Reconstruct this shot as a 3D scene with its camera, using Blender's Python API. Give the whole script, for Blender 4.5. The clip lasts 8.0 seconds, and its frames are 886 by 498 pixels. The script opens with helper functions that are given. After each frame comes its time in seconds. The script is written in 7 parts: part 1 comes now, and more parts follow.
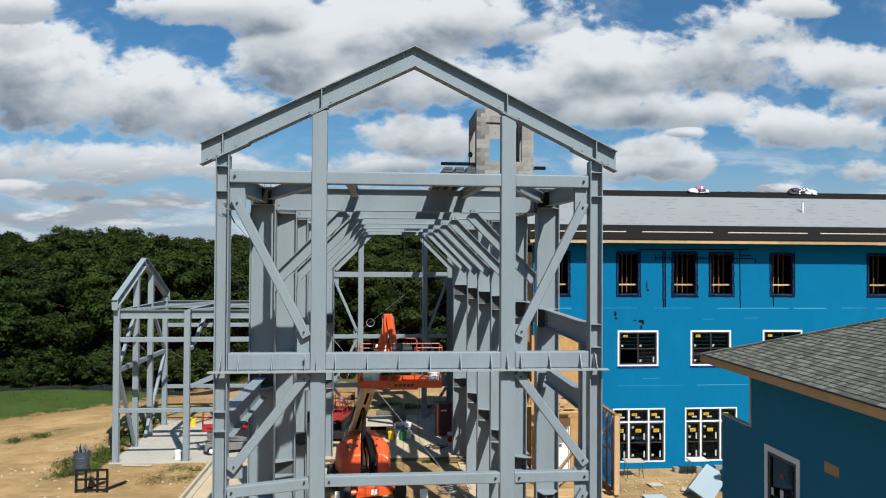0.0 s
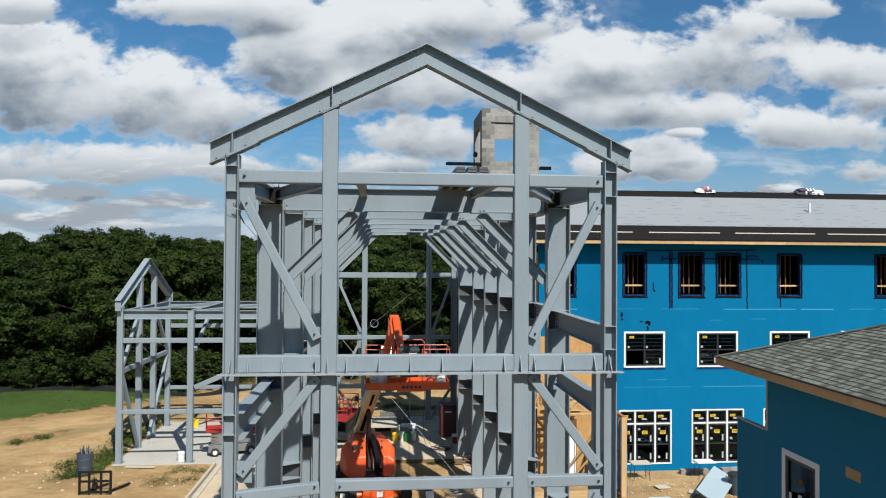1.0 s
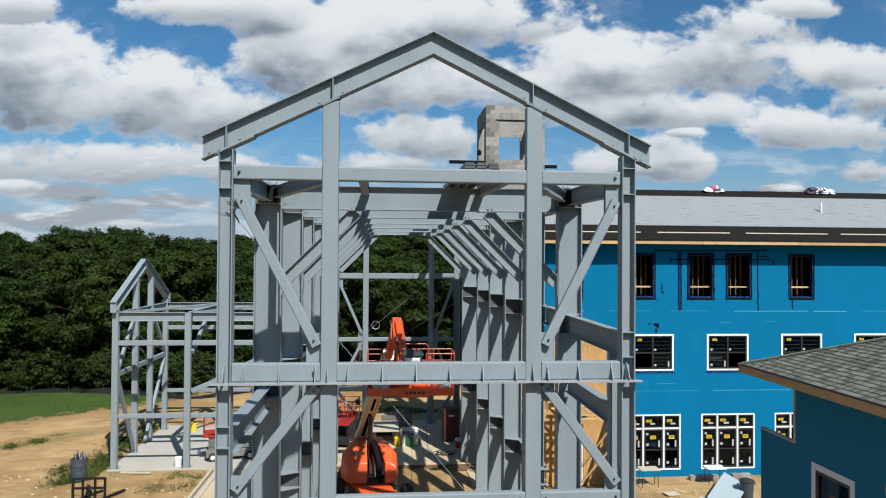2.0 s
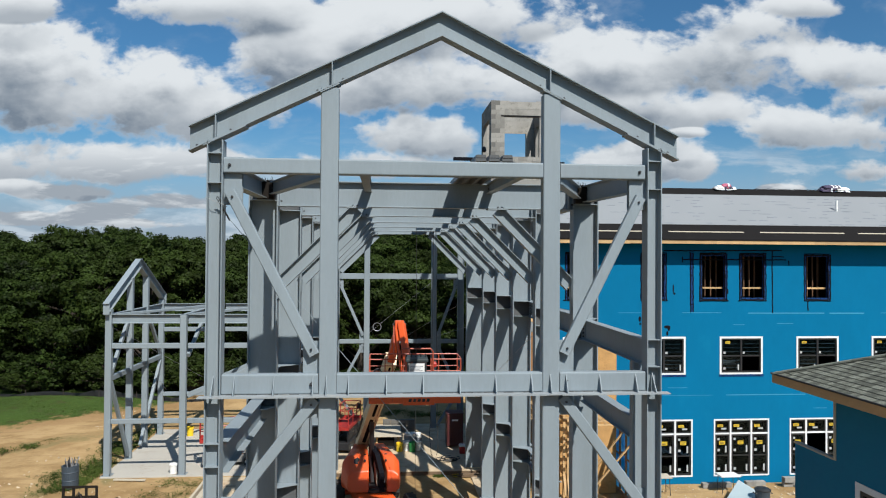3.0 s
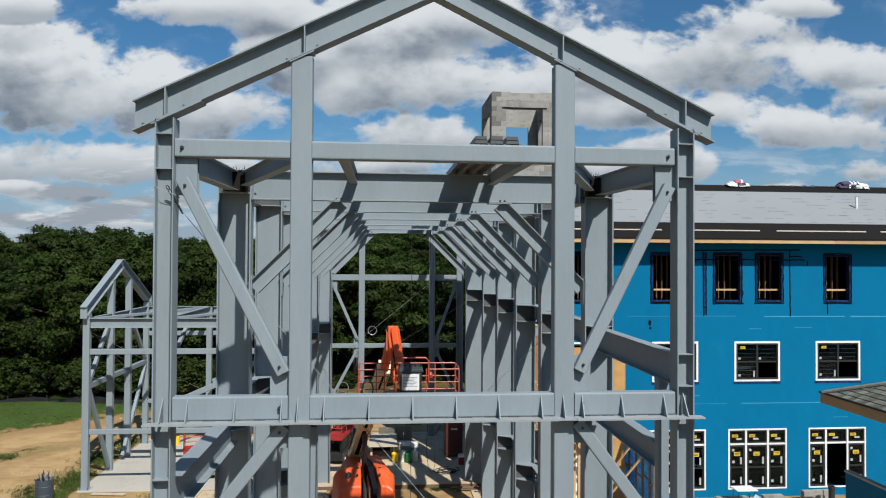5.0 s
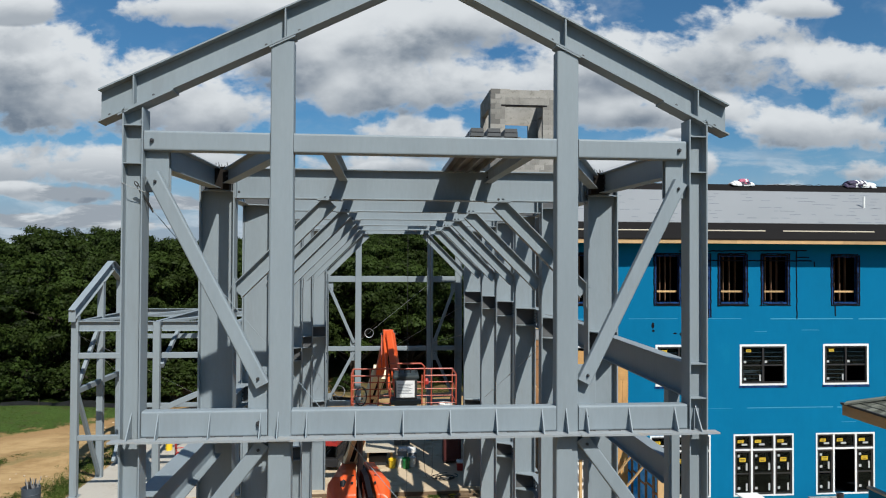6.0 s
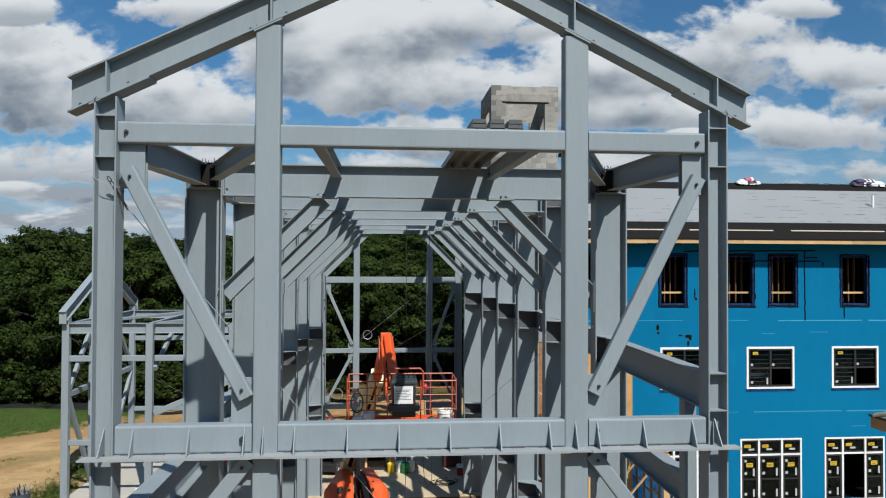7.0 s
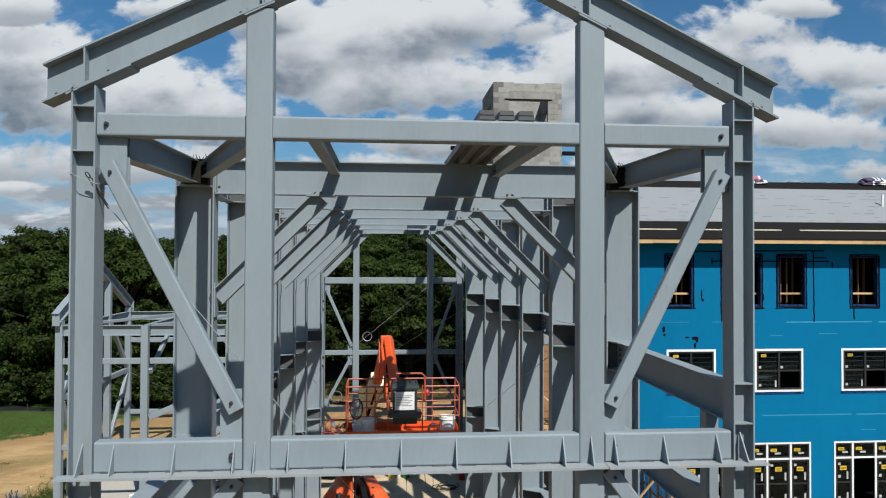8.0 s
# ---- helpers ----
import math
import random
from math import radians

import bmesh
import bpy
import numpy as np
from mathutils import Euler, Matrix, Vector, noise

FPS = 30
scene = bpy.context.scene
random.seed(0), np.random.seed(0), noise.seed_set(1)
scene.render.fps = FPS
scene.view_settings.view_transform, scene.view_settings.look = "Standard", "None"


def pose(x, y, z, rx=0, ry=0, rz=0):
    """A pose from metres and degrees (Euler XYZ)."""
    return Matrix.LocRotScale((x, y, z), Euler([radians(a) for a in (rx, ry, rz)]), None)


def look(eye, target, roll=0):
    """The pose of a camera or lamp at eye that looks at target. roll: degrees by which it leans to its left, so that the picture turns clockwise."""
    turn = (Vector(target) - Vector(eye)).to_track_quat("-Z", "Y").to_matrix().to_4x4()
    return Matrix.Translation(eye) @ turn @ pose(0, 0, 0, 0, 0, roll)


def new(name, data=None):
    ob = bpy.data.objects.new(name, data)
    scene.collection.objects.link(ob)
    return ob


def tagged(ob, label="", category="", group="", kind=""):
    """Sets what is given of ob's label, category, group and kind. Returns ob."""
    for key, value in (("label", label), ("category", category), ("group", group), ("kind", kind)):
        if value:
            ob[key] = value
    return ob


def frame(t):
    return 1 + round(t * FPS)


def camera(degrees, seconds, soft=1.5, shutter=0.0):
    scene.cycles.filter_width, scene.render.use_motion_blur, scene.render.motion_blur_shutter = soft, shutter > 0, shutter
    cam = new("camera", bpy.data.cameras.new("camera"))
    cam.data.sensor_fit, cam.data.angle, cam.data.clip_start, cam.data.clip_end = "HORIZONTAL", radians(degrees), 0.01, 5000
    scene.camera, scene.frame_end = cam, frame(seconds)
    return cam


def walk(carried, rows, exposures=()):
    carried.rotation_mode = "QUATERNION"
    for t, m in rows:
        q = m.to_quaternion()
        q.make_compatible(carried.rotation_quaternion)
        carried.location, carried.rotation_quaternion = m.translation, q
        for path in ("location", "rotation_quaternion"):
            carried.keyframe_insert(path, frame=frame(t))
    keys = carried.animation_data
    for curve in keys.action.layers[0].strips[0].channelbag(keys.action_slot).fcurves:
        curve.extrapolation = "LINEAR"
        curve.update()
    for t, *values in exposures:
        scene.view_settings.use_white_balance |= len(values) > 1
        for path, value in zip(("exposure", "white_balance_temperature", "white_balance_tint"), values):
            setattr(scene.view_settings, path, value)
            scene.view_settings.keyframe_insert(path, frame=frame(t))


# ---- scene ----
cam = camera(65.0, 8.0, soft=1.1)
TURN, EYE = -5.1, 9.1
ROWS = [
    (0.0, 0.000, 0.000, 0.000, -0.00, 0.85, -0.34),
    (0.5, -0.119, 0.040, 0.005, 0.01, 0.86, -0.36),
    (1.0, -0.214, 0.184, 0.013, 0.03, 0.87, -0.37),
    (1.5, -0.273, 0.496, 0.026, 0.05, 0.87, -0.38),
    (3.0, -0.466, 1.900, 0.063, 0.13, 0.83, -0.39),
    (3.5, -0.525, 2.346, 0.065, 0.15, 0.81, -0.38),
    (4.0, -0.508, 2.791, 0.062, 0.15, 0.82, -0.37),
    (4.5, -0.438, 3.182, 0.058, 0.14, 0.83, -0.36),
    (6.0, -0.300, 4.245, 0.078, 0.12, 0.93, -0.28),
    (6.5, -0.271, 4.557, 0.087, 0.11, 0.93, -0.27),
    (7.0, -0.294, 4.873, 0.096, 0.11, 0.93, -0.26),
    (7.5, -0.304, 5.158, 0.100, 0.09, 0.93, -0.25),
    (8.0, -0.353, 5.422, 0.118, 0.09, 0.92, -0.22),
]
walk(cam, [(t, pose(0, 0, EYE, 0, 0, TURN) @ pose(x, y, z, 90 + pitch, roll, yaw)) for t, x, y, z, yaw, pitch, roll in ROWS],
     exposures=[(0.0, 0.48), (2.0, 0.47), (4.5, 0.34), (8.0, 0.32)])

# ---- daylight ----
SUN_AZ, SUN_EL = 22.0, 48.5
sun_data = bpy.data.lights.new("sun", "SUN")
sun_data.energy, sun_data.angle, sun_data.color = 5.0, radians(0.53), (0.975, 0.95, 0.88)
sun = new("sun", sun_data)
sun_from = Vector((math.sin(radians(SUN_AZ)) * math.cos(radians(SUN_EL)), -math.cos(radians(SUN_AZ)) * math.cos(radians(SUN_EL)), math.sin(radians(SUN_EL))))
sun.matrix_world = look(sun_from * 60, (0, 0, 0))


class Nodes:
    """A short hand for node trees."""

    def __init__(self, tree):
        self.tree = tree
        tree.nodes.clear()

    def add(self, kind, inputs=None, **props):
        node = self.tree.nodes.new(kind)
        if "data_type" in props:
            node.data_type = props["data_type"]
        if "operation" in props:
            node.operation = props["operation"]
        if "use_clamp" in props:
            node.use_clamp = props["use_clamp"]
        if "blend_type" in props:
            node.blend_type = props["blend_type"]
        if "interpolation_type" in props:
            node.interpolation_type = props["interpolation_type"]
        if "rotation_type" in props:
            node.rotation_type = props["rotation_type"]
        if "sky_type" in props:
            node.sky_type, node.sun_disc = props["sky_type"], props["sun_disc"]
            node.sun_elevation, node.sun_rotation = props["sun_elevation"], props["sun_rotation"]
        for key, value in (inputs or {}).items():
            if isinstance(value, bpy.types.NodeSocket):
                self.tree.links.new(value, node.inputs[key])
            else:
                node.inputs[key].default_value = value
        return node

    def math(self, op, a, b=0.0, c=0.0, clamp=False):
        return self.add("ShaderNodeMath", {0: a, 1: b, 2: c}, operation=op, use_clamp=clamp).outputs[0]

    def mix(self, f, a, b):
        return self.add("ShaderNodeMix", {0: f, 6: a, 7: b}, data_type="RGBA").outputs[2]

    def ramp(self, f, lo, hi, a=0.0, b=1.0, smooth=True):
        return self.add("ShaderNodeMapRange", {0: f, 1: lo, 2: hi, 3: a, 4: b}, interpolation_type="SMOOTHSTEP" if smooth else "LINEAR").outputs[0]

    def noise(self, vec, scale, detail=4.0, rough=0.55, warp=0.0):
        return self.add("ShaderNodeTexNoise", {"Vector": vec, "Scale": scale, "Detail": detail, "Roughness": rough, "Distortion": warp}).outputs[0]


def build_sky():
    world = bpy.data.worlds.new("sky")
    scene.world = world
    world.use_nodes = True
    n = Nodes(world.node_tree)
    sky = n.add("ShaderNodeTexSky", sky_type="NISHITA", sun_disc=False, sun_elevation=radians(SUN_EL), sun_rotation=radians(180 - SUN_AZ))
    air = n.add("ShaderNodeMix", {0: 1.0, 6: sky.outputs[0], 7: (0.040, 0.080, 0.105, 1)}, data_type="RGBA", blend_type="MULTIPLY").outputs[2]
    way = n.add("ShaderNodeTexCoord").outputs["Generated"]
    # the cloud cover, laid out on a far plane across the heading of the sky ahead
    turned = n.add("ShaderNodeVectorRotate", {"Vector": way, "Axis": (0, 0, 1), "Angle": radians(5.1)}, rotation_type="AXIS_ANGLE").outputs[0]
    xyz = n.add("ShaderNodeSeparateXYZ", {0: turned})
    ahead = n.math("MAXIMUM", n.math("ABSOLUTE", xyz.outputs[1]), 0.08)
    u = n.math("DIVIDE", xyz.outputs[0], ahead)
    v = n.math("DIVIDE", xyz.outputs[2], ahead)
    air = n.mix(n.ramp(v, 0.22, 0.02, 0.0, 0.9), air, (0.33, 0.49, 0.67, 1))
    def fluff(lift):
        """Cloud depth in the direction, seen that much higher up, and the height within its own mass."""
        vv = n.math("ADD", v, lift)
        uv = n.add("ShaderNodeCombineXYZ", {0: u, 1: n.math("MULTIPLY", vv, 1.5), 2: 0.0}).outputs[0]
        big = n.noise(uv, 7.0, 5.0, 0.58, 0.2)
        fine = n.noise(uv, 26.0, 6.0, 0.56, 0.15)
        total, level = None, None
        for cx, cy, rx, ry in CLOUDS:
            dx = n.math("MULTIPLY_ADD", u, 1 / rx, -cx / rx)
            dy = n.math("MULTIPLY_ADD", vv, 1 / ry, -cy / ry)
            d = n.math("SUBTRACT", 1.0, n.math("MULTIPLY_ADD", dx, dx, n.math("MULTIPLY", dy, dy)))
            d = n.math("MULTIPLY", n.math("MAXIMUM", d, -1.6), 0.5)
            if total is None:
                total, level = d, dy
            else:
                won = n.ramp(n.math("SUBTRACT", d, total), -0.35, 0.35)
                level = n.add("ShaderNodeMix", {0: won, 2: level, 3: dy}, data_type="FLOAT").outputs[0]
                total = n.math("SMOOTH_MAX", total, d, 0.3)
        wob = n.math("ADD", n.math("MULTIPLY", n.math("SUBTRACT", big, 0.5), 2.35), n.math("MULTIPLY", n.math("SUBTRACT", fine, 0.5), 1.0))
        return n.math("ADD", total, wob), fine, big, level

    here, fine, big, level = fluff(0.0)
    above, fine_up, big_up, level_up = fluff(0.045)
    cover = n.ramp(here, -0.20, 0.24)
    flat = n.add("ShaderNodeCombineXYZ", {0: n.math("MULTIPLY", u, 4.5), 1: n.math("MULTIPLY", v, 19.0), 2: 0.0}).outputs[0]
    layers = n.noise(flat, 1.6, 7.0, 0.6, 0.4)
    low = n.math("MULTIPLY", n.ramp(v, 0.20, 0.11), n.ramp(layers, 0.46, 0.66, 0.0, 0.6))
    haze = n.ramp(v, 0.13, 0.0, 0.0, 0.75)
    wisps = n.math("MULTIPLY", n.ramp(big, 0.45, 0.75), 0.35)
    cover = n.math("MAXIMUM", cover, n.math("MAXIMUM", wisps, n.math("MAXIMUM", low, haze)))
    # lit crowns and grey bellies
    soft = n.noise(n.add("ShaderNodeCombineXYZ", {0: u, 1: n.math("MULTIPLY", v, 1.8), 2: 3.0}).outputs[0], 9.0, 2.5, 0.45, 0.0)
    lump = n.math("MULTIPLY_ADD", n.math("SUBTRACT", fine, 0.5), 0.55, n.math("MULTIPLY_ADD", n.math("SUBTRACT", soft, 0.5), 1.1, level))
    belly = n.ramp(lump, 0.45, -0.70)
    thick = n.math("MULTIPLY", n.ramp(above, -0.1, 0.8), n.ramp(soft, 0.70, 0.34, 0.25, 1.0))
    shade = n.math("MULTIPLY_ADD", belly, 0.60, n.math("MULTIPLY", thick, 0.50), clamp=True)
    shade = n.math("MULTIPLY", shade, n.ramp(here, -0.15, 0.25, 0.45, 1.0))
    shade = n.math("MULTIPLY", shade, n.ramp(v, 0.02, 0.12, 0.70, 1.0))
    shade = n.math("MAXIMUM", shade, n.math("MULTIPLY", n.ramp(v, 0.17, 0.10), n.ramp(layers, 0.64, 0.46, 0.0, 0.72)))
    puff = n.mix(shade, (0.815, 0.86, 0.895, 1), (0.205, 0.260, 0.330, 1))
    full = n.mix(cover, air, puff)
    back = n.add("ShaderNodeBackground", {"Color": full, "Strength": 0.68})
    out = n.add("ShaderNodeOutputWorld")
    n.tree.links.new(back.outputs[0], out.inputs[0])


def cloud_plan(rows):
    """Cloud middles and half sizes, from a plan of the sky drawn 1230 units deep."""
    return [((x - 784) / 1230, (459 - y) / 1230, a / 1230, b / 1230) for x, y, a, b in rows]


CLOUDS = cloud_plan([(60, 140, 190, 90), (230, 170, 220, 75), (400, 195, 110, 40), (20, 15, 75, 30), (130, 292, 240, 38), (340, 300, 120, 28),
                     (190, 378, 90, 14), (330, 15, 130, 30), (480, 20, 110, 50), (510, 110, 110, 55), (640, 70, 190, 95),
                     (830, 30, 180, 55), (700, 150, 170, 55), (950, 155, 120, 60), (1090, 130, 190, 80), (1240, 90, 160, 70), (1400, 8, 95, 20), (1300, 40, 110, 44),
                     (1150, 190, 200, 36), (1505, 118, 115, 50), (1540, 175, 90, 36), (1440, 222, 145, 38), (1180, 280, 120, 40),
                     (1075, 290, 90, 32), (740, 242, 110, 42), (640, 292, 130, 24),
                     (110, 345, 80, 15), (300, 362, 95, 17), (60, 392, 110, 13), (200, 398, 120, 12), (30, 335, 60, 14), (1215, 232, 40, 10), (1530, 298, 60, 18), (1380, 332, 40, 10)])
build_sky()

# ---- materials ----
MATS = {}


def material(name, colour, rough=0.6, metal=0.0, spread=0.12, scale=1.2, fine=40.0, bump=0.15, dirt=None, amount=0.0, stretch=(1, 1, 1), vary=0.0, gloss=0.5, island=0.0):
    """A plain surface with variation at two sizes, and stains of the colour dirt."""
    m = bpy.data.materials.new(name)
    m.use_nodes = True
    n = Nodes(m.node_tree)
    co = n.add("ShaderNodeTexCoord").outputs["Object"]
    co = n.add("ShaderNodeMapping", {"Vector": co, "Scale": stretch}).outputs[0]
    wide = n.noise(co, scale, 5.0, 0.6)
    grain = n.noise(co, fine, 3.0, 0.6)
    both = n.math("ADD", n.math("MULTIPLY", wide, 0.65), n.math("MULTIPLY", grain, 0.35))
    if vary:
        pick = n.add("ShaderNodeObjectInfo").outputs["Random"]
        both = n.math("ADD", both, n.math("MULTIPLY", n.math("SUBTRACT", pick, 0.5), vary))
    if island:
        pick = n.add("ShaderNodeNewGeometry").outputs["Random Per Island"]
        both = n.math("ADD", both, n.math("MULTIPLY", n.math("SUBTRACT", pick, 0.5), island))
    lo = tuple(c * (1 - spread) for c in colour) + (1,)
    hi = tuple(min(c * (1 + spread), 1) for c in colour) + (1,)
    col = n.mix(n.ramp(both, 0.25, 0.75, smooth=False), lo, hi)
    if dirt:
        spots = n.ramp(n.noise(co, scale * 2.3, 6.0, 0.7), 0.62 - amount * 0.25, 0.78 - amount * 0.25)
        col = n.mix(n.math("MULTIPLY", spots, min(0.35 + amount, 0.9)), col, (*dirt, 1))
    b = n.add("ShaderNodeBump", {"Height": grain, "Strength": bump, "Distance": 0.01})
    p = n.add("ShaderNodeBsdfPrincipled", {"Base Color": col, "Metallic": metal, "Normal": b.outputs[0], "Specular IOR Level": gloss,
                                           "Roughness": n.ramp(wide, 0.3, 0.7, max(rough - 0.08, 0.03), min(rough + 0.08, 1), smooth=False)})
    out = n.add("ShaderNodeOutputMaterial")
    n.tree.links.new(p.outputs[0], out.inputs[0])
    MATS[name] = m
    return m


STEEL = material("primed_steel", (0.200, 0.236, 0.262), 0.55, 0.0, 0.12, 1.6, 25, 0.05, (0.185, 0.212, 0.232), 0.35, stretch=(1, 1, 0.22), gloss=0.3)
# bare steel, darkened further for the shade in recesses, gaps and rib ends
DARK_STEEL = material("bare_steel_and_shade", (0.085, 0.088, 0.092), 0.7, 0.0, 0.25, 3, 30, 0.1, gloss=0.2)
STEEL_OLD = material("primed_steel_dusty", (0.24, 0.25, 0.255), 0.6, 0.0, 0.12, 0.9, 30, 0.08, (0.30, 0.29, 0.27), 0.3)
BOLT = material("dark_bolt", (0.06, 0.06, 0.065), 0.5, 0.6)
RUST = material("rusty_plate", (0.30, 0.24, 0.18), 0.8, 0.0, 0.3, 3, 60, 0.2)
BLUE = material("blue_wrap", (0.003, 0.126, 0.262), 0.9, 0.0, 0.10, 0.35, 3.0, 0.06, (0.005, 0.148, 0.285), 0.25, stretch=(1, 1, 0.5), gloss=0.03)
BLUE_B = material("blue_wrap_matt", (0.006, 0.142, 0.258), 0.65, 0.0, 0.10, 0.4, 8.0, 0.06, (0.004, 0.148, 0.270), 0.2, gloss=0.15)
SEAM = material("pale_seam", (0.020, 0.22, 0.38), 0.6)
FLASH = material("navy_flashing", (0.009, 0.040, 0.135), 0.55, 0.0, 0.5, 4, 30, 0.1, (0.003, 0.003, 0.005), 0.6, gloss=0.08)
MASTIC = material("black_mastic", (0.006, 0.006, 0.009), 0.8, gloss=0.08)
TAPE = material("white_tape", (0.66, 0.68, 0.70), 0.6, 0.0, 0.08, 2, 30, 0.05, (0.45, 0.46, 0.48), 0.15)
PANE_FRAME = material("black_window_frame", (0.018, 0.018, 0.02), 0.4)
REFLECT_BLUE = material("blue_reflection", (0.018, 0.045, 0.075), 0.4)
STICKER = material("yellow_sticker", (0.62, 0.42, 0.02), 0.6)
STICKER_GREY = material("grey_label", (0.36, 0.37, 0.38), 0.7)
PAPER = material("white_label", (0.62, 0.63, 0.64), 0.7)
WOOD = material("fresh_lumber", (0.44, 0.285, 0.135), 0.75, 0.0, 0.22, 2.0, 35, 0.15, (0.34, 0.21, 0.10), 0.2, stretch=(1, 1, 0.25), vary=0.4)
FASCIA = material("wood_fascia", (0.40, 0.25, 0.115), 0.75, 0.0, 0.25, 1.5, 30, 0.15, (0.24, 0.14, 0.06), 0.25, stretch=(1, 0.3, 1), vary=0.5)
OSB = material("osb_sheathing", (0.42, 0.235, 0.085), 0.8, 0.0, 0.3, 3.0, 24, 0.2, (0.30, 0.155, 0.05), 0.35)
# near-black colour in place of the shade inside the rooms
ROOM_SHADE = material("room_shade_black", (0.004, 0.0055, 0.008), 0.9, gloss=0.1)
# lumber brown toned down to carry the shade indoors
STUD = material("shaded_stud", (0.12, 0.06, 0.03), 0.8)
MEMBRANE = material("black_membrane", (0.013, 0.012, 0.012), 0.85, 0.0, 0.15, 0.8, 30, 0.1, (0.022, 0.021, 0.020), 0.2, gloss=0.06)
UNDERLAY = material("pale_underlay", (0.205, 0.217, 0.23), 0.75, 0.0, 0.06, 0.6, 20, 0.06)
UNDERLAY_MARK = material("grey_print", (0.150, 0.165, 0.19), 0.7)
SHINGLE = material("grey_shingle", (0.128, 0.134, 0.113), 0.92, 0.0, 0.42, 12.0, 140, 0.6, (0.075, 0.08, 0.068), 0.2, vary=0.6, gloss=0.15, island=0.6)
BLOCK = material("grey_concrete_block", (0.250, 0.241, 0.224), 0.95, 0.0, 0.28, 3.0, 40, 0.4, (0.16, 0.153, 0.14), 0.4, vary=0.4, gloss=0.1)
BLOCK_DARK = material("damp_concrete_block", (0.125, 0.12, 0.112), 0.9, 0.0, 0.12, 2.5, 60, 0.3)
MORTAR = material("mortar", (0.228, 0.219, 0.203), 0.95, 0.0, 0.1, 3, 60, 0.2)
CONCRETE_GREY = material("grey_concrete_slab", (0.37, 0.345, 0.305), 0.85, 0.0, 0.14, 0.6, 20, 0.12, (0.30, 0.26, 0.21), 0.4)
CONCRETE = material("concrete_slab", (0.455, 0.362, 0.250), 0.85, 0.0, 0.18, 0.5, 20, 0.12, (0.345, 0.250, 0.155), 0.5)
ORANGE = material("orange_paint", (0.62, 0.085, 0.018), 0.4, 0.0, 0.10, 1.5, 30, 0.04, (0.55, 0.09, 0.03), 0.2)
CREAM = material("cream_paint", (0.68, 0.57, 0.37), 0.45, 0.0, 0.10, 1.5, 30, 0.04, (0.38, 0.28, 0.14), 0.25)
RED = material("red_paint", (0.33, 0.024, 0.02), 0.45, 0.0, 0.15, 1.5, 30, 0.05, (0.25, 0.03, 0.02), 0.3)
MAROON = material("maroon_paint", (0.07, 0.018, 0.018), 0.5, 0.0, 0.15, 1.5, 30, 0.05)
RAIL = material("red_orange_rail", (0.36, 0.066, 0.034), 0.45, 0.0, 0.2, 3, 30, 0.05, (0.30, 0.10, 0.06), 0.2)
CONSOLE = material("grey_console", (0.030, 0.040, 0.043), 0.5, 0.0, 0.3, 5, 40, 0.1)
BLACK = material("black_plastic", (0.018, 0.018, 0.02), 0.5)
LIFT_GREY = material("grey_lift_paint", (0.15, 0.15, 0.145), 0.6, 0.0, 0.2, 3, 30, 0.1)
RUBBER = material("tyre_rubber", (0.025, 0.024, 0.023), 0.85, 0.0, 0.3, 4, 50, 0.2)
WHITE = material("white_plastic", (0.72, 0.72, 0.70), 0.45, 0.0, 0.06, 3, 30, 0.03, (0.5, 0.49, 0.46), 0.15)
YELLOW = material("yellow_plastic", (0.72, 0.48, 0.02), 0.45)
GREEN = material("green_plastic", (0.02, 0.22, 0.06), 0.45)
CABLE = material("wire_rope", (0.32, 0.32, 0.33), 0.5, 0.4)
CABLE_DARK = material("black_hose", (0.02, 0.02, 0.02), 0.6)
GALV = material("galvanised_deck", (0.135, 0.14, 0.145), 0.55, 0.2, 0.15, 2, 30, 0.05)
PLY = material("weathered_plywood", (0.42, 0.37, 0.29), 0.8, 0.0, 0.15, 2.5, 40, 0.1, (0.30, 0.25, 0.18), 0.3)
PALE_SHEET = material("pale_sheet", (0.34, 0.41, 0.44), 0.45, 0.0, 0.08, 1.5, 20, 0.05)
BARK = material("tree_bark", (0.035, 0.027, 0.02), 0.9, 0.0, 0.3, 3, 30, 0.4)
DRUM = material("blue_grey_drum", (0.035, 0.05, 0.068), 0.6)
RUST_DARK = material("dark_rusty_steel", (0.012, 0.0095, 0.008), 0.85, 0.0, 0.3, 4, 40, 0.2, gloss=0.2)
TAR = material("silt_fence_cloth", (0.02, 0.022, 0.024), 0.8)
SHELF = material("scuffed_shelf", (0.250, 0.272, 0.288), 0.5, 0.0, 0.12, 1.5, 25, 0.08, (0.34, 0.285, 0.215), 0.30)
STUD_BROWN = material("brown_stud", (0.26, 0.13, 0.055), 0.8, 0.0, 0.25, 2, 30, 0.1)
PLANK = material("dark_plank", (0.13, 0.085, 0.05), 0.85, 0.0, 0.25, 2, 30, 0.15)
DOOR_WHITE = material("white_door_paint", (0.74, 0.74, 0.72), 0.5)


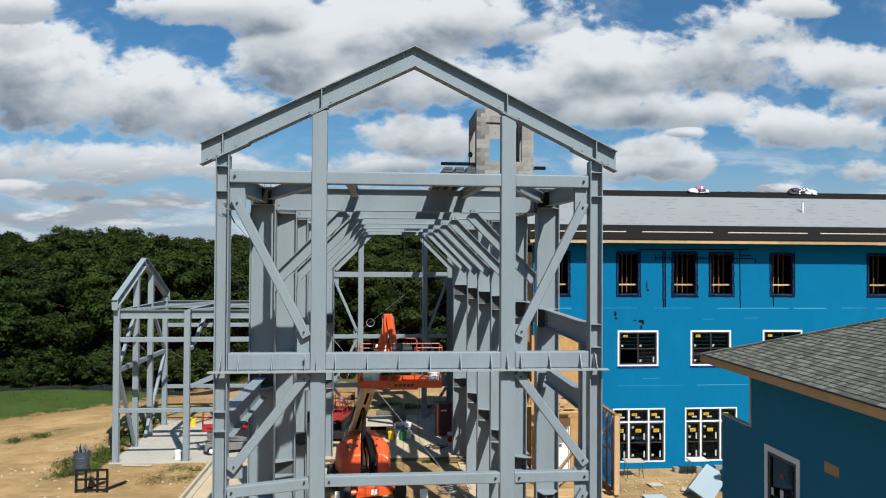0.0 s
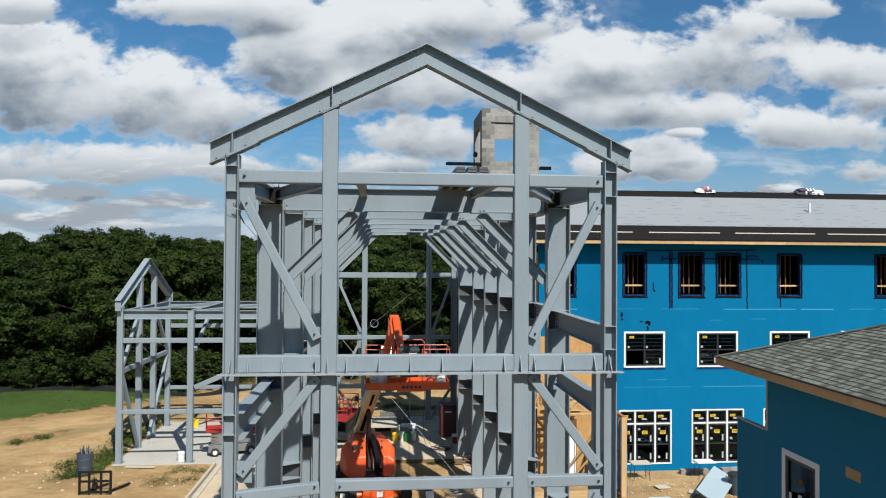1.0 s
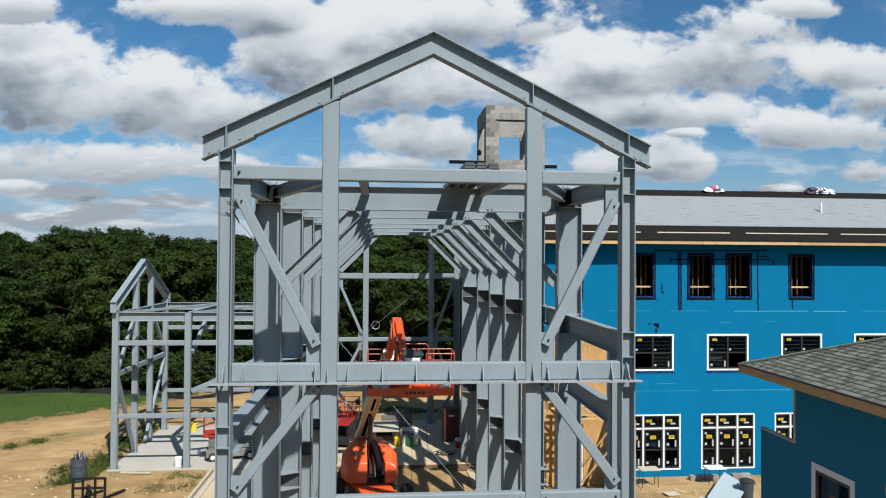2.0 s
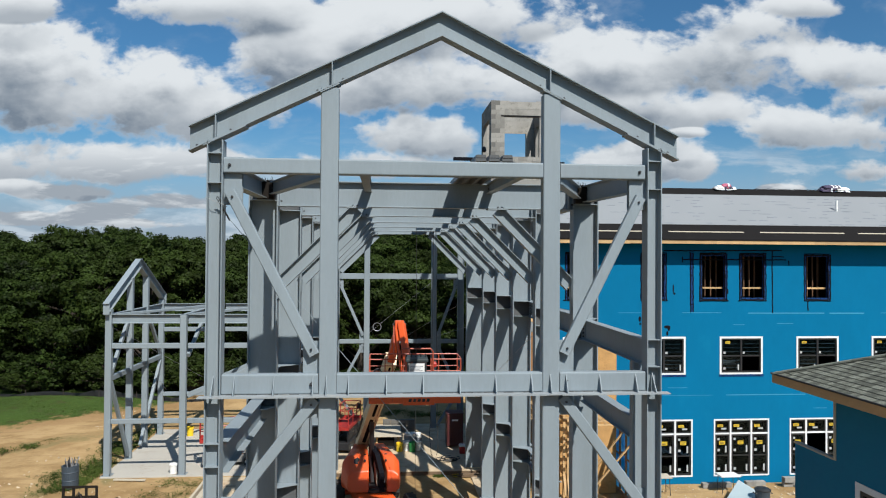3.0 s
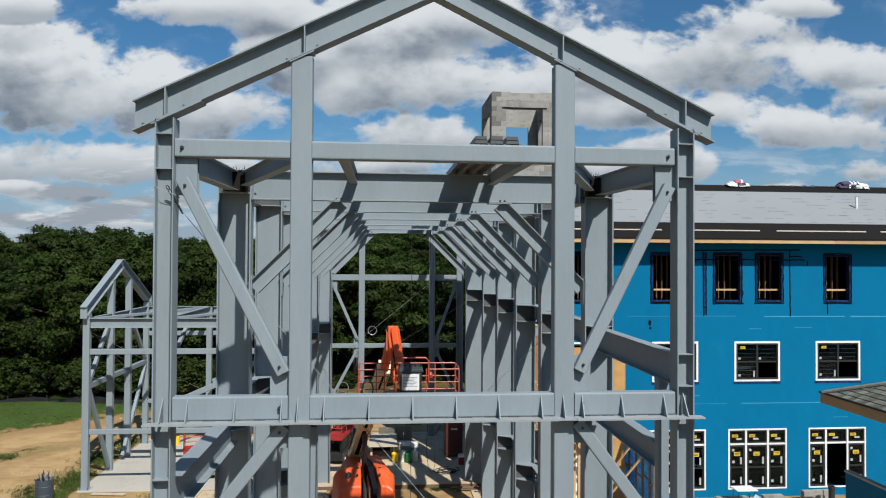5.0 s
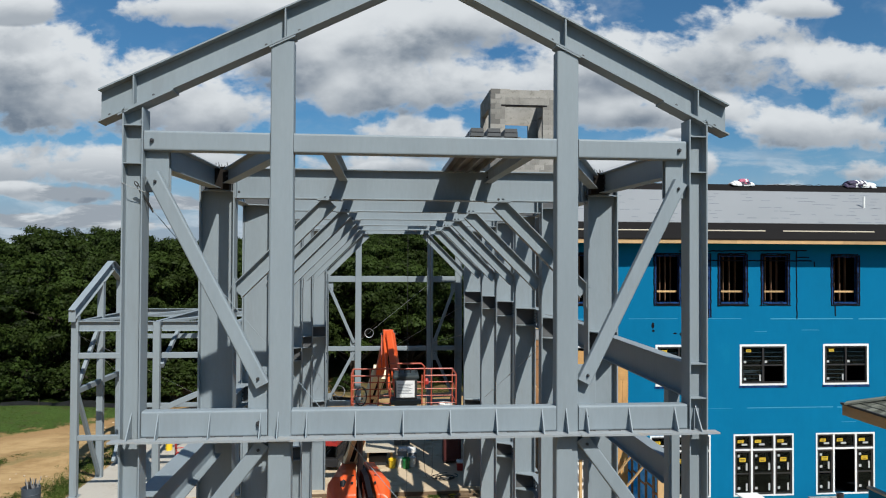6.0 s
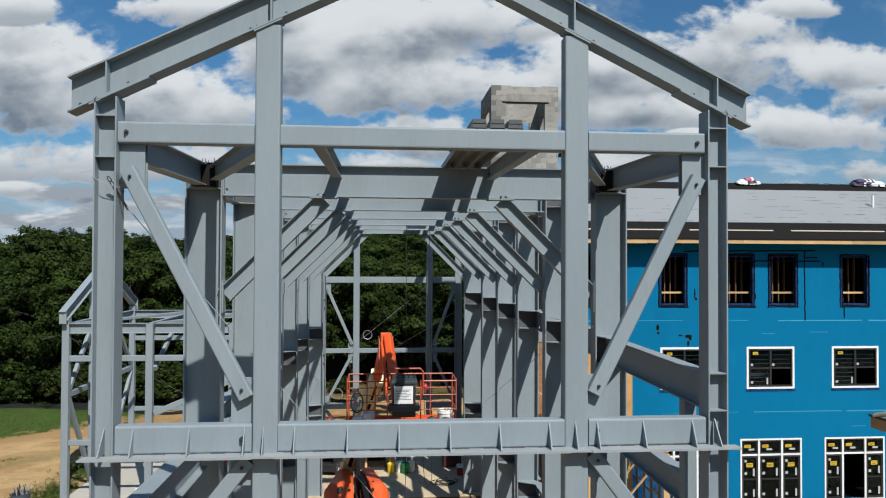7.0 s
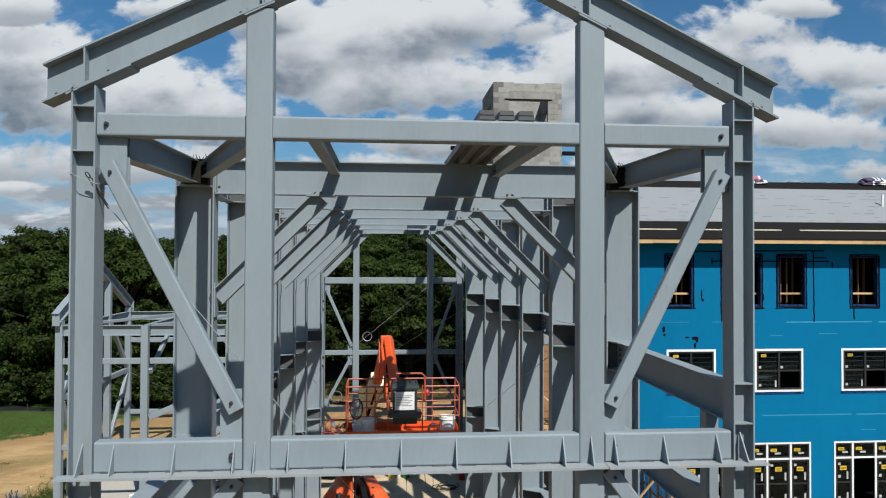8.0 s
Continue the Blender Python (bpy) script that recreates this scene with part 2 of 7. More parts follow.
def glass_material():
    m = bpy.data.materials.new("window_glass")
    m.use_nodes = True
    n = Nodes(m.node_tree)
    co = n.add("ShaderNodeTexCoord").outputs["Object"]
    b = n.add("ShaderNodeBump", {"Height": n.noise(co, 1.5, 2.0), "Strength": 0.05, "Distance": 0.05})
    thin = n.add("ShaderNodeBsdfTransparent", {"Color": (0.30, 0.36, 0.40, 1)})
    # gloss tinted blue to stand for sky reflected in the panes
    shine = n.add("ShaderNodeBsdfGlossy", {"Color": (0.50, 0.74, 1.0, 1), "Roughness": 0.03, "Normal": b.outputs[0]})
    face = n.add("ShaderNodeFresnel", {"IOR": 1.43, "Normal": b.outputs[0]})
    both = n.add("ShaderNodeMixShader", {0: face.outputs[0], 1: thin.outputs[0], 2: shine.outputs[0]})
    out = n.add("ShaderNodeOutputMaterial")
    n.tree.links.new(both.outputs[0], out.inputs[0])
    return m


GLASS = glass_material()


def wrap_material():
    """Thin blue sheeting that lets sunlight glow through."""
    m = bpy.data.materials.new("thin_blue_sheet")
    m.use_nodes = True
    n = Nodes(m.node_tree)
    co = n.add("ShaderNodeTexCoord").outputs["Object"]
    col = n.mix(n.ramp(n.noise(co, 2.0, 4.0), 0.35, 0.65), (0.02, 0.36, 0.72, 1), (0.22, 0.60, 0.88, 1))
    d = n.add("ShaderNodeBsdfDiffuse", {"Color": col})
    t = n.add("ShaderNodeBsdfTranslucent", {"Color": col})
    s = n.add("ShaderNodeMixShader", {0: 0.6, 1: d.outputs[0], 2: t.outputs[0]})
    out = n.add("ShaderNodeOutputMaterial")
    n.tree.links.new(s.outputs[0], out.inputs[0])
    return m


WRAP = wrap_material()


def leaf_material(name, dark, light):
    m = bpy.data.materials.new(name)
    m.use_nodes = True
    n = Nodes(m.node_tree)
    geo = n.add("ShaderNodeNewGeometry")
    tree = n.add("ShaderNodeObjectInfo").outputs["Random"]
    co = n.add("ShaderNodeTexCoord").outputs["Object"]
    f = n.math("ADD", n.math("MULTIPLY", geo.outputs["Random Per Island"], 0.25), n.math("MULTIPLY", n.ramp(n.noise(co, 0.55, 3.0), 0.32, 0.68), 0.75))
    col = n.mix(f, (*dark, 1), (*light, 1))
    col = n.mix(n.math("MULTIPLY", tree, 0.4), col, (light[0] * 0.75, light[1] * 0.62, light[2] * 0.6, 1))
    d = n.add("ShaderNodeBsdfDiffuse", {"Color": col})
    tr = n.add("ShaderNodeBsdfTranslucent", {"Color": col})
    g = n.add("ShaderNodeBsdfGlossy", {"Color": (0.8, 0.8, 0.8, 1), "Roughness": 0.6})
    s = n.add("ShaderNodeMixShader", {0: 0.18, 1: d.outputs[0], 2: tr.outputs[0]})
    s = n.add("ShaderNodeMixShader", {0: 0.008, 1: s.outputs[0], 2: g.outputs[0]})
    out = n.add("ShaderNodeOutputMaterial")
    n.tree.links.new(s.outputs[0], out.inputs[0])
    return m


# near-black tone, mixed in by noise, stands for shade between leaf clumps
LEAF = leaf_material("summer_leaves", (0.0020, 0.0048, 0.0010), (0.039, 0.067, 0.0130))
GRASS = leaf_material("grass_blades", (0.022, 0.042, 0.008), (0.085, 0.118, 0.026))


def ground_material():
    """Tan subsoil, a paler worn track and green strips that follow the lie of the site."""
    m = bpy.data.materials.new("site_soil")
    m.use_nodes = True
    n = Nodes(m.node_tree)
    co = n.add("ShaderNodeTexCoord").outputs["Object"]
    p = n.add("ShaderNodeSeparateXYZ", {0: co})
    wide = n.noise(co, 0.18, 6.0, 0.6)
    mid = n.noise(co, 0.9, 6.0, 0.65)
    grain = n.noise(co, 14.0, 5.0, 0.7)
    soil = n.mix(n.ramp(n.math("ADD", n.math("MULTIPLY", wide, 0.5), n.math("MULTIPLY", mid, 0.5)), 0.36, 0.64), (0.240, 0.148, 0.064, 1), (0.405, 0.275, 0.135, 1))
    streak = n.noise(n.add("ShaderNodeMapping", {"Vector": co, "Rotation": (0, 0, radians(-38)), "Scale": (0.35, 2.2, 1)}).outputs[0], 1.0, 6.0, 0.65)
    soil = n.mix(n.math("MULTIPLY", n.ramp(streak, 0.52, 0.68), 0.45), soil, (0.20, 0.125, 0.06, 1))
    soil = n.mix(n.math("MULTIPLY", n.ramp(n.noise(co, 3.2, 5.0, 0.7), 0.58, 0.72), 0.5), soil, (0.48, 0.35, 0.19, 1))
    soil = n.mix(n.math("MULTIPLY", n.ramp(grain, 0.55, 0.75), 0.4), soil, (0.22, 0.145, 0.075, 1))
    # the verge beyond the track, and thin growth between the ruts
    edge = n.math("ADD", n.math("SUBTRACT", p.outputs[1], n.math("MULTIPLY", p.outputs[0], 0.8)), n.math("MULTIPLY", n.math("SUBTRACT", mid, 0.5), 7.0))
    west = n.ramp(p.outputs[0], -11.0, -14.0)
    verge = n.math("MULTIPLY", n.ramp(edge, 57.2, 58.6), west)
    brown = n.math("MULTIPLY", n.ramp(edge, 55.6, 57.0), n.ramp(edge, 60.0, 58.0))
    bank = n.math("MULTIPLY", n.ramp(n.math("ADD", p.outputs[1], n.math("MULTIPLY", n.math("SUBTRACT", mid, 0.5), 2.5)), 49.4, 50.6), n.ramp(p.outputs[0], -13.0, -10.0))
    rut = n.math("MULTIPLY", n.ramp(edge, 50.2, 51.2), n.ramp(edge, 53.0, 52.0))
    rut = n.math("MULTIPLY", rut, n.ramp(mid, 0.42, 0.58))
    near = n.math("MULTIPLY", n.ramp(edge, 46.5, 44.5), n.ramp(edge, 39.5, 41.5))
    near = n.math("MULTIPLY", near, n.ramp(mid, 0.45, 0.6))
    near = n.math("MULTIPLY", near, n.math("MULTIPLY", n.ramp(p.outputs[0], -10.5, -11.8), n.ramp(p.outputs[0], -14.6, -13.2)))
    turf = n.mix(n.ramp(grain, 0.35, 0.65), (0.020, 0.046, 0.007, 1), (0.058, 0.096, 0.018, 1))
    col = n.mix(n.math("MULTIPLY", brown, 0.6), soil, (0.25, 0.15, 0.07, 1))
    col = n.mix(n.math("MULTIPLY", n.math("MAXIMUM", n.math("MULTIPLY", rut, 0.7), near), 0.7), col, n.mix(grain, (0.06, 0.07, 0.022, 1), (0.15, 0.14, 0.055, 1)))
    col = n.mix(n.math("MULTIPLY", bank, 0.9), col, n.mix(n.ramp(n.noise(co, 2.4, 5.0, 0.7), 0.40, 0.62), (0.115, 0.075, 0.032, 1), (0.045, 0.050, 0.016, 1)))
    turf = n.mix(n.math("MULTIPLY", n.ramp(n.noise(co, 1.6, 5.0, 0.65), 0.52, 0.66), 0.75), turf, (0.045, 0.045, 0.016, 1))
    col = n.mix(verge, col, turf)
    far = n.ramp(p.outputs[1], 57.0, 62.0)
    col = n.mix(far, col, (0.03, 0.04, 0.015, 1))
    # unseen outer ground made dark green so windows mirror less tan soil
    behind = n.ramp(p.outputs[1], -4.0, -12.0)
    aside = n.ramp(n.math("ABSOLUTE", p.outputs[0]), 70.0, 90.0)
    col = n.mix(n.math("MAXIMUM", behind, aside), col, (0.028, 0.045, 0.016, 1))
    b = n.add("ShaderNodeBump", {"Height": n.math("ADD", grain, n.math("MULTIPLY", mid, 1.5)), "Strength": 0.5, "Distance": 0.06})
    s = n.add("ShaderNodeBsdfPrincipled", {"Base Color": col, "Roughness": 0.95, "Normal": b.outputs[0], "Specular IOR Level": 0.2})
    out = n.add("ShaderNodeOutputMaterial")
    n.tree.links.new(s.outputs[0], out.inputs[0])
    return m


SOIL = ground_material()

# ---- mesh helpers ----


def mesh_of(name, bm, mat, smooth=False):
    me = bpy.data.meshes.new(name)
    bm.normal_update()
    bm.to_mesh(me)
    bm.free()
    me.materials.append(mat)
    if smooth:
        for p in me.polygons:
            p.use_smooth = True
    return me


def thing(name, label, category, at=(0, 0, 0), group="", kind=""):
    ob = new(name)
    ob.empty_display_size = 0.2
    ob.matrix_basis = Matrix.Translation(at)
    return tagged(ob, label, category, group, kind)


def part(name, bm, mat, parent, label="", m=None, smooth=False):
    """One mesh under a thing or a part; its shape is given in world places, or at m."""
    me = bm if isinstance(bm, bpy.types.Mesh) else mesh_of(name, bm, mat, smooth)
    ob = new(name, me)
    ob.parent = parent
    ob.matrix_parent_inverse = parent.matrix_basis.inverted()
    if m is not None:
        ob.matrix_basis = m
    if label:
        ob["label"] = label
    return ob


def solo(name, bm, mat, label, category, group="", kind="", smooth=False):
    me = bm if isinstance(bm, bpy.types.Mesh) else mesh_of(name, bm, mat, smooth)
    return tagged(new(name, me), label, category, group, kind)


def box(bm, x0, x1, y0, y1, z0, z1, bevel=0.0):
    vs = [bm.verts.new((x, y, z)) for x in (x0, x1) for y in (y0, y1) for z in (z0, z1)]
    fs = [bm.faces.new([vs[i] for i in q]) for q in ((0, 1, 3, 2), (4, 6, 7, 5), (0, 4, 5, 1), (2, 3, 7, 6), (0, 2, 6, 4), (1, 5, 7, 3))]
    if bevel:
        bmesh.ops.bevel(bm, geom=list({e for f in fs for e in f.edges}), offset=bevel, segments=2, affect="EDGES", profile=0.6)
    return bm


def boxed(x0, x1, y0, y1, z0, z1, bevel=0.0):
    return box(bmesh.new(), x0, x1, y0, y1, z0, z1, bevel)


def axes(p0, p1, deep):
    """Along, side and deep directions of a bar from p0 to p1 whose depth lies towards deep."""
    w = (Vector(p1) - Vector(p0)).normalized()
    d = Vector(deep)
    d = (d - w * d.dot(w)).normalized()
    return w, d.cross(w), d


def bar(bm, outline, p0, p1, deep):
    """A bar whose cross-section is outline: points (side, deep)."""
    w, s, d = axes(p0, p1, deep)
    a = [bm.verts.new(Vector(p0) + s * x + d * y) for x, y in outline]
    b = [bm.verts.new(Vector(p1) + s * x + d * y) for x, y in outline]
    k = len(outline)
    for i in range(k):
        bm.faces.new((a[i], a[(i + 1) % k], b[(i + 1) % k], b[i]))
    bm.faces.new(a[::-1])
    bm.faces.new(b)
    bmesh.ops.recalc_face_normals(bm, faces=bm.faces[:])
    return bm


def wide_flange(p0, p1, deep, depth, width, tf=0.018, tw=0.012):
    h, b, t = depth / 2, width / 2, tw / 2
    k = 0.012
    out = [(-b, -h), (b, -h), (b, -h + tf), (t + k, -h + tf), (t, -h + tf + k), (t, h - tf - k), (t + k, h - tf), (b, h - tf), (b, h), (-b, h), (-b, h - tf), (-t - k, h - tf), (-t, h - tf - k), (-t, -h + tf + k), (-t - k, -h + tf), (-b, -h + tf)]
    return bar(bmesh.new(), out, p0, p1, deep)


def tube(p0, p1, deep, depth, width, r=0.02):
    h, b = depth / 2, width / 2
    out = []
    for cx, cy, a0 in ((b - r, h - r, 0), (-b + r, h - r, 90), (-b + r, -h + r, 180), (b - r, -h + r, 270)):
        out += [(cx + r * math.cos(radians(a0 + k * 30)), cy + r * math.sin(radians(a0 + k * 30))) for k in range(4)]
    return bar(bmesh.new(), out, p0, p1, deep)


def rod(bm, p0, p1, r, sides=8, r1=None):
    w = (Vector(p1) - Vector(p0))
    m = Matrix.Translation((Vector(p0) + Vector(p1)) / 2) @ w.to_track_quat("Z", "Y").to_matrix().to_4x4()
    bmesh.ops.create_cone(bm, cap_ends=True, segments=sides, radius1=r, radius2=r if r1 is None else r1, depth=w.length, matrix=m)
    return bm


def rods(points, r, sides=6):
    """A bent tube through the points."""
    bm = bmesh.new()
    rings = []
    pts = [Vector(p) for p in points]
    for i, p in enumerate(pts):
        w = (pts[min(i + 1, len(pts) - 1)] - pts[max(i - 1, 0)]).normalized()
        ref = Vector((0, 0, 1)) if abs(w.z) < 0.9 else Vector((1, 0, 0))
        s = w.cross(ref).normalized()
        d = s.cross(w)
        rings.append([bm.verts.new(p + (s * math.cos(a) + d * math.sin(a)) * r) for a in (2 * math.pi * k / sides for k in range(sides))])
    for a, b in zip(rings, rings[1:]):
        for k in range(sides):
            bm.faces.new((a[k], a[(k + 1) % sides], b[(k + 1) % sides], b[k]))
    bm.faces.new(rings[0][::-1])
    bm.faces.new(rings[-1])
    bmesh.ops.recalc_face_normals(bm, faces=bm.faces[:])
    return bm


def plate(points, thick, out):
    """A flat plate: its outline in one plane, thickened along out."""
    bm = bmesh.new()
    o = Vector(out).normalized() * thick
    a = [bm.verts.new(Vector(p)) for p in points]
    b = [bm.verts.new(Vector(p) + o) for p in points]
    k = len(points)
    for i in range(k):
        bm.faces.new((a[i], a[(i + 1) % k], b[(i + 1) % k], b[i]))
    bm.faces.new(a[::-1])
    bm.faces.new(b)
    bmesh.ops.recalc_face_normals(bm, faces=bm.faces[:])
    return bm


def lathe(profile, sides=20, at=(0, 0, 0)):
    """A turned shape from (radius, height) points."""
    bm = bmesh.new()
    rings = [[bm.verts.new((at[0] + r * math.cos(2 * math.pi * k / sides), at[1] + r * math.sin(2 * math.pi * k / sides), at[2] + z)) for k in range(sides)] for r, z in profile]
    for a, b in zip(rings, rings[1:]):
        for k in range(sides):
            bm.faces.new((a[k], a[(k + 1) % sides], b[(k + 1) % sides], b[k]))
    bm.faces.new(rings[0][::-1])
    bm.faces.new(rings[-1])
    bmesh.ops.recalc_face_normals(bm, faces=bm.faces[:])
    return bm


def bolt_mesh():
    bm = bmesh.new()
    rod(bm, (0, 0.0, 0), (0, -0.02, 0), 0.028, 6)
    rod(bm, (0, -0.02, 0), (0, -0.045, 0), 0.015, 8)
    return mesh_of("bolt", bm, BOLT)


BOLT_MESH = bolt_mesh()


def bolt(parent, x, y, z, rz=0.0, size=1.0):
    return part("bolt", BOLT_MESH, BOLT, parent, m=pose(x, y, z, 0, 0, rz) @ Matrix.Scale(size, 4))

# ---- ground ----


def build_ground():
    bm = bmesh.new()
    xs = [-2500, -600, -200, -90, -60] + [-45 + 1.0 * i for i in range(75)] + [35, 50, 80, 200, 600, 2500]
    ys = [-2500, -600, -100, -20, 0, 6] + [10 + 1.0 * i for i in range(56)] + [70, 90, 150, 400, 900, 2500]
    grid = []
    for y in ys:
        row = []
        for x in xs:
            z = 0.0
            if -60 < x < 40 and 8 < y < 70:
                z = 0.10 * (noise.noise((x * 0.35, y * 0.35, 0.3))) + 0.04 * noise.noise((x * 1.3, y * 1.3, 4.0))
                quiet = -12.5 < x < 24 and y < 42 and not (x < -3.5 and y < 31.5)
                z = z * (0.25 if quiet else 1.0) - 0.06
                edge = max(y - 0.8 * x, y + 11)
                if edge > 57:
                    z += 0.45 * min((edge - 57) / 5, 1.0)
            elif y > 50:
                z = 0.45
            if y > 58:
                z += min((y - 58) * 0.075, 1.6)
            row.append(bm.verts.new((x, y, z)))
        grid.append(row)
    for a, b in zip(grid, grid[1:]):
        for i in range(len(xs) - 1):
            bm.faces.new((a[i], a[i + 1], b[i + 1], b[i]))
    solo("ground", bm, SOIL, "tan trampled subsoil with tyre tracks and a green verge", "ground", kind="structure", smooth=True)


build_ground()


def slab(name, x0, x1, y0, y1, z, label, mat=None):
    return solo(name, boxed(x0, x1, y0, y1, -0.3, z, 0.015), mat or CONCRETE, label, "slab", kind="structure")


SLAB = 0.12
slab("floor_slab_nave", -3.3, 4.6, 31.7, 40.2, SLAB, "pale dusty concrete floor slab under the far bays")
# dark strip added over the slab's front face in place of shade and moss
solo("trim", boxed(-3.2, 4.5, 31.672, 31.696, -0.2, 0.085, 0.003), PLANK, "dark strip along the slab edge, standing for its shade and moss", "trim", kind="structure")
slab("floor_slab_wing", -11.95, -3.4, 32.1, 40.3, -0.02, "pale concrete floor slab under the side wing frame", CONCRETE_GREY)
slab("footing_apron", -7.36, -3.62, 22.0, 31.9, -0.03, "sandy concrete apron beside the wing slab")
slab("footing_strip", -3.6, -2.2, 12.0, 31.6, -0.01, "narrow concrete footing strip beside the steel columns")
slab("footing_strip", 3.5, 4.7, 12.0, 31.6, -0.01, "narrow concrete footing strip beside the steel columns")

# ---- the front gable frame ----
MID = 0.59                      # the nave's middle line
FY = 12.5                       # the face of the front frame
OUT_L, OUT_R = -2.79, 3.953      # outer columns
IN_L, IN_R = -1.105, 2.315      # inner columns
EAVE_B, EAVE_T, TOP_B, TOP_T = 10.74, 11.125, 12.585, 12.97
TIP_L, TIP_R = -3.18, 4.35
SLOPE = (TOP_T - EAVE_T) / (MID - TIP_L)


def under(x):
    """Underside of the front rafters above x."""
    return TOP_B - SLOPE * abs(x - MID)


def lug(parent, x, z, w, h, y=None, t=0.02):
    y = FY + 0.10 if y is None else y
    return part("gusset", boxed(x - w / 2, x + w / 2, y, y + t, z - h / 2, z + h / 2, 0.003), STEEL, parent)


def brace(parent, p0, p1, size=0.14):
    """A square tube bolted at p0 and p1, standing in front of its gussets."""
    w = (Vector(p1) - Vector(p0)).normalized()
    ob = part("brace", tube(Vector(p0) - w * 0.095, Vector(p1) + w * 0.095, (0, 1, 0), 0.10, size, 0.018), STEEL, parent)
    for q in (Vector(p0), Vector(p1)):
        bolt(ob, q.x, q.y - 0.052, q.z, 0, 0.7)
    return ob


def front_frame():
    g = thing("gable_frame", "grey primed steel gable frame with bolted braces and welded stiffeners", "steel frame", (MID, FY, 0))
    Y = FY + 0.12
    for x, s in ((OUT_L, -1), (OUT_R, 1)):
        top = under(x) - 0.01
        col = part("outer_column", wide_flange((x, Y, -0.05), (x, Y, top), (1, 0, 0), 0.232, 0.24, 0.016, 0.012), STEEL, g)
        for z in ((10.72, 10.28, 6.40, 6.06, 3.6, 3.2) if s < 0 else (10.72, 10.28, 7.92, 7.50, 3.6, 3.2)):
            for a, b in ((Y - 0.115, Y - 0.008), (Y + 0.008, Y + 0.115)):
                part("stiffener", boxed(x - 0.099, x + 0.099, a, b, z - 0.007, z + 0.007), STEEL, col)
        # shelf plate and its fin where the middle beam meets the column
        part("shelf_plate", boxed(x - 0.19 if s < 0 else x - 0.14, x + 0.125 if s < 0 else x + 0.20, FY - 0.15, FY - 0.002, 7.10, 7.118), SHELF, col)
        part("fin", plate([(x - 0.01, FY + 0.09, 7.12), (x - 0.01, FY - 0.11, 7.12), (x - 0.01, FY + 0.09, 7.40)], 0.012, (1, 0, 0)), STEEL, col)
        part("base_plate", boxed(x - 0.22, x + 0.22, Y - 0.2, Y + 0.2, -0.06, 0.0), STEEL, col)
        part("cap_plate", plate([(x - 0.17, FY, under(x - 0.17) - 0.024), (x + 0.17, FY, under(x + 0.17) - 0.024), (x + 0.17, FY, under(x + 0.17) - 0.006), (x - 0.17, FY, under(x - 0.17) - 0.006)], 0.24, (0, 1, 0)), STEEL, col)
    for x in (IN_L, IN_R):
        col = part("inner_column", tube((x, Y, -0.05), (x, Y, under(x) - 0.01), (0, 1, 0), 0.20, 0.27, 0.02), STEEL, g)
        part("shelf_plate", boxed(x - 0.17, x + 0.17, FY - 0.14, FY + 0.018, 7.10, 7.118), SHELF, col)
        part("fin", plate([(x - 0.02, FY + 0.018, 7.12), (x - 0.02, FY - 0.11, 7.12), (x - 0.02, FY + 0.018, 7.40)], 0.012, (1, 0, 0)), STEEL, col)
        part("cap_plate", plate([(x - 0.15, FY, under(x - 0.15) - 0.024), (x + 0.15, FY, under(x + 0.15) - 0.024), (x + 0.15, FY, under(x + 0.15) - 0.006), (x - 0.15, FY, under(x - 0.15) - 0.006)], 0.22, (0, 1, 0)), STEEL, col)
        for k in (-0.19, 0.19):
            bolt(col, x + k, FY + 0.05, under(x + k) + 0.035, 0, 0.7)
    # rafters: wide flanges mitred at the ridge
    for s, tip in ((-1, TIP_L), (1, TIP_R)):
        bm = bmesh.new()
        w0, w1, tf, tw = FY + 0.0, FY + 0.24, 0.020, 0.012
        ym = (w0 + w1) / 2
        ring = []
        for x in (tip, MID):
            b = under(x)
            t = b + 0.385
            prof = [(w0, b), (w1, b), (w1, b + tf), (ym + tw, b + tf), (ym + tw, t - tf), (w1, t - tf), (w1, t), (w0, t), (w0, t - tf), (ym - tw, t - tf), (ym - tw, b + tf), (w0, b + tf)]
            ring.append([bm.verts.new((x, y, z)) for y, z in prof])
        for i in range(12):
            bm.faces.new((ring[0][i], ring[0][(i + 1) % 12], ring[1][(i + 1) % 12], ring[1][i]))
        bm.faces.new(ring[0][::-1])
        bm.faces.new(ring[1])
        bmesh.ops.recalc_face_normals(bm, faces=bm.faces[:])
        raf = part("rafter", bm, STEEL, g)
        for x in ((OUT_L, IN_L) if s < 0 else (OUT_R, IN_R)):
            x += 0.03 * -s if x in (IN_L, IN_R) else 0.0
            b = under(x)
            part("stiffener", boxed(x - 0.008, x + 0.008, FY + 0.004, FY + 0.105, b + 0.022, b + 0.363), STEEL, raf)
        xo = OUT_L if s < 0 else OUT_R
        a, c = xo + s * 0.05, xo - s * 0.446
        lo, hi = min(a, c), max(a, c)
        part("splice_plate", plate([(lo, FY - 0.01, under(lo) - 0.022), (hi, FY - 0.01, under(hi) - 0.022), (hi, FY - 0.01, under(hi) - 0.002), (lo, FY - 0.01, under(lo) - 0.002)], 0.26, (0, 1, 0)), STEEL, raf)
        for x in (xo - 0.27, xo + 0.22):
            bolt(raf, x, FY + 0.05, under(x) + 0.035, 0, 0.7)
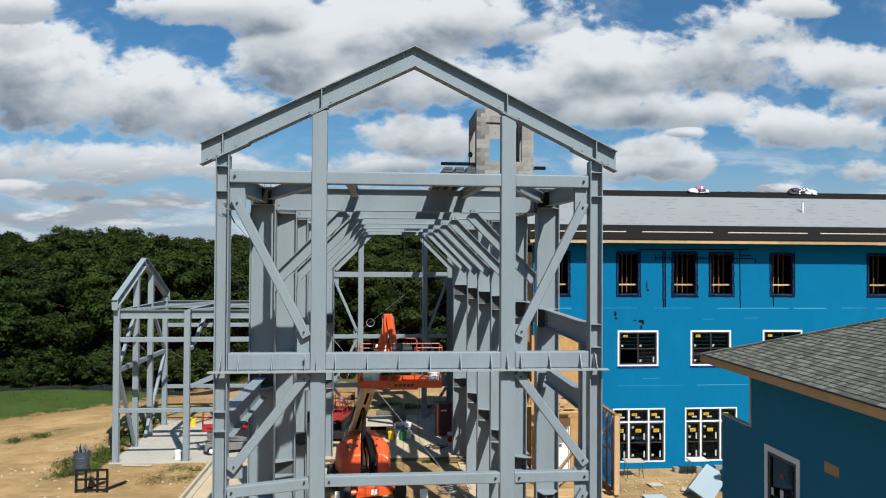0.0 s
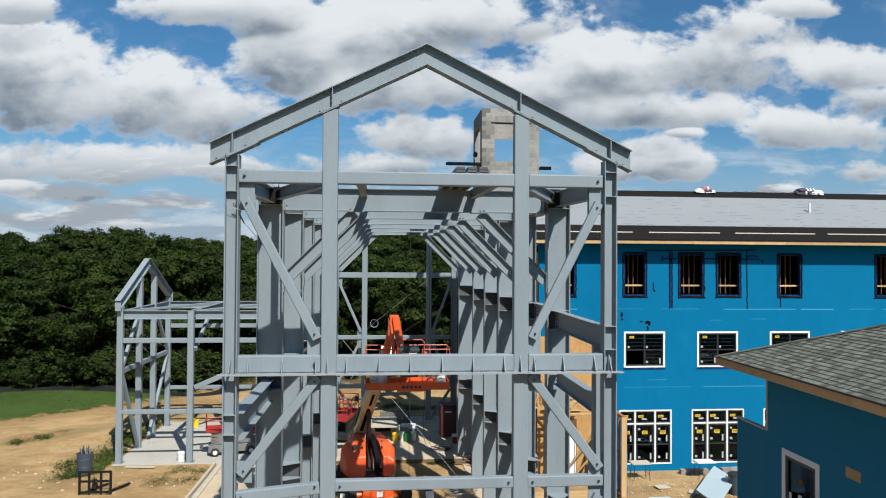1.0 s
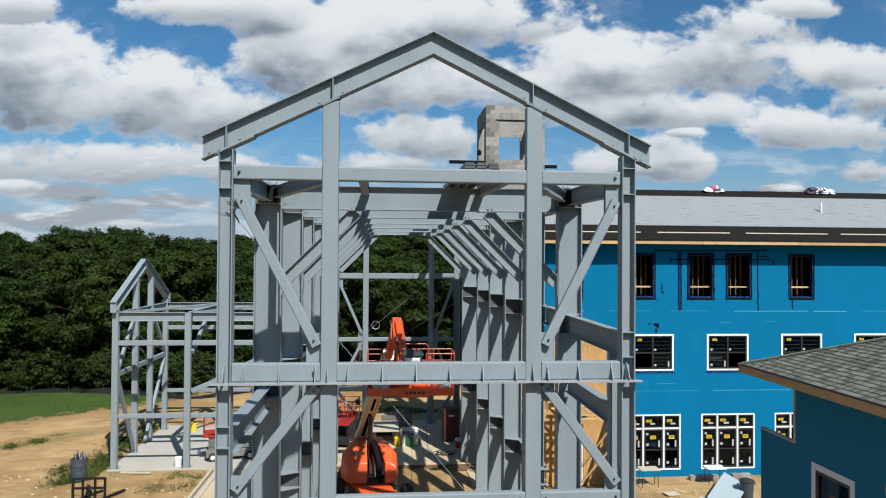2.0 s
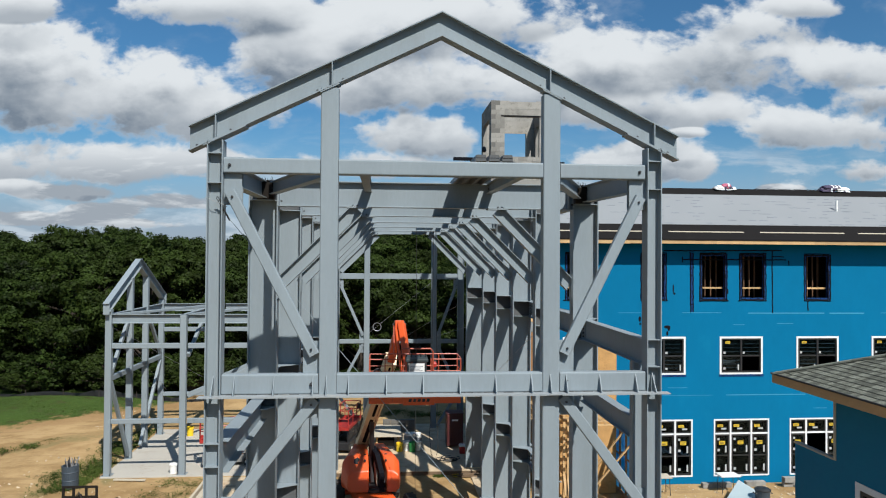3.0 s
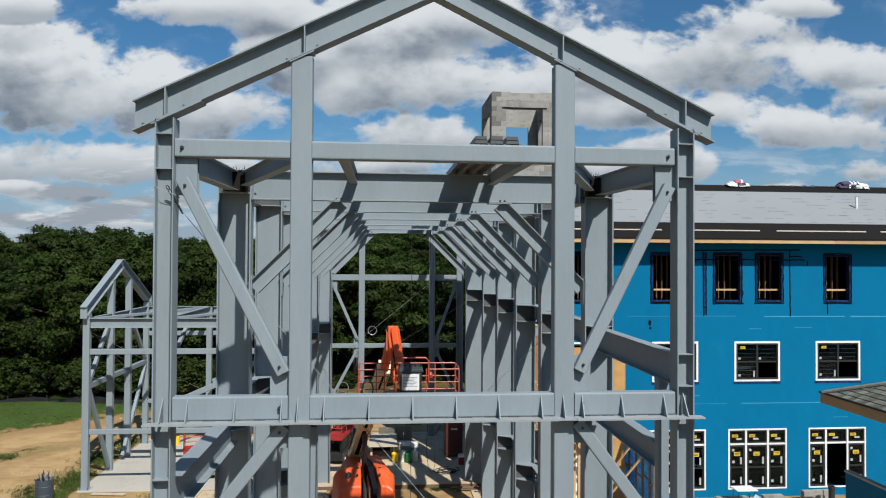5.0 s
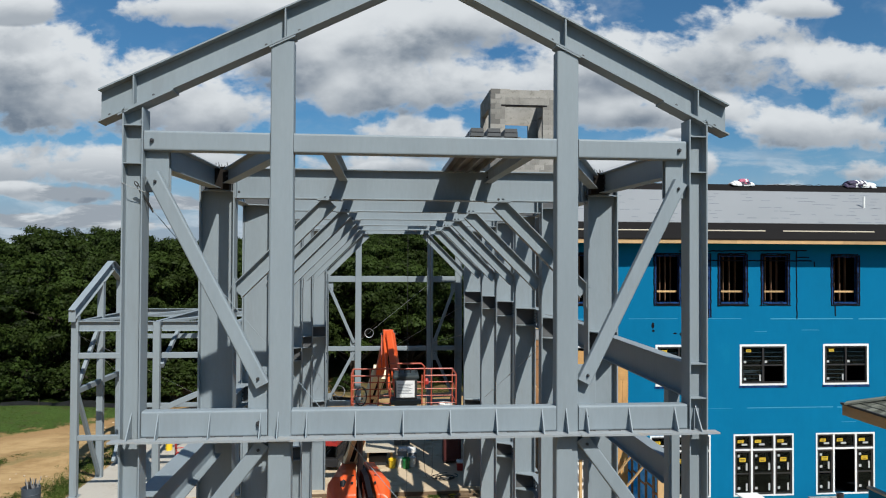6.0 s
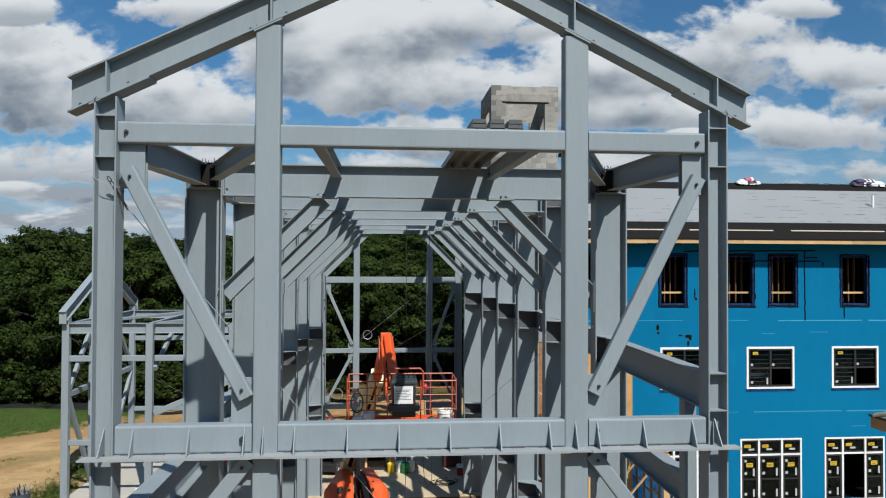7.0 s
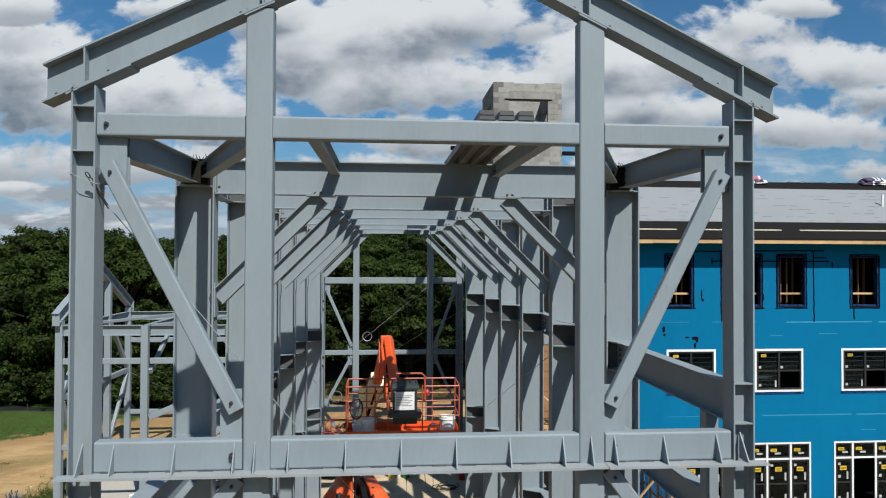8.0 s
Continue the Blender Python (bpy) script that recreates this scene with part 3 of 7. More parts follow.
    # top tubes
    for x0, x1, zt in ((OUT_L + 0.123, IN_L - 0.138, 0), (IN_L + 0.138, IN_R - 0.138, 0), (IN_R + 0.138, OUT_R - 0.15, 0)):
        t = part("top_tube", tube((x0, FY + 0.10, 10.546), (x1, FY + 0.10, 10.546), (0, 0, 1), 0.235, 0.16, 0.025), STEEL, g)
        if x0 < -2:
            bolt(t, x0 + 0.09, FY + 0.018, 10.546, 0, 0.9)
        if x1 > 3:
            bolt(t, x1 - 0.09, FY + 0.018, 10.546, 0, 0.9)
    # middle beam on a wide shelf plate, with fins
    for x0, x1, fins in ((OUT_L + 0.130, IN_L - 0.14, (-2.48, -1.90, -1.325)), (IN_L + 0.138, IN_R - 0.138, (-0.794, -0.229, 0.327, 0.886, 1.44, 1.997)), (IN_R + 0.14, OUT_R - 0.14, (2.543, 3.072, 3.645))):
        t = part("middle_beam", tube((x0, FY + 0.10, 7.275), (x1, FY + 0.10, 7.275), (0, 0, 1), 0.30, 0.17, 0.022), STEEL, g)
        part("shelf_plate", boxed(x0 - 0.01, x1 + 0.03, FY - 0.155, FY + 0.16, 7.098, 7.122), SHELF, t)
        # dark bars draw the shadow of gaps between the stitch welds along the beam's foot
        x = x0 + 0.06
        while x < x1 - 0.2:
            part("weld_gap", boxed(x, x + 0.15, FY + 0.006, FY + 0.02, 7.1225, 7.131), DARK_STEEL, t)
            x += 0.31
        for x in fins:
            part("fin", plate([(x, FY + 0.016, 7.125), (x, FY - 0.12, 7.125), (x - 0.0, FY + 0.016, 7.40)], 0.013, (1, 0, 0)), STEEL, t)
        if x0 < -2:
            bolt(t, x1 - 0.095, FY + 0.012, 7.275, 0, 1.1)
        if x0 > 2:
            bolt(t, x0 + 0.11, FY + 0.012, 7.30, 0, 0.5)
    # lower tubes
    for x0, x1 in ((OUT_L + 0.13, IN_L - 0.138), (IN_L + 0.138, IN_R - 0.138), (IN_R + 0.138, OUT_R - 0.13)):
        t = part("lower_tube", tube((x0, FY + 0.10, 4.975 if x0 < -2 else 5.14), (x1, FY + 0.10, 5.11 if x0 < -2 else 5.14), (0, 0, 1), 0.195, 0.16, 0.02), STEEL, g)
        for x in (x0 + 0.08, x1 - 0.08):
            bolt(t, x, FY + 0.018, 4.985 if x < -2 else 5.14, 0, 0.8)
        part("lower_tube", tube((x0, FY + 0.10, 2.6), (x1, FY + 0.10, 2.6), (0, 0, 1), 0.215, 0.16, 0.02), STEEL, g)
    # braces in the outer bays
    yb = FY + 0.045
    for ox, ix, s in ((OUT_L, IN_L, 1), (OUT_R, IN_R, -1)):
        brace(g, (ox + s * 0.26, yb, 10.07), (ix - s * 0.245, yb, 7.797), 0.165)
        lug(g, ox + s * 0.249, 10.325, 0.262, 0.73, FY + 0.185)
        lug(g, ox + s * 0.249, 10.195, 0.262, 0.47)
        lug(g, ix - s * 0.255, 7.67, 0.24, 0.49)
        brace(g, (ix - s * 0.235, yb, 6.972), (ox + s * 0.25, yb, 5.445), 0.165)
        lug(g, ix - s * 0.255, 6.92, 0.24, 0.34)
        lug(g, ox + s * 0.249, 5.40, 0.262, 0.38)
        lug(g, ox + s * 0.249, 4.80, 0.262, 0.46)
        brace(g, (ox + s * 0.25, yb, 4.80), (ix - s * 0.235, yb, 2.85), 0.165)
    return g


front_frame()

# ---- portal frames of the nave ----
BAYS = (16.4, 19.4, 22.4, 25.45, 28.6, 32.1)
PL, PR = (-3.0, -2.42), (3.70, 4.24)
PL_IN, PR_IN = (-2.87, -2.30), (3.56, 4.10)   # the later portals stand a little closer
BEAM_B, BEAM_T = 10.22, 10.74
EAVE_X = (-2.85, 4.09)          # lines of the beams along the nave


def portal(y, first):
    g = thing("portal_frame", "grey primed steel portal frame with two slanting knees", "steel frame", (MID, y, 0), "portal frames of the nave")
    for (x0, x1), s in ((PL, 1), (PR, -1)) if first else ((PL_IN, 1), (PR_IN, -1)) if y < 32 else (((-2.87, -2.12), 1), ((3.36, 4.10), -1)):
        xm = (x0 + x1) / 2
        col = part("column", wide_flange((xm, y, -0.02), (xm, y, BEAM_T - 0.02), (1, 0, 0), x1 - x0, 0.28, 0.022, 0.014), STEEL, g)
        part("base_plate", boxed(x0 - 0.06, x1 + 0.06, y - 0.2, y + 0.2, -0.04, 0.02), STEEL, col)
        part("cap_plate", boxed(x0 - 0.02, x1 + 0.02, y - 0.15, y + 0.15, BEAM_T - 0.02, BEAM_T), STEEL, col)
        levels = (10.33, 7.93, 7.49, 3.62, 3.22) if s < 0 else (10.33, 6.55, 6.15, 3.62, 3.22)
        for z in levels:
            for a, b in ((y - 0.135, y - 0.01), (y + 0.01, y + 0.135)):
                part("stiffener", boxed(x0 + 0.024, x1 - 0.024, a, b, z - 0.008, z + 0.008), STEEL, col)
        xb = (-2.71 if first else EAVE_X[0]) if s > 0 else (3.93 if first else EAVE_X[1])
        # dark plates on the web: unpainted steel plus the shade in the recess
        part("faying_plate", boxed(x0 + 0.03, x1 - 0.03, y - 0.030, y - 0.012, 10.345, BEAM_T - 0.024), DARK_STEEL, col, "dark plate behind the eave beam, for bare steel and its shade")
        part("seat_plate", plate([(x0 + 0.026, y - 0.137, 10.339), (x1 - 0.026, y - 0.137, 10.339), (xb + 0.12, y - 0.30, 10.339), (xb - 0.12, y - 0.30, 10.339)], 0.018, (0, 0, -1)), STEEL, col)
        for zt, zb in (levels[1:3], levels[3:5]):
            part("faying_plate", boxed(x0 + 0.03, x1 - 0.03, y - 0.032, y - 0.014, zb + 0.012, zt - 0.012), DARK_STEEL, col, "dark plate behind the beam's end, for bare steel and its shade")
            # tapered seat plates reaching out past the flanges to the beam
            for z in (zt, zb):
                part("seat_plate", plate([(x0 + 0.026, y - 0.137, z + 0.010), (x1 - 0.026, y - 0.137, z + 0.010), (xb + 0.12, y - 0.36, z + 0.010), (xb - 0.12, y - 0.36, z + 0.010)], 0.018, (0, 0, -1)), STEEL, col)
            part("shear_tab", boxed(xb - 0.022, xb - 0.010, y - 0.30, y - 0.034, zb + 0.012, zt - 0.010), STEEL, col)
            for k in range(4):
                part("bolt", BOLT_MESH, BOLT, col, m=Matrix.Translation((xb - s * -0.024, y - 0.24, zb + 0.08 + 0.08 * k)) @ pose(0, 0, 0, 0, 0, 90 * s) @ Matrix.Scale(0.7, 4))
        # the knee, at 45 degrees from the column's inner flange to the beam
        xi = x1 if s > 0 else x0
        kx, kz = (xi + s * 0.03, 8.62), (xi + s * 1.60, BEAM_B - 0.03)
        k = part("knee", wide_flange((kx[0], y, kx[1]), (kz[0], y, kz[1]), (-s, 0, 1), 0.26, 0.20, 0.014, 0.010), STEEL, g)
        w = Vector((s, 0, 1)).normalized()
        part("end_plate", boxed(kz[0] - 0.22, kz[0] + 0.22, y - 0.11, y + 0.11, BEAM_B - 0.020, BEAM_B - 0.003), STEEL, k)
        part("end_plate", boxed(min(xi, xi + s * 0.02) + s * 0.002, max(xi, xi + s * 0.02) + s * 0.002, y - 0.11, y + 0.11, 8.34, 8.86), STEEL, k)
        bolt(k, kz[0], y - 0.09, BEAM_B + 0.03, 0, 0.8)
    beam = part("beam", wide_flange((-2.11 if y > 32 else (PL if first else PL_IN)[1] + 0.004, y, (BEAM_B + BEAM_T) / 2), (3.35 if y > 32 else (PR if first else PR_IN)[0] - 0.004, y, (BEAM_B + BEAM_T) / 2), (0, 0, 1), BEAM_T - BEAM_B, 0.22, 0.018, 0.012), STEEL, g)
    for x in ((PL if first else PL_IN)[1] + 0.05, (PR if first else PR_IN)[0] - 0.05):
        part("end_plate", boxed(x - 0.05, x - 0.03, y - 0.11, y + 0.11, BEAM_B + 0.02, BEAM_T - 0.02), STEEL, beam)
        bolt(beam, x + 0.02, y - 0.11, BEAM_B + 0.1, 0, 0.8)
    return g


for i, y in enumerate(BAYS):
    portal(y, i == 0)


def strut(name, p0, p1, depth, width, label, deep=(0, 0, 1)):
    g = thing(name, label, "steel beam", p0, "longitudinal steel beams")
    part("section", wide_flange(p0, p1, deep, depth, width, 0.014, 0.010), STEEL, g)
    w = (Vector(p1) - Vector(p0)).normalized()
    for p, k in ((p0, 0.05), (p1, -0.05)):
        q = Vector(p) + w * k
        for r in range(3):
            part("bolt", BOLT_MESH, BOLT, g, m=Matrix.Translation((q.x - 0.012, q.y, q.z - 0.09 + 0.09 * r)) @ pose(0, 0, 0, 0, 0, -90) @ Matrix.Scale(0.7, 4))
    return g


def long_beams():
    y0, y1 = FY + 0.25, BAYS[0] - 0.15
    for x in (-2.71, 3.93):
        e = strut("eave_beam", (x, y0, 10.47), (x, y1 - 0.19, 10.53), 0.34, 0.20, "grey steel eave beam from the gable to the first portal")
        s = 1 if x < 0 else -1
        xa, xb = sorted((x - s * 0.10, x + s * 0.24))
        # bare steel box and flange blackened to include the shade of the corner
        part("connection", boxed(xa, xb, y1 - 0.186, y1 - 0.002, 10.345, 10.70, 0.006), RUST_DARK, e, "bare steel connection at the portal, blackened for the corner's shade")
        part("top_flange", boxed(xa - 0.02, xb + 0.02, y1 - 0.20, y1, 10.702, 10.716), RUST_DARK, e)
        rng = random.Random(int(x * 10))
        for k in range(7):
            q = (x + s * (0.0 + 0.035 * k), y1 - 0.1, 10.717)
            part("wire_end", rods([q, (q[0] + rng.uniform(-0.03, 0.03), q[1], q[2] + rng.uniform(0.03, 0.09))], 0.005, 4), CABLE_DARK, e)
    strut("girt_beam", (3.93, y0, 7.70), (3.93, y1, 7.72), 0.42, 0.18, "grey steel beam bolted between gable and portal columns")
    strut("girt_beam", (3.93, 13.34, 6.38), (3.93, y1, 6.40), 0.36, 0.18, "grey steel beam bolted between gable and portal columns")
    p = thing("steel_post", "slim grey steel post under the end of a girt", "post", (3.93, 13.25, 0))
    part("shaft", tube((3.93, 13.25, -0.01), (3.93, 13.25, 7.48), (0, 1, 0), 0.16, 0.16, 0.02), STEEL, p)
    part("base_plate", boxed(3.80, 4.06, 13.12, 13.38, -0.01, 0.012), STEEL, p)
    strut("girt_beam", (-2.71, y0, 6.15), (-2.71, y1, 6.15), 0.48, 0.24, "grey steel beam bolted between gable and portal columns")
    for x in (-0.60, 1.93):
        strut("outrigger", (x, FY + 0.19, 10.58), (x, BAYS[0] - 0.01, 10.64), 0.20, 0.14, "short grey steel outrigger over the gable")
    for xa, xb in ((-2.58, IN_L - 0.05), (3.82, IN_R + 0.05)):
        strut("roof_brace", (xb, FY + 0.25, 10.53), (xa + (0.10 if xa < 0 else -0.10), y1 - 0.20, 10.555), 0.24, 0.16, "grey steel roof brace set askew at the eave")
    for a, b in zip(BAYS, BAYS[1:]):
        for x in (-0.60, 1.93):
            strut("roof_purlin", (x, a + 0.01, 10.63), (x, b - 0.01, 10.63), 0.20, 0.14, "grey steel purlin between the roof beams")
        for x in EAVE_X:
            strut("eave_beam", (x, a + 0.02, 10.52), (x, b - 0.305, 10.52), 0.38, 0.24, "grey steel eave beam between portals")
        for x, levels in ((EAVE_X[0], ((6.55, 6.15), (3.62, 3.22))), (EAVE_X[1], ((7.93, 7.49), (3.62, 3.22)))):
            for zt, zb in levels:
                if zt > 5 or a > BAYS[0]:
                    strut("girt_beam", (x, a + 0.02, (zt + zb) / 2), (x, b - 0.365, (zt + zb) / 2), zt - zb + 0.016, 0.24, "grey steel beam bolted between portal columns")


long_beams()


# ---- the far gable frame ----
EY = 39.3


FAR_R = 2.48


def far_frame():
    g = thing("gable_frame", "grey steel gable frame closing the far end of the nave", "steel frame", (MID, EY, 0))
    for x in (IN_L, FAR_R):
        part("inner_column", tube((x, EY, SLAB), (x, EY, 11.6), (0, 1, 0), 0.22, 0.30), STEEL, g)
    for x in (-2.75, 3.92):
        c = part("outer_column", wide_flange((x, EY, SLAB), (x, EY, 10.9), (1, 0, 0), 0.34, 0.24), STEEL, g)
        for z in (7.3, 6.9, 4.6, 4.2):
            part("stiffener", boxed(x - 0.15, x + 0.15, EY - 0.11, EY - 0.01, z - 0.01, z + 0.01), STEEL, c)
    for s, tip in ((-1, TIP_L), (1, TIP_R)):
        part("rafter", wide_flange((tip, EY, under(tip) + 0.19), (MID, EY, under(MID) + 0.19), (0, 0, 1), 0.34, 0.22), STEEL, g)
    for z, d in ((8.22, 0.30), (4.75, 0.22), (2.05, 0.26)):
        for x0, x1 in ((-2.58, IN_L - 0.15), (IN_L + 0.15, FAR_R - 0.15), (FAR_R + 0.15, 3.74)):
            if z < 3 and x0 > -2 and x1 < 3:
                continue
            part("girt", tube((x0, EY, z), (x1, EY, z), (0, 0, 1), d, 0.18), STEEL, g)
    for ox, ix in ((-2.5, IN_L - 0.24), (3.68, FAR_R + 0.24)):
        brace(g, (ox, EY - 0.05, 7.75), (ix, EY - 0.05, 5.15), 0.15)
        brace(g, (ix, EY - 0.05, 4.5), (ox, EY - 0.05, 2.3), 0.15)
        brace(g, (ox, EY - 0.05, 1.8), (ix, EY - 0.05, 0.3), 0.15)
        for x, z in ((ox, 7.8), (ix, 5.0), (ix, 4.4), (ox, 2.3)):
            lug(g, x, z, 0.3, 0.5, EY - 0.01)


far_frame()


# ---- the wing frame ----
def wing_frame():
    X0, Y0, Y1, YM, F = -11.75, 32.4, 39.4, 35.9, -0.02
    g = thing("wing_frame", "grey primed steel frame of the side wing with a small gable", "steel frame", (X0, Y0, 0))
    apex = 9.0
    for x, y, h in ((X0, Y0, 6.95), (-8.69, Y0, 6.72), (-5.6, Y0, 6.72), (X0, Y1, 6.95), (-8.69, Y1, 6.72), (-5.6, Y1, 6.72)):
        c = part("post", tube((x, y, F), (x, y, h), (0, 1, 0), 0.24, 0.26), STEEL, g)
        part("base_plate", boxed(x - 0.2, x + 0.2, y - 0.2, y + 0.2, F - 0.02, F + 0.025), STEEL, c)
        for k in (-0.15, 0.15):
            part("bolt", BOLT_MESH, BOLT, c, m=pose(x + k, y - 0.15, F + 0.03, -90, 0, 0))
    for y in (34.85, 36.95):
        part("gable_post", tube((X0, y, F), (X0, y, apex - 0.47 * abs(y - YM) - 0.3), (0, 1, 0), 0.24, 0.26), STEEL, g)
    for s, y in ((-1, Y0 - 0.32), (1, Y1 + 0.32)):
        r = part("rafter", wide_flange((X0, y, 7.03), (X0, YM, apex - 0.10), (0, 0, 1), 0.40, 0.26), STEEL, g)
        part("end_plate", boxed(X0 - 0.13, X0 + 0.13, min(y, y + s * 0.02), max(y, y + s * 0.02), 6.75, 7.25), STEEL, r)
    # eave beams and purlins along the wing
    for y in (Y0, Y1):
        for x0, x1 in ((X0 + 0.14, -8.77), (-8.49, -5.74), (-5.46, -3.05)):
            part("eave_beam", wide_flange((x0, y, 6.555), (x1, y, 6.555), (0, 0, 1), 0.38, 0.24), STEEL, g)
            part("girt", tube((x0, y, 5.41), (x1, y, 5.41), (0, 0, 1), 0.22, 0.16), STEEL, g)
            part("girt", tube((x0, y, 2.05 if y > 33 else 2.235), (x1, y, 2.05 if y > 33 else 2.235), (0, 0, 1), 0.20, 0.16), STEEL, g)
    for x in (-8.69, -5.6):
        part("cross_beam", wide_flange((x, Y0 + 0.13, 6.58), (x, Y1 - 0.13, 6.58), (0, 0, 1), 0.34, 0.18), STEEL, g)
    part("tie_beam", wide_flange((X0, Y0 + 0.13, 6.60), (X0, Y1 - 0.13, 6.60), (0, 0, 1), 0.30, 0.18), STEEL, g)
    for xa, ya, xb, yb in ((X0 + 0.2, Y0 + 0.3, -8.8, Y1 - 0.3), (-8.5, Y0 + 0.3, -5.7, Y1 - 0.4)):
        part("roof_brace", tube((xa, ya, 6.70), (xb, yb, 6.70), (0, 0, 1), 0.12, 0.16), STEEL, g)
    part("gable_girt", tube((X0, Y0 + 0.13, 4.02), (X0, Y1 - 0.13, 4.02), (0, 0, 1), 0.22, 0.16), STEEL, g)
    for y0, z0, y1, z1 in ((Y0 + 0.2, 4.2, Y0 + 2.2, 6.4), (Y0 + 0.2, 3.85, Y0 + 2.3, 0.2), (Y1 - 0.2, 4.2, Y1 - 2.2, 6.4), (Y1 - 0.2, 3.85, Y1 - 3.1, 0.2)):
        part("brace", tube((X0 + 0.02, y0, z0), (X0 + 0.02, y1, z1), (1, 0, 0), 0.14, 0.18), STEEL, g)
    part("brace", tube((-8.5, Y0, 5.0), (-8.5, Y0 + 2.6, 6.4), (1, 0, 0), 0.14, 0.18), STEEL, g)
    part("brace", tube((-8.5, Y0, 3.3), (-5.7, Y0, 4.5), (0, 1, 0), 0.14, 0.22), STEEL, g)
    part("brace", tube((-8.5, Y1, 3.0), (-5.7, Y1, 4.2), (0, 1, 0), 0.14, 0.22), STEEL, g)


wing_frame()

# ---- the blue building ----
BY = 29.8


def holed_wall(x0, x1, z0, z1, y, thick, holes):
    """An upright wall across y with rectangular openings."""
    bm = bmesh.new()
    xs = sorted({x0, x1, *(a for h in holes for a in h[:2] if x0 < a < x1)})
    zs = sorted({z0, z1, *(a for h in holes for a in h[2:] if z0 < a < z1)})
    solid = [[not any(h[0] < (a + b) / 2 < h[1] and h[2] < (c + d) / 2 < h[3] for h in holes) for a, b in zip(xs, xs[1:])] for c, d in zip(zs, zs[1:])]

    def quad(*ps):
        bm.faces.new([bm.verts.new(p) for p in ps])

    yb = y + thick
    for j in range(len(zs) - 1):
        for i in range(len(xs) - 1):
            if not solid[j][i]:
                continue
            a, b, c, d = xs[i], xs[i + 1], zs[j], zs[j + 1]
            quad((a, y, c), (b, y, c), (b, y, d), (a, y, d))
            quad((a, yb, c), (a, yb, d), (b, yb, d), (b, yb, c))
            if i == 0 or not solid[j][i - 1]:
                quad((a, y, c), (a, y, d), (a, yb, d), (a, yb, c))
            if i == len(xs) - 2 or not solid[j][i + 1]:
                quad((b, y, c), (b, yb, c), (b, yb, d), (b, y, d))
            if j == 0 or not solid[j - 1][i]:
                quad((a, y, c), (a, yb, c), (b, yb, c), (b, y, c))
            if j == len(zs) - 2 or not solid[j + 1][i]:
                quad((a, y, d), (b, y, d), (b, yb, d), (a, yb, d))
    bmesh.ops.remove_doubles(bm, verts=bm.verts[:], dist=1e-4)
    bmesh.ops.recalc_face_normals(bm, faces=bm.faces[:])
    return bm


UPPER = [(7.22, 8.17), (10.40, 11.33), (12.92, 13.94), (14.64, 15.64), (17.47, 18.48), (22.1, 23.1), (24.6, 25.6)]
MIDDLE = [(7.05, 8.9), (10.38, 12.23), (13.70, 15.57), (17.05, 18.92), (20.4, 22.27), (23.75, 25.6)]
LOWER = [(6.9, 9.25), (10.17, 12.54), (13.45, 15.85), (16.75, 19.15), (20.1, 22.5), (23.4, 25.8)]
U_Z, M_Z, L_Z = (7.60, 9.40), (4.45, 6.02), (0.24, 2.60)
LEFT_END, RIGHT_END = 6.6, 27.5


def ring_frame(x0, x1, z0, z1, w, y0, y1, bevel=0.0):
    """A rectangular frame of four butted bars."""
    bm = bmesh.new()
    box(bm, x0, x1, y0, y1, z1 - w, z1)
    box(bm, x0, x1, y0, y1, z0, z0 + w)
    box(bm, x0, x0 + w, y0, y1, z0 + w, z1 - w)
    box(bm, x1 - w, x1, y0, y1, z0 + w, z1 - w)
    return bm


def sticker(parent, x, z, w, h, y, mat=None):
    if mat is None:
        for k, (a, b) in enumerate(((0.08, 0.92), (0.15, 0.80))):
            part("print_bar", boxed(x + a * w, x + b * w, y - 0.006, y - 0.004, z + h * (0.58 - 0.36 * k), z + h * (0.74 - 0.36 * k)), BLACK, parent)
    return part("sticker", boxed(x, x + w, y - 0.003, y, z, z + h), mat or STICKER, parent)


def wiggle(points, r):
    rng = random.Random(round(points[0][0] * 100))
    out = []
    for p, q in zip(points, points[1:]):
        k = max(int((Vector(q) - Vector(p)).length / 0.12), 1)
        out += [Vector(p).lerp(Vector(q), i / k) + Vector((rng.uniform(-1, 1), 0, rng.uniform(-1, 1))) * 0.012 for i in range(k)]
    out.append(Vector(points[-1]))
    return out


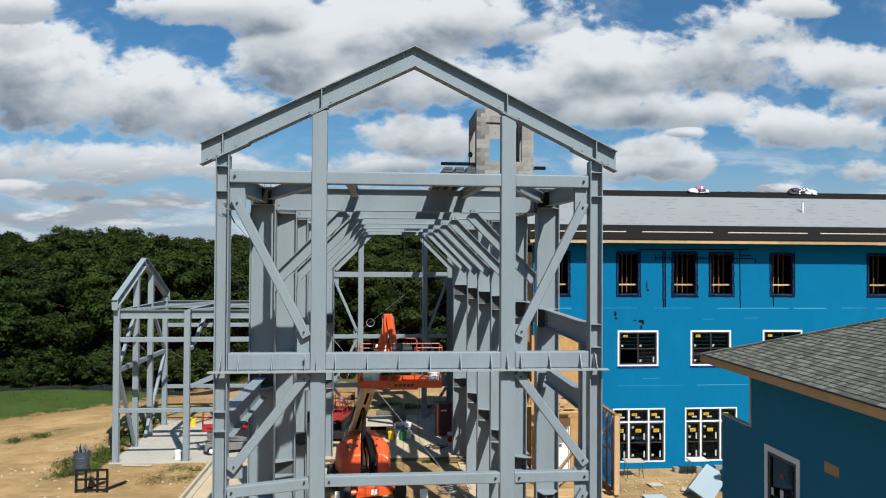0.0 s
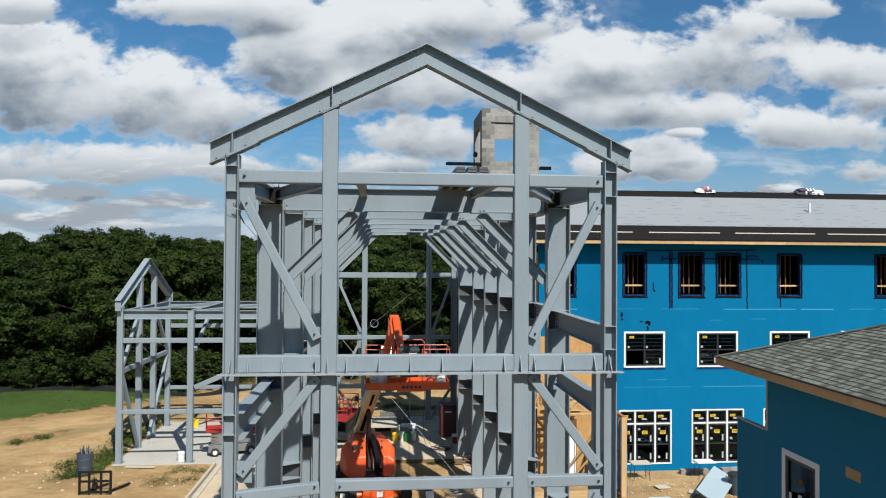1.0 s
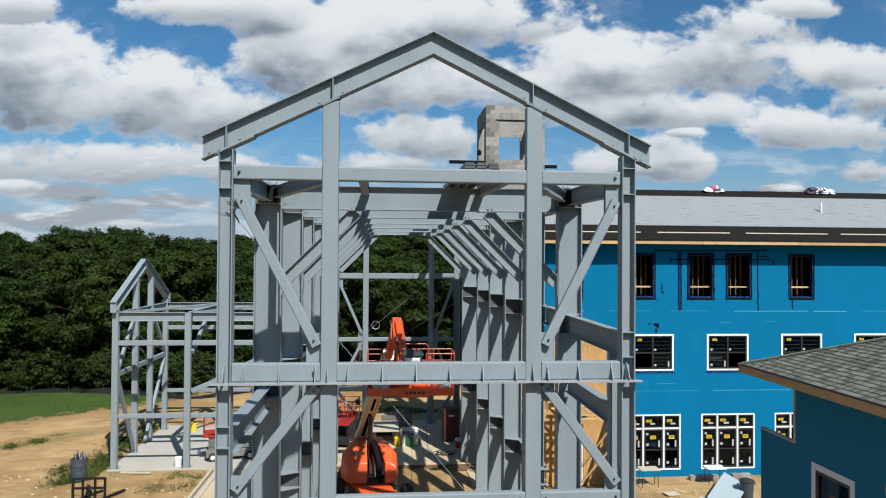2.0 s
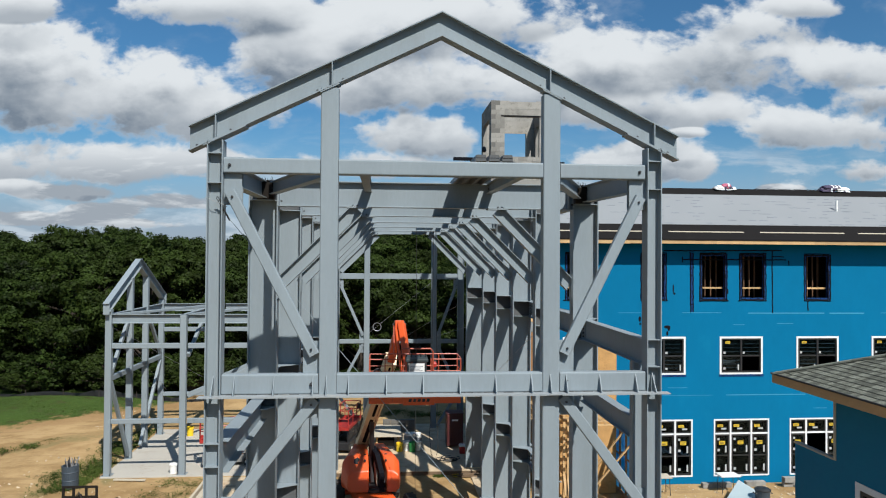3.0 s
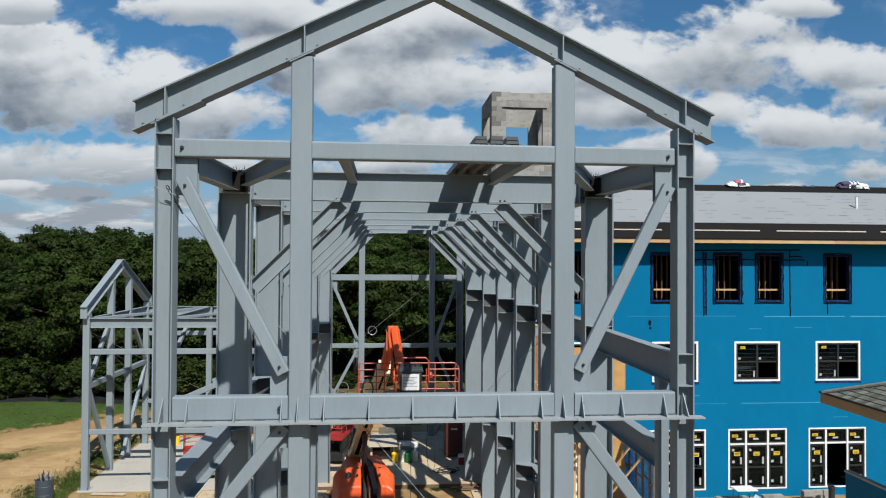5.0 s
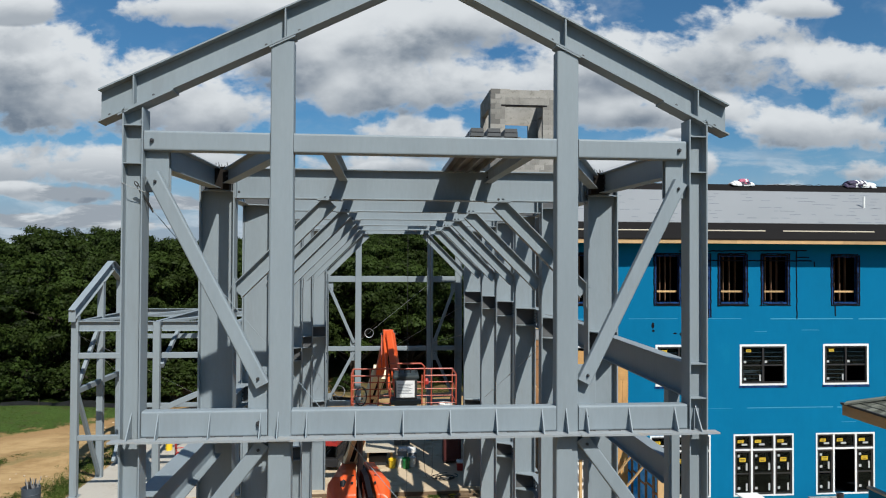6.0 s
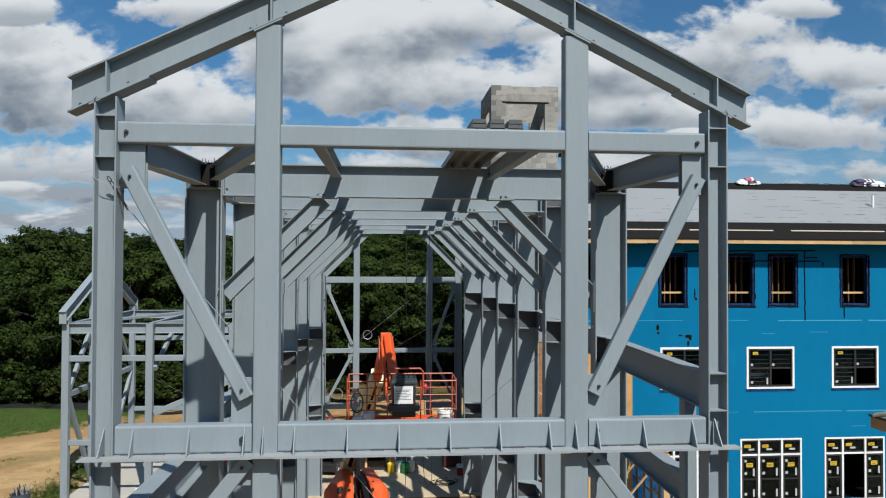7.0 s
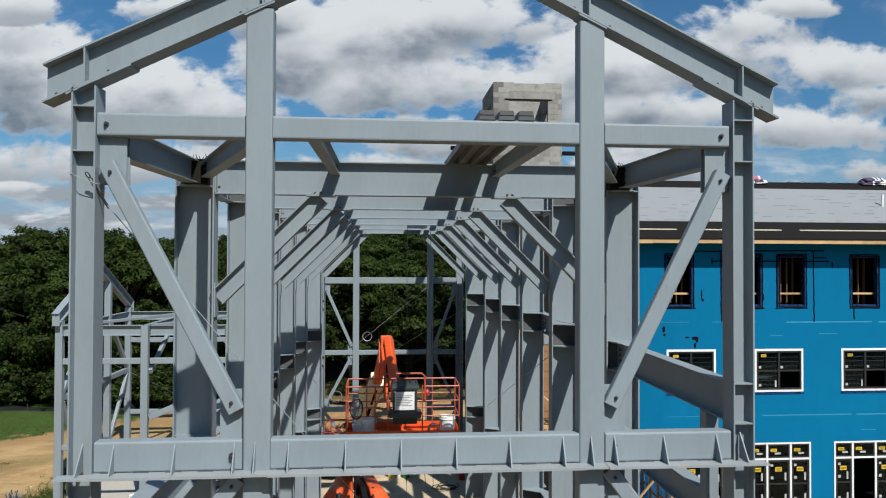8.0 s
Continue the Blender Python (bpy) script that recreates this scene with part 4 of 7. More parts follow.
def upper_window(house, x0, x1):
    z0, z1 = U_Z
    w = part("window_opening", ring_frame(x0 - 0.05, x1 + 0.05, z0 - 0.05, z1 + 0.05, 0.085, BY - 0.006, BY + 0.12), FLASH, house, "rough window opening lined with navy flashing")
    rng = random.Random(int(x0 * 10))
    j = lambda: rng.uniform(-0.05, 0.05)
    for a, b in (((x0 - 0.10 + j(), z0 - 0.09), (x1 + 0.10 + j(), z0 - 0.09)), ((x0 - 0.07, z1 + 0.08), (x1 + 0.06 + j(), z1 + 0.08)), ((x0 - 0.07, z0 - 0.1), (x0 - 0.07, z1 + 0.06)), ((x1 + 0.07, z0 - 0.1), (x1 + 0.07, z1 + 0.06)),
                 ((x0 + 0.02, z0 - 0.05), (x0 + 0.02, z1)), ((x1 - 0.02, z0), (x1 - 0.02, z1 + 0.05)), ((x0, z0 - 0.04), (x1, z0 - 0.05)), ((x0 - 0.05, z1 + 0.03), (x1, z1 + 0.02))):
        part("mastic_line", rods(wiggle([(a[0], BY - 0.006, a[1]), (b[0], BY - 0.006, b[1])], 0.02), 0.016 + rng.random() * 0.016, 5), MASTIC, w)
    part("rail", boxed(x0 + 0.05, x1 - 0.05, BY + 0.14, BY + 0.18, z0 + 0.40, z0 + 0.47), WOOD, w, "pale timber rail across the opening")
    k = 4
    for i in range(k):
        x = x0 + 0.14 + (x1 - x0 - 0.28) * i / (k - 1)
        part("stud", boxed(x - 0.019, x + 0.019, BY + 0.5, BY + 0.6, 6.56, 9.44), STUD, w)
    return w


def middle_window(house, x0, x1, i):
    z0, z1 = M_Z
    w = part("window", ring_frame(x0, x1, z0, z1, 0.08, BY - 0.012, BY - 0.002), TAPE, house, "black framed window edged with white tape")
    part("sill_flashing", boxed(x0 - 0.03, x1 + 0.03, BY - 0.016, BY - 0.002, z0 - 0.09, z0 - 0.004), FLASH, w)
    a, b, c, d = x0 + 0.08, x1 - 0.08, z0 + 0.08, z1 - 0.08
    part("frame", ring_frame(a, b, c, d, 0.055, BY - 0.02, BY + 0.07), PANE_FRAME, w)
    xm, zm = (a + b) / 2, (c + d) / 2 - 0.02
    part("mullion", boxed(xm - 0.035, xm + 0.035, BY - 0.015, BY + 0.06, c + 0.055, d - 0.055), PANE_FRAME, w)
    for s, (p, q) in enumerate(((a + 0.055, xm - 0.035), (xm + 0.035, b - 0.055))):
        part("meeting_rail", boxed(p, q, BY - 0.01, BY + 0.05, zm - 0.025, zm + 0.025), PANE_FRAME, w)
        for lo, hi in ((c + 0.055, zm - 0.025), (zm + 0.025, d - 0.055)):
            gone = lo < zm - 0.1 and s == (0 if i == 1 else 1)
            if not gone:
                part("pane", boxed(p, q, BY + 0.02, BY + 0.028, lo, hi), GLASS, w).visible_shadow = False
                sticker(w, p + 0.04, lo + 0.06, 0.09, 0.09, BY + 0.018, STICKER_GREY)
                # thin blue bars on the pane, drawn as lines of reflection
                for r in range(3):
                    zz = lo + (hi - lo) * (0.22 + 0.25 * r)
                    part("film_line", boxed(p + 0.01, q - 0.01, BY + 0.0165, BY + 0.0185, zz, zz + 0.009), REFLECT_BLUE, w)
                if lo < zm - 0.1:
                    sticker(w, q - 0.11, lo + 0.03, 0.06, 0.24, BY + 0.018, STICKER_GREY)
    sticker(w, a + 0.18, d - 0.22, 0.20, 0.10, BY - 0.005 + 0.02)
    part("sheet", boxed(a + 0.04, xm - 0.05, BY + 0.4, BY + 0.41, zm - 0.35, zm - 0.26), STICKER_GREY, w) if i % 2 == 0 else None
    return w


def lower_window(house, x0, x1, i):
    z0, z1 = L_Z
    w = part("glazed_screen", ring_frame(x0, x1, z0, z1, 0.06, BY - 0.012, BY - 0.002), TAPE, house, "black framed glazed screen with white taped bars and a transom row")
    zt = z1 - 0.60
    cuts = [x0 + 0.07, x0 + 0.72, x0 + 1.62, x1 - 0.07]
    for x in cuts[1:3]:
        part("bar", boxed(x - 0.036, x + 0.036, BY - 0.02, BY + 0.02, z0 + 0.07, z1 - 0.07), TAPE, w)
    for k in range(3):
        a, b = cuts[k] + (0.045 if k else 0), cuts[k + 1] - (0.045 if k < 2 else 0)
        part("bar", boxed(a, b, BY - 0.02, BY + 0.02, zt - 0.032, zt + 0.032), TAPE, w)
        part("frame", ring_frame(a, b, zt + 0.04, z1 - 0.07, 0.04, BY + 0.0, BY + 0.06), PANE_FRAME, w)
        part("pane", boxed(a + 0.04, b - 0.04, BY + 0.02, BY + 0.028, zt + 0.08, z1 - 0.11), GLASS, w).visible_shadow = False
        sticker(w, a + 0.10, zt + 0.26, 0.24, 0.11, BY + 0.018)
        sticker(w, a + 0.26, zt + 0.16, 0.22, 0.07, BY + 0.016, STICKER_GREY)
        if k == 1 and i == 3:
            continue
        part("frame", ring_frame(a, b, z0 + 0.07, zt - 0.04, 0.06, BY + 0.0, BY + 0.06), PANE_FRAME, w)
        part("pane", boxed(a + 0.06, b - 0.06, BY + 0.02, BY + 0.028, z0 + 0.13, zt - 0.10), GLASS, w).visible_shadow = False
        zr = z0 + 0.85
        part("rail", boxed(a + 0.06, b - 0.06, BY + 0.01, BY + 0.05, zr - 0.025, zr + 0.025), PANE_FRAME, w)
        xs = (a + b) / 2 - 0.14
        sticker(w, xs + 0.01, zt - 0.46, 0.25, 0.15, BY + 0.016)
        for zz in (z0 + 0.2, zr + 0.12):
            sticker(w, a + 0.10, zz + 0.05, 0.10, 0.10, BY + 0.016, STICKER_GREY)
            sticker(w, b - 0.18, zz, 0.07, 0.28, BY + 0.016, STICKER_GREY)
        sticker(w, a + 0.10, zt - 0.28, 0.09, 0.09, BY + 0.016, STICKER_GREY)
    return w


def blue_building():
    h = thing("apartment_house", "three storey house wrapped in bright blue membrane with black framed windows", "house", (15, BY, 0))
    holes = [(a, b, *U_Z) for a, b in UPPER] + [(a + 0.02, b - 0.02, M_Z[0] + 0.02, M_Z[1] - 0.02) for a, b in MIDDLE] + [(a + 0.02, b - 0.02, L_Z[0] + 0.02, L_Z[1] - 0.02) for a, b in LOWER]
    wall = part("wall", holed_wall(LEFT_END, RIGHT_END, -0.3, 9.86, BY, 0.18, holes), BLUE, h)
    rng = random.Random(5)
    for z in (3.57, 6.98):
        x = LEFT_END
        while x < RIGHT_END:
            w = rng.uniform(1.2, 3.6)
            part("seam", boxed(x, min(x + w, RIGHT_END), BY - 0.004, BY + 0.001, z + rng.uniform(-0.02, 0.02), z + 0.03 + rng.uniform(0, 0.012)), SEAM, wall)
            x += w + rng.uniform(0.05, 1.2)
    for x, z, w in ((16.2, 6.55, 0.7), (14.3, 6.5, 0.5), (11.5, 3.9, 0.8), (17.8, 3.0, 0.6), (19.9, 3.45, 0.5)):
        part("seam", boxed(x, x + w, BY - 0.004, BY + 0.001, z, z + 0.02), SEAM, wall)
    # runs of black mastic and patches on the upper storey
    for pts in ([(11.3, 9.57), (16.4, 9.62)], [(12.42, 9.55), (12.45, 7.02)], [(12.55, 9.5), (12.56, 7.05)], [(12.1, 9.22), (16.6, 9.22)], [(15.98, 9.6), (16.0, 7.0)],
                [(16.7, 9.2), (16.72, 9.0)], [(17.55, 7.5), (17.57, 7.1)], [(16.5, 9.35), (16.0, 9.36)], [(12.1, 9.33), (12.1, 9.1)]):
        part("mastic_line", rods(wiggle([(x, BY - 0.003, z) for x, z in pts], 0.02), 0.024, 5), MASTIC, wall)
    part("flashing_strip", boxed(12.44, 12.56, BY - 0.007, BY, 7.05, 9.5), FLASH, wall)
    for x, z, a, b in ((11.42, 5.98, 0.08, 0.06), (11.45, 6.16, 0.05, 0.1), (10.28, 6.75, 0.06, 0.12), (10.3, 6.55, 0.05, 0.05), (11.15, 6.45, 0.08, 0.03), (11.45, 6.42, 0.14, 0.07), (11.52, 6.36, 0.06, 0.1), (11.7, 8.0, 0.03, 0.2), (11.75, 7.8, 0.05, 0.05), (14.05, 7.9, 0.03, 0.12)):
        part("mastic_patch", lathe([(a * 0.6, 0.0), (a, 0.002), (a * 0.4, 0.006)], 9, (0, 0, 0)), MASTIC, wall, m=Matrix.Translation((x, BY - 0.001, z)) @ pose(0, 0, 0, 90, 0, 0) @ Matrix.Diagonal((1, b / a, 1, 1)))
    for i, (a, b) in enumerate(UPPER):
        upper_window(h, a, b)
    for i, (a, b) in enumerate(MIDDLE):
        middle_window(h, a, b, i)
    for i, (a, b) in enumerate(LOWER):
        lower_window(h, a, b, i)
    # near-black floors and partition stand for the rooms' shade; end walls close them
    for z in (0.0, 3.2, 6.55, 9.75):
        part("floor", boxed(LEFT_END, RIGHT_END, BY + 0.18, BY + 7.8, z - 0.3, z), ROOM_SHADE, h)
    part("partition", boxed(LEFT_END, RIGHT_END, BY + 4.0, BY + 4.1, 0.0, 9.45), ROOM_SHADE, h)
    for x in (LEFT_END, RIGHT_END - 0.18):
        part("end_wall", boxed(x, x + 0.18, BY + 0.18, BY + 7.8, -0.3, 9.86), OSB if x < 10 else BLUE, h)
    part("rear_wall", boxed(LEFT_END, RIGHT_END, BY + 7.8, BY + 8.0, -0.3, 9.86), BLUE, h)
    # the eaves: pale board, black membrane with nailed battens, pale underlay, dark ridge
    ov = 0.69
    cuts = (LEFT_END - 0.3, 9.6, 13.2, 17.4, 22.0, RIGHT_END + 0.4)
    for a, b in zip(cuts, cuts[1:]):
        part("fascia_board", boxed(a + 0.004, b - 0.004, BY - ov - 0.03, BY - ov, 9.84 + 0.012 * (int(a) % 2), 10.02), WOOD, h)
    part("soffit", boxed(LEFT_END - 0.3, RIGHT_END + 0.4, BY - ov, BY + 0.02, 9.862, 9.90), MEMBRANE, h)
    y0, y1, z0, z1 = BY - ov - 0.05, BY + 4.1, 10.02, 12.60
    sl = (z1 - z0) / (y1 - y0)
    xa, xb = LEFT_END - 0.35, RIGHT_END + 0.45

    def course(ya, yb, lift, mat, name, x0=xa, x1=xb, label=""):
        pts = [(x0, ya, z0 + (ya - y0) * sl + lift), (x0, yb, z0 + (yb - y0) * sl + lift), (x0, yb, z0 + (yb - y0) * sl + lift - 0.05), (x0, ya, z0 + (ya - y0) * sl + lift - 0.05)]
        return part(name, plate(pts, x1 - x0, (1, 0, 0)), mat, h, label)

    course(y0, y1, 0.02, MEMBRANE, "roof_membrane", label="black self-adhered eave membrane")
    course(y0 + 1.22, y1 - 0.70, 0.035, UNDERLAY, "roof_underlay", label="pale grey roof underlay sheets")
    part("roof_back", plate([(xa, y1, z1), (xa, BY + 8.4, 10.03), (xa, BY + 8.4, 9.95), (xa, y1, z1 - 0.08)], xb - xa, (1, 0, 0)), MEMBRANE, h)
    x = xa + 0.2
    while x < xb - 1:
        w = rng.uniform(3.2, 4.6)
        course(y0 + 0.56, y0 + 0.60, 0.045, PLY, "batten", x, min(x + w, xb))
        x += w + rng.uniform(0.35, 0.8)
    for k in range(170):
        x, y = rng.uniform(xa + 0.2, xb - 0.6), y0 + 1.30 + (k % 9) * 0.31 + rng.uniform(-0.02, 0.02)
        course(y, y + 0.05, 0.04, UNDERLAY_MARK, "print_mark", x, x + rng.uniform(0.15, 0.42))
    ridge = lambda y, x: z0 + (y - y0) * sl
    pz = z0 + (BY + 1.9 - y0) * sl
    part("vent_pipe", lathe([(0.046, -0.1), (0.046, 0.50), (0.038, 0.50), (0.038, 0.44)], 12, (20.15, BY + 1.9, pz)), WHITE, h, "white plastic vent pipe")
    part("loose_cord", rods(wiggle([(17.3 + 0.2 * k, y1 - 0.12 - 0.05 * (k % 2), z1 - 0.02 + 0.06 * abs(math.sin(k * 1.9))) for k in range(24)], 0.02), 0.012, 5), CABLE_DARK, h, "loose black cord along the ridge")
    return z1


RIDGE = blue_building()


PACK = material("purple_wrapper", (0.060, 0.045, 0.085), 0.5, 0.0, 0.5, 6, 30, 0.1, (0.10, 0.09, 0.12), 0.4)
PACK_PINK = material("pink_wrapper", (0.42, 0.10, 0.16), 0.5, 0.0, 0.3, 6, 30, 0.1, (0.5, 0.35, 0.38), 0.4)


def draped(w, d, h, drop):
    """A soft pack bent over the ridge: its front edge hangs by drop."""
    bm = bmesh.new()
    rows = []
    for i in range(7):
        f = i / 6 - 0.5
        sag = -drop * max(-f * 2, 0) ** 1.3 - 0.5 * drop * max(f * 2, 0) ** 1.3
        t = h * (1.0 - 0.35 * (2 * abs(f)) ** 3)
        row = [(-w / 2, f * d, sag), (w / 2, f * d, sag), (w / 2 - 0.03, f * d, sag + t * 0.75), (w / 4, f * d, sag + t), (-w / 4, f * d, sag + t * 0.96), (-w / 2 + 0.03, f * d, sag + t * 0.72)]
        rows.append([bm.verts.new(p) for p in row])
    for a, b in zip(rows, rows[1:]):
        for k in range(6):
            bm.faces.new((a[k], a[(k + 1) % 6], b[(k + 1) % 6], b[k]))
    bm.faces.new(rows[0][::-1])
    bm.faces.new(rows[-1])
    bmesh.ops.recalc_face_normals(bm, faces=bm.faces[:])
    return bm


def bundle(x, label, packs):
    g = thing("shingle_bundle", label, "roofing bundle", (x, BY + 4.0, RIDGE), "roofing bundles on the ridge")
    for dx, lift, w, turn, mat, band in packs:
        m = Matrix.Translation((x + dx, BY + 4.02, RIDGE + 0.015 + 0.7 * lift)) @ pose(0, 0, 0, 0, 3 * math.sin(turn), turn)
        part("pack", mesh_of("pack", draped(w, 0.44, 0.085, 0.09), mat), mat, g, m=m)
        if band:
            part("band", mesh_of("band", draped(0.13, 0.446, 0.088, 0.09), band), band, g, m=m @ Matrix.Translation((0.10, 0, 0.002)))


bundle(15.9, "slumped pile of white and pink wrapped roofing packs", [(-0.12, 0.0, 0.80, 8, PAPER, PACK), (0.22, 0.0, 0.70, -14, PAPER, None), (0.06, 0.125, 0.66, -10, PACK, PACK_PINK), (-0.16, 0.11, 0.50, 12, WHITE, None), (0.12, 0.24, 0.42, -16, PACK_PINK, PAPER)])
bundle(21.4, "long pile of dark and white wrapped roofing packs on the ridge", [(-0.30, 0.0, 0.80, 6, PACK, PAPER), (0.38, 0.0, 0.78, -5, PAPER, PACK), (-0.26, 0.125, 0.78, -8, PACK, PAPER), (0.40, 0.12, 0.70, 4, WHITE, None), (-0.20, 0.25, 0.70, 5, PACK, WHITE), (0.10, 0.24, 0.50, -9, PAPER, PACK)])


# ---- the near house with the hipped roof ----
def near_house():
    WX, YE, YL, EX, EYC, EZ = 6.85, 12.4, 13.45, 6.22, 13.05, 7.31
    h = thing("low_house", "low house wrapped in blue membrane under a grey shingled hipped roof", "house", (WX, 8, 0))
    y_near, x_far = -9.0, 16.0
    holes = [(10.95, 11.80, 4.25, 5.75), (4.0, 5.1, 4.25, 5.75)]
    bm = holed_wall(y_near, YE, -0.3, 7.05, 0.0, 0.18, holes)
    for v in bm.verts:
        v.co = Vector((WX + v.co.y, v.co.x, v.co.z))
    bmesh.ops.recalc_face_normals(bm, faces=bm.faces[:])
    wall = part("side_wall", bm, BLUE_B, h)
    part("end_wall", boxed(WX + 0.18, x_far, YE - 0.18, YE, -0.3, 7.05), BLUE_B, h)
    part("near_wall", boxed(WX + 0.18, x_far, y_near, y_near + 0.18, -0.3, 7.05), BLUE_B, h)
    part("far_wall", boxed(x_far - 0.18, x_far, y_near + 0.18, YE - 0.18, -0.3, 7.05), BLUE_B, h)
    low = part("low_wing_wall", boxed(WX, WX + 0.07, YE + 0.001, YL, -0.3, 6.02), BLUE_B, h)
    part("low_wing_wall", boxed(WX + 0.07, x_far - 3, YL - 0.07, YL, -0.3, 5.2), BLUE_B, h)
    part("coping", boxed(WX - 0.012, WX + 0.075, YE + 0.002, YL + 0.02, 6.022, 6.05), PLY, low, "bare timber coping")
    part("corner_strip", boxed(WX - 0.012, WX - 0.001, YE - 0.05, YE + 0.008, 6.03, 7.05), PLY, wall)
    part("knot_hole_patch", boxed(WX - 0.006, WX + 0.001, 9.88, 10.22, 5.86, 6.02, 0.002), FASCIA, wall, "bare timber patch in the membrane")
    for y0, y1, z0, z1 in holes:
        w = part("window", boxed(WX - 0.012, WX - 0.002, y0 - 0.10, y1 + 0.10, z1, z1 + 0.10), TAPE, h, "black window edged with white tape")
        for a, b, c, d in ((y0 - 0.10, y0, z0 - 0.1, z1), (y1, y1 + 0.10, z0 - 0.1, z1), (y0, y1, z0 - 0.1, z0)):
            part("tape", boxed(WX - 0.012, WX - 0.002, a, b, c, d), TAPE, w)
        for a, b, c, d in ((y0, y0 + 0.06, z0, z1), (y1 - 0.06, y1, z0, z1), (y0 + 0.06, y1 - 0.06, z1 - 0.06, z1), (y0 + 0.06, y1 - 0.06, z0, z0 + 0.06)):
            part("frame", boxed(WX + 0.0, WX + 0.07, a, b, c, d), PANE_FRAME, w)
        part("pane", boxed(WX + 0.03, WX + 0.038, y0 + 0.06, y1 - 0.06, z0 + 0.06, z1 - 0.06), GLASS, w).visible_shadow = False
        # yellow sticker coloured brown for the dimness behind the glass
        part("sticker", boxed(WX + 0.024, WX + 0.028, y0 + 0.40, y0 + 0.54, z1 - 0.40, z1 - 0.30), STUD, w)
        part("sticker", boxed(WX + 0.024, WX + 0.028, y0 + 0.42, y0 + 0.52, z1 - 0.72, z1 - 0.58), PAPER, w)
        part("sticker", boxed(WX + 0.024, WX + 0.028, y0 + 0.72, y0 + 0.84, z1 - 0.75, z1 - 0.62), PAPER, w)
        # black sheet close behind the pane, standing for the shaded room
        part("reveal", boxed(WX + 0.19, WX + 0.21, y0 - 0.6, y1 + 0.6, z0 - 0.6, z1 + 0.6), ROOM_SHADE, w)
    # roof: a hip with courses of shingles on the visible slope
    y_lo = y_near - 0.6
    pitch = 0.40
    half = (x_far + 0.6 - EX) / 2
    cuts = (EYC, 9.2, 5.4, 1.0, -4.0, y_lo)
    for a, b in zip(cuts, cuts[1:]):
        part("fascia_board", boxed(EX, EX + 0.04, b + 0.003, a - 0.003, EZ - 0.172, EZ - 0.035), FASCIA, h)
    part("fascia_board", boxed(EX, x_far + 0.6, EYC + 0.001, EYC + 0.04, EZ - 0.172, EZ - 0.035), FASCIA, h)
    part("soffit", boxed(EX + 0.045, x_far + 0.5, y_lo, EYC - 0.002, EZ - 0.165, EZ - 0.13), MEMBRANE, h)
    part("drip_edge", boxed(EX - 0.02, EX + 0.03, y_lo, EYC + 0.05, EZ - 0.034, EZ - 0.008), BLACK, h)
    bm = bmesh.new()
    tz = EZ - 0.03 + half * pitch
    c = [bm.verts.new(p) for p in ((EX + 0.02, EYC, EZ - 0.03), (x_far + 0.6, EYC, EZ - 0.03), (x_far + 0.6, y_lo, EZ - 0.03), (EX + 0.02, y_lo, EZ - 0.03), (EX + half, EYC - half, tz), (EX + half, y_lo + half, tz))]
    for q in ((0, 4, 1), (0, 3, 5, 4), (3, 2, 5), (1, 4, 5, 2)):
        bm.faces.new([c[i] for i in q])
    bmesh.ops.recalc_face_normals(bm, faces=bm.faces[:])
    roof = part("roof", bm, SHINGLE, h, "grey laminated asphalt shingles")
    rng = random.Random(11)
    expo, n, made = 0.104, Vector((-pitch, 0, 1)).normalized(), 0
    shapes = []
    for w in (0.04, 0.055, 0.07, 0.09, 0.11):
        bm = bmesh.new()
        t, up = 0.016, expo * 1.08
        vs = [bm.verts.new(p) for p in ((0, 0, 0.004), (0, w, 0.004), (up, w, 0.001), (up, 0, 0.001), (0, 0.004, t), (0, w - 0.004, t), (up, w - 0.004, 0.006), (up, 0.004, 0.006))]
        for q in ((4, 5, 6, 7), (0, 1, 5, 4), (1, 2, 6, 5), (3, 0, 4, 7)):
            bm.faces.new([vs[i] for i in q])
        bmesh.ops.recalc_face_normals(bm, faces=bm.faces[:])
        shapes.append((w, mesh_of("shingle", bm, SHINGLE)))
    rest_co, rest_faces = [], []
    length = math.sqrt(1 + pitch * pitch)
    row = 0
    while row * expo / length < half - 0.2:
        dx = row * expo / length
        y = EYC - dx - 0.02
        while y > y_lo + dx + 0.3:
            w, me = rng.choice(shapes)
            m = Matrix.Translation((EX + 0.0 + dx, y - w, EZ - 0.026 + dx * pitch)) @ pose(0, 0, 0, 0, -math.degrees(math.atan(pitch)), 0)
            if made < 300 and row < 16 and y > 9.6:
                part("shingle", me, SHINGLE, roof, m=m)
                made += 1
            else:
                keep = len(rest_co)
                rest_co += [tuple(m @ v.co) for v in me.vertices]
                rest_faces += [tuple(keep + i for i in p.vertices) for p in me.polygons]
            y -= w + 0.002
        row += 1
    field = bpy.data.meshes.new("shingle_field")
    field.from_pydata(rest_co, [], rest_faces)
    field.materials.append(SHINGLE)
    tagged(part("shingle_field", field, SHINGLE, roof), kind="stuff")
    # hip cap
    hb = bmesh.new()
    for k in range(40):
        d = k * 0.16
        m = Matrix.Translation((EX + 0.02 + d, EYC - d, EZ - 0.02 + d * pitch)) @ pose(0, 0, 0, 0, 0, -45) @ pose(0, 0, 0, 0, -math.degrees(math.atan(pitch / math.sqrt(2))), 0)
        keep = len(hb.verts)
        box(hb, 0, 0.26, -0.10, 0.10, 0.0, 0.022)
        hb.verts.ensure_lookup_table()
        for v in hb.verts[keep:]:
            v.co = m @ v.co
    tagged(part("hip_cap", hb, SHINGLE, roof), kind="stuff")


near_house()


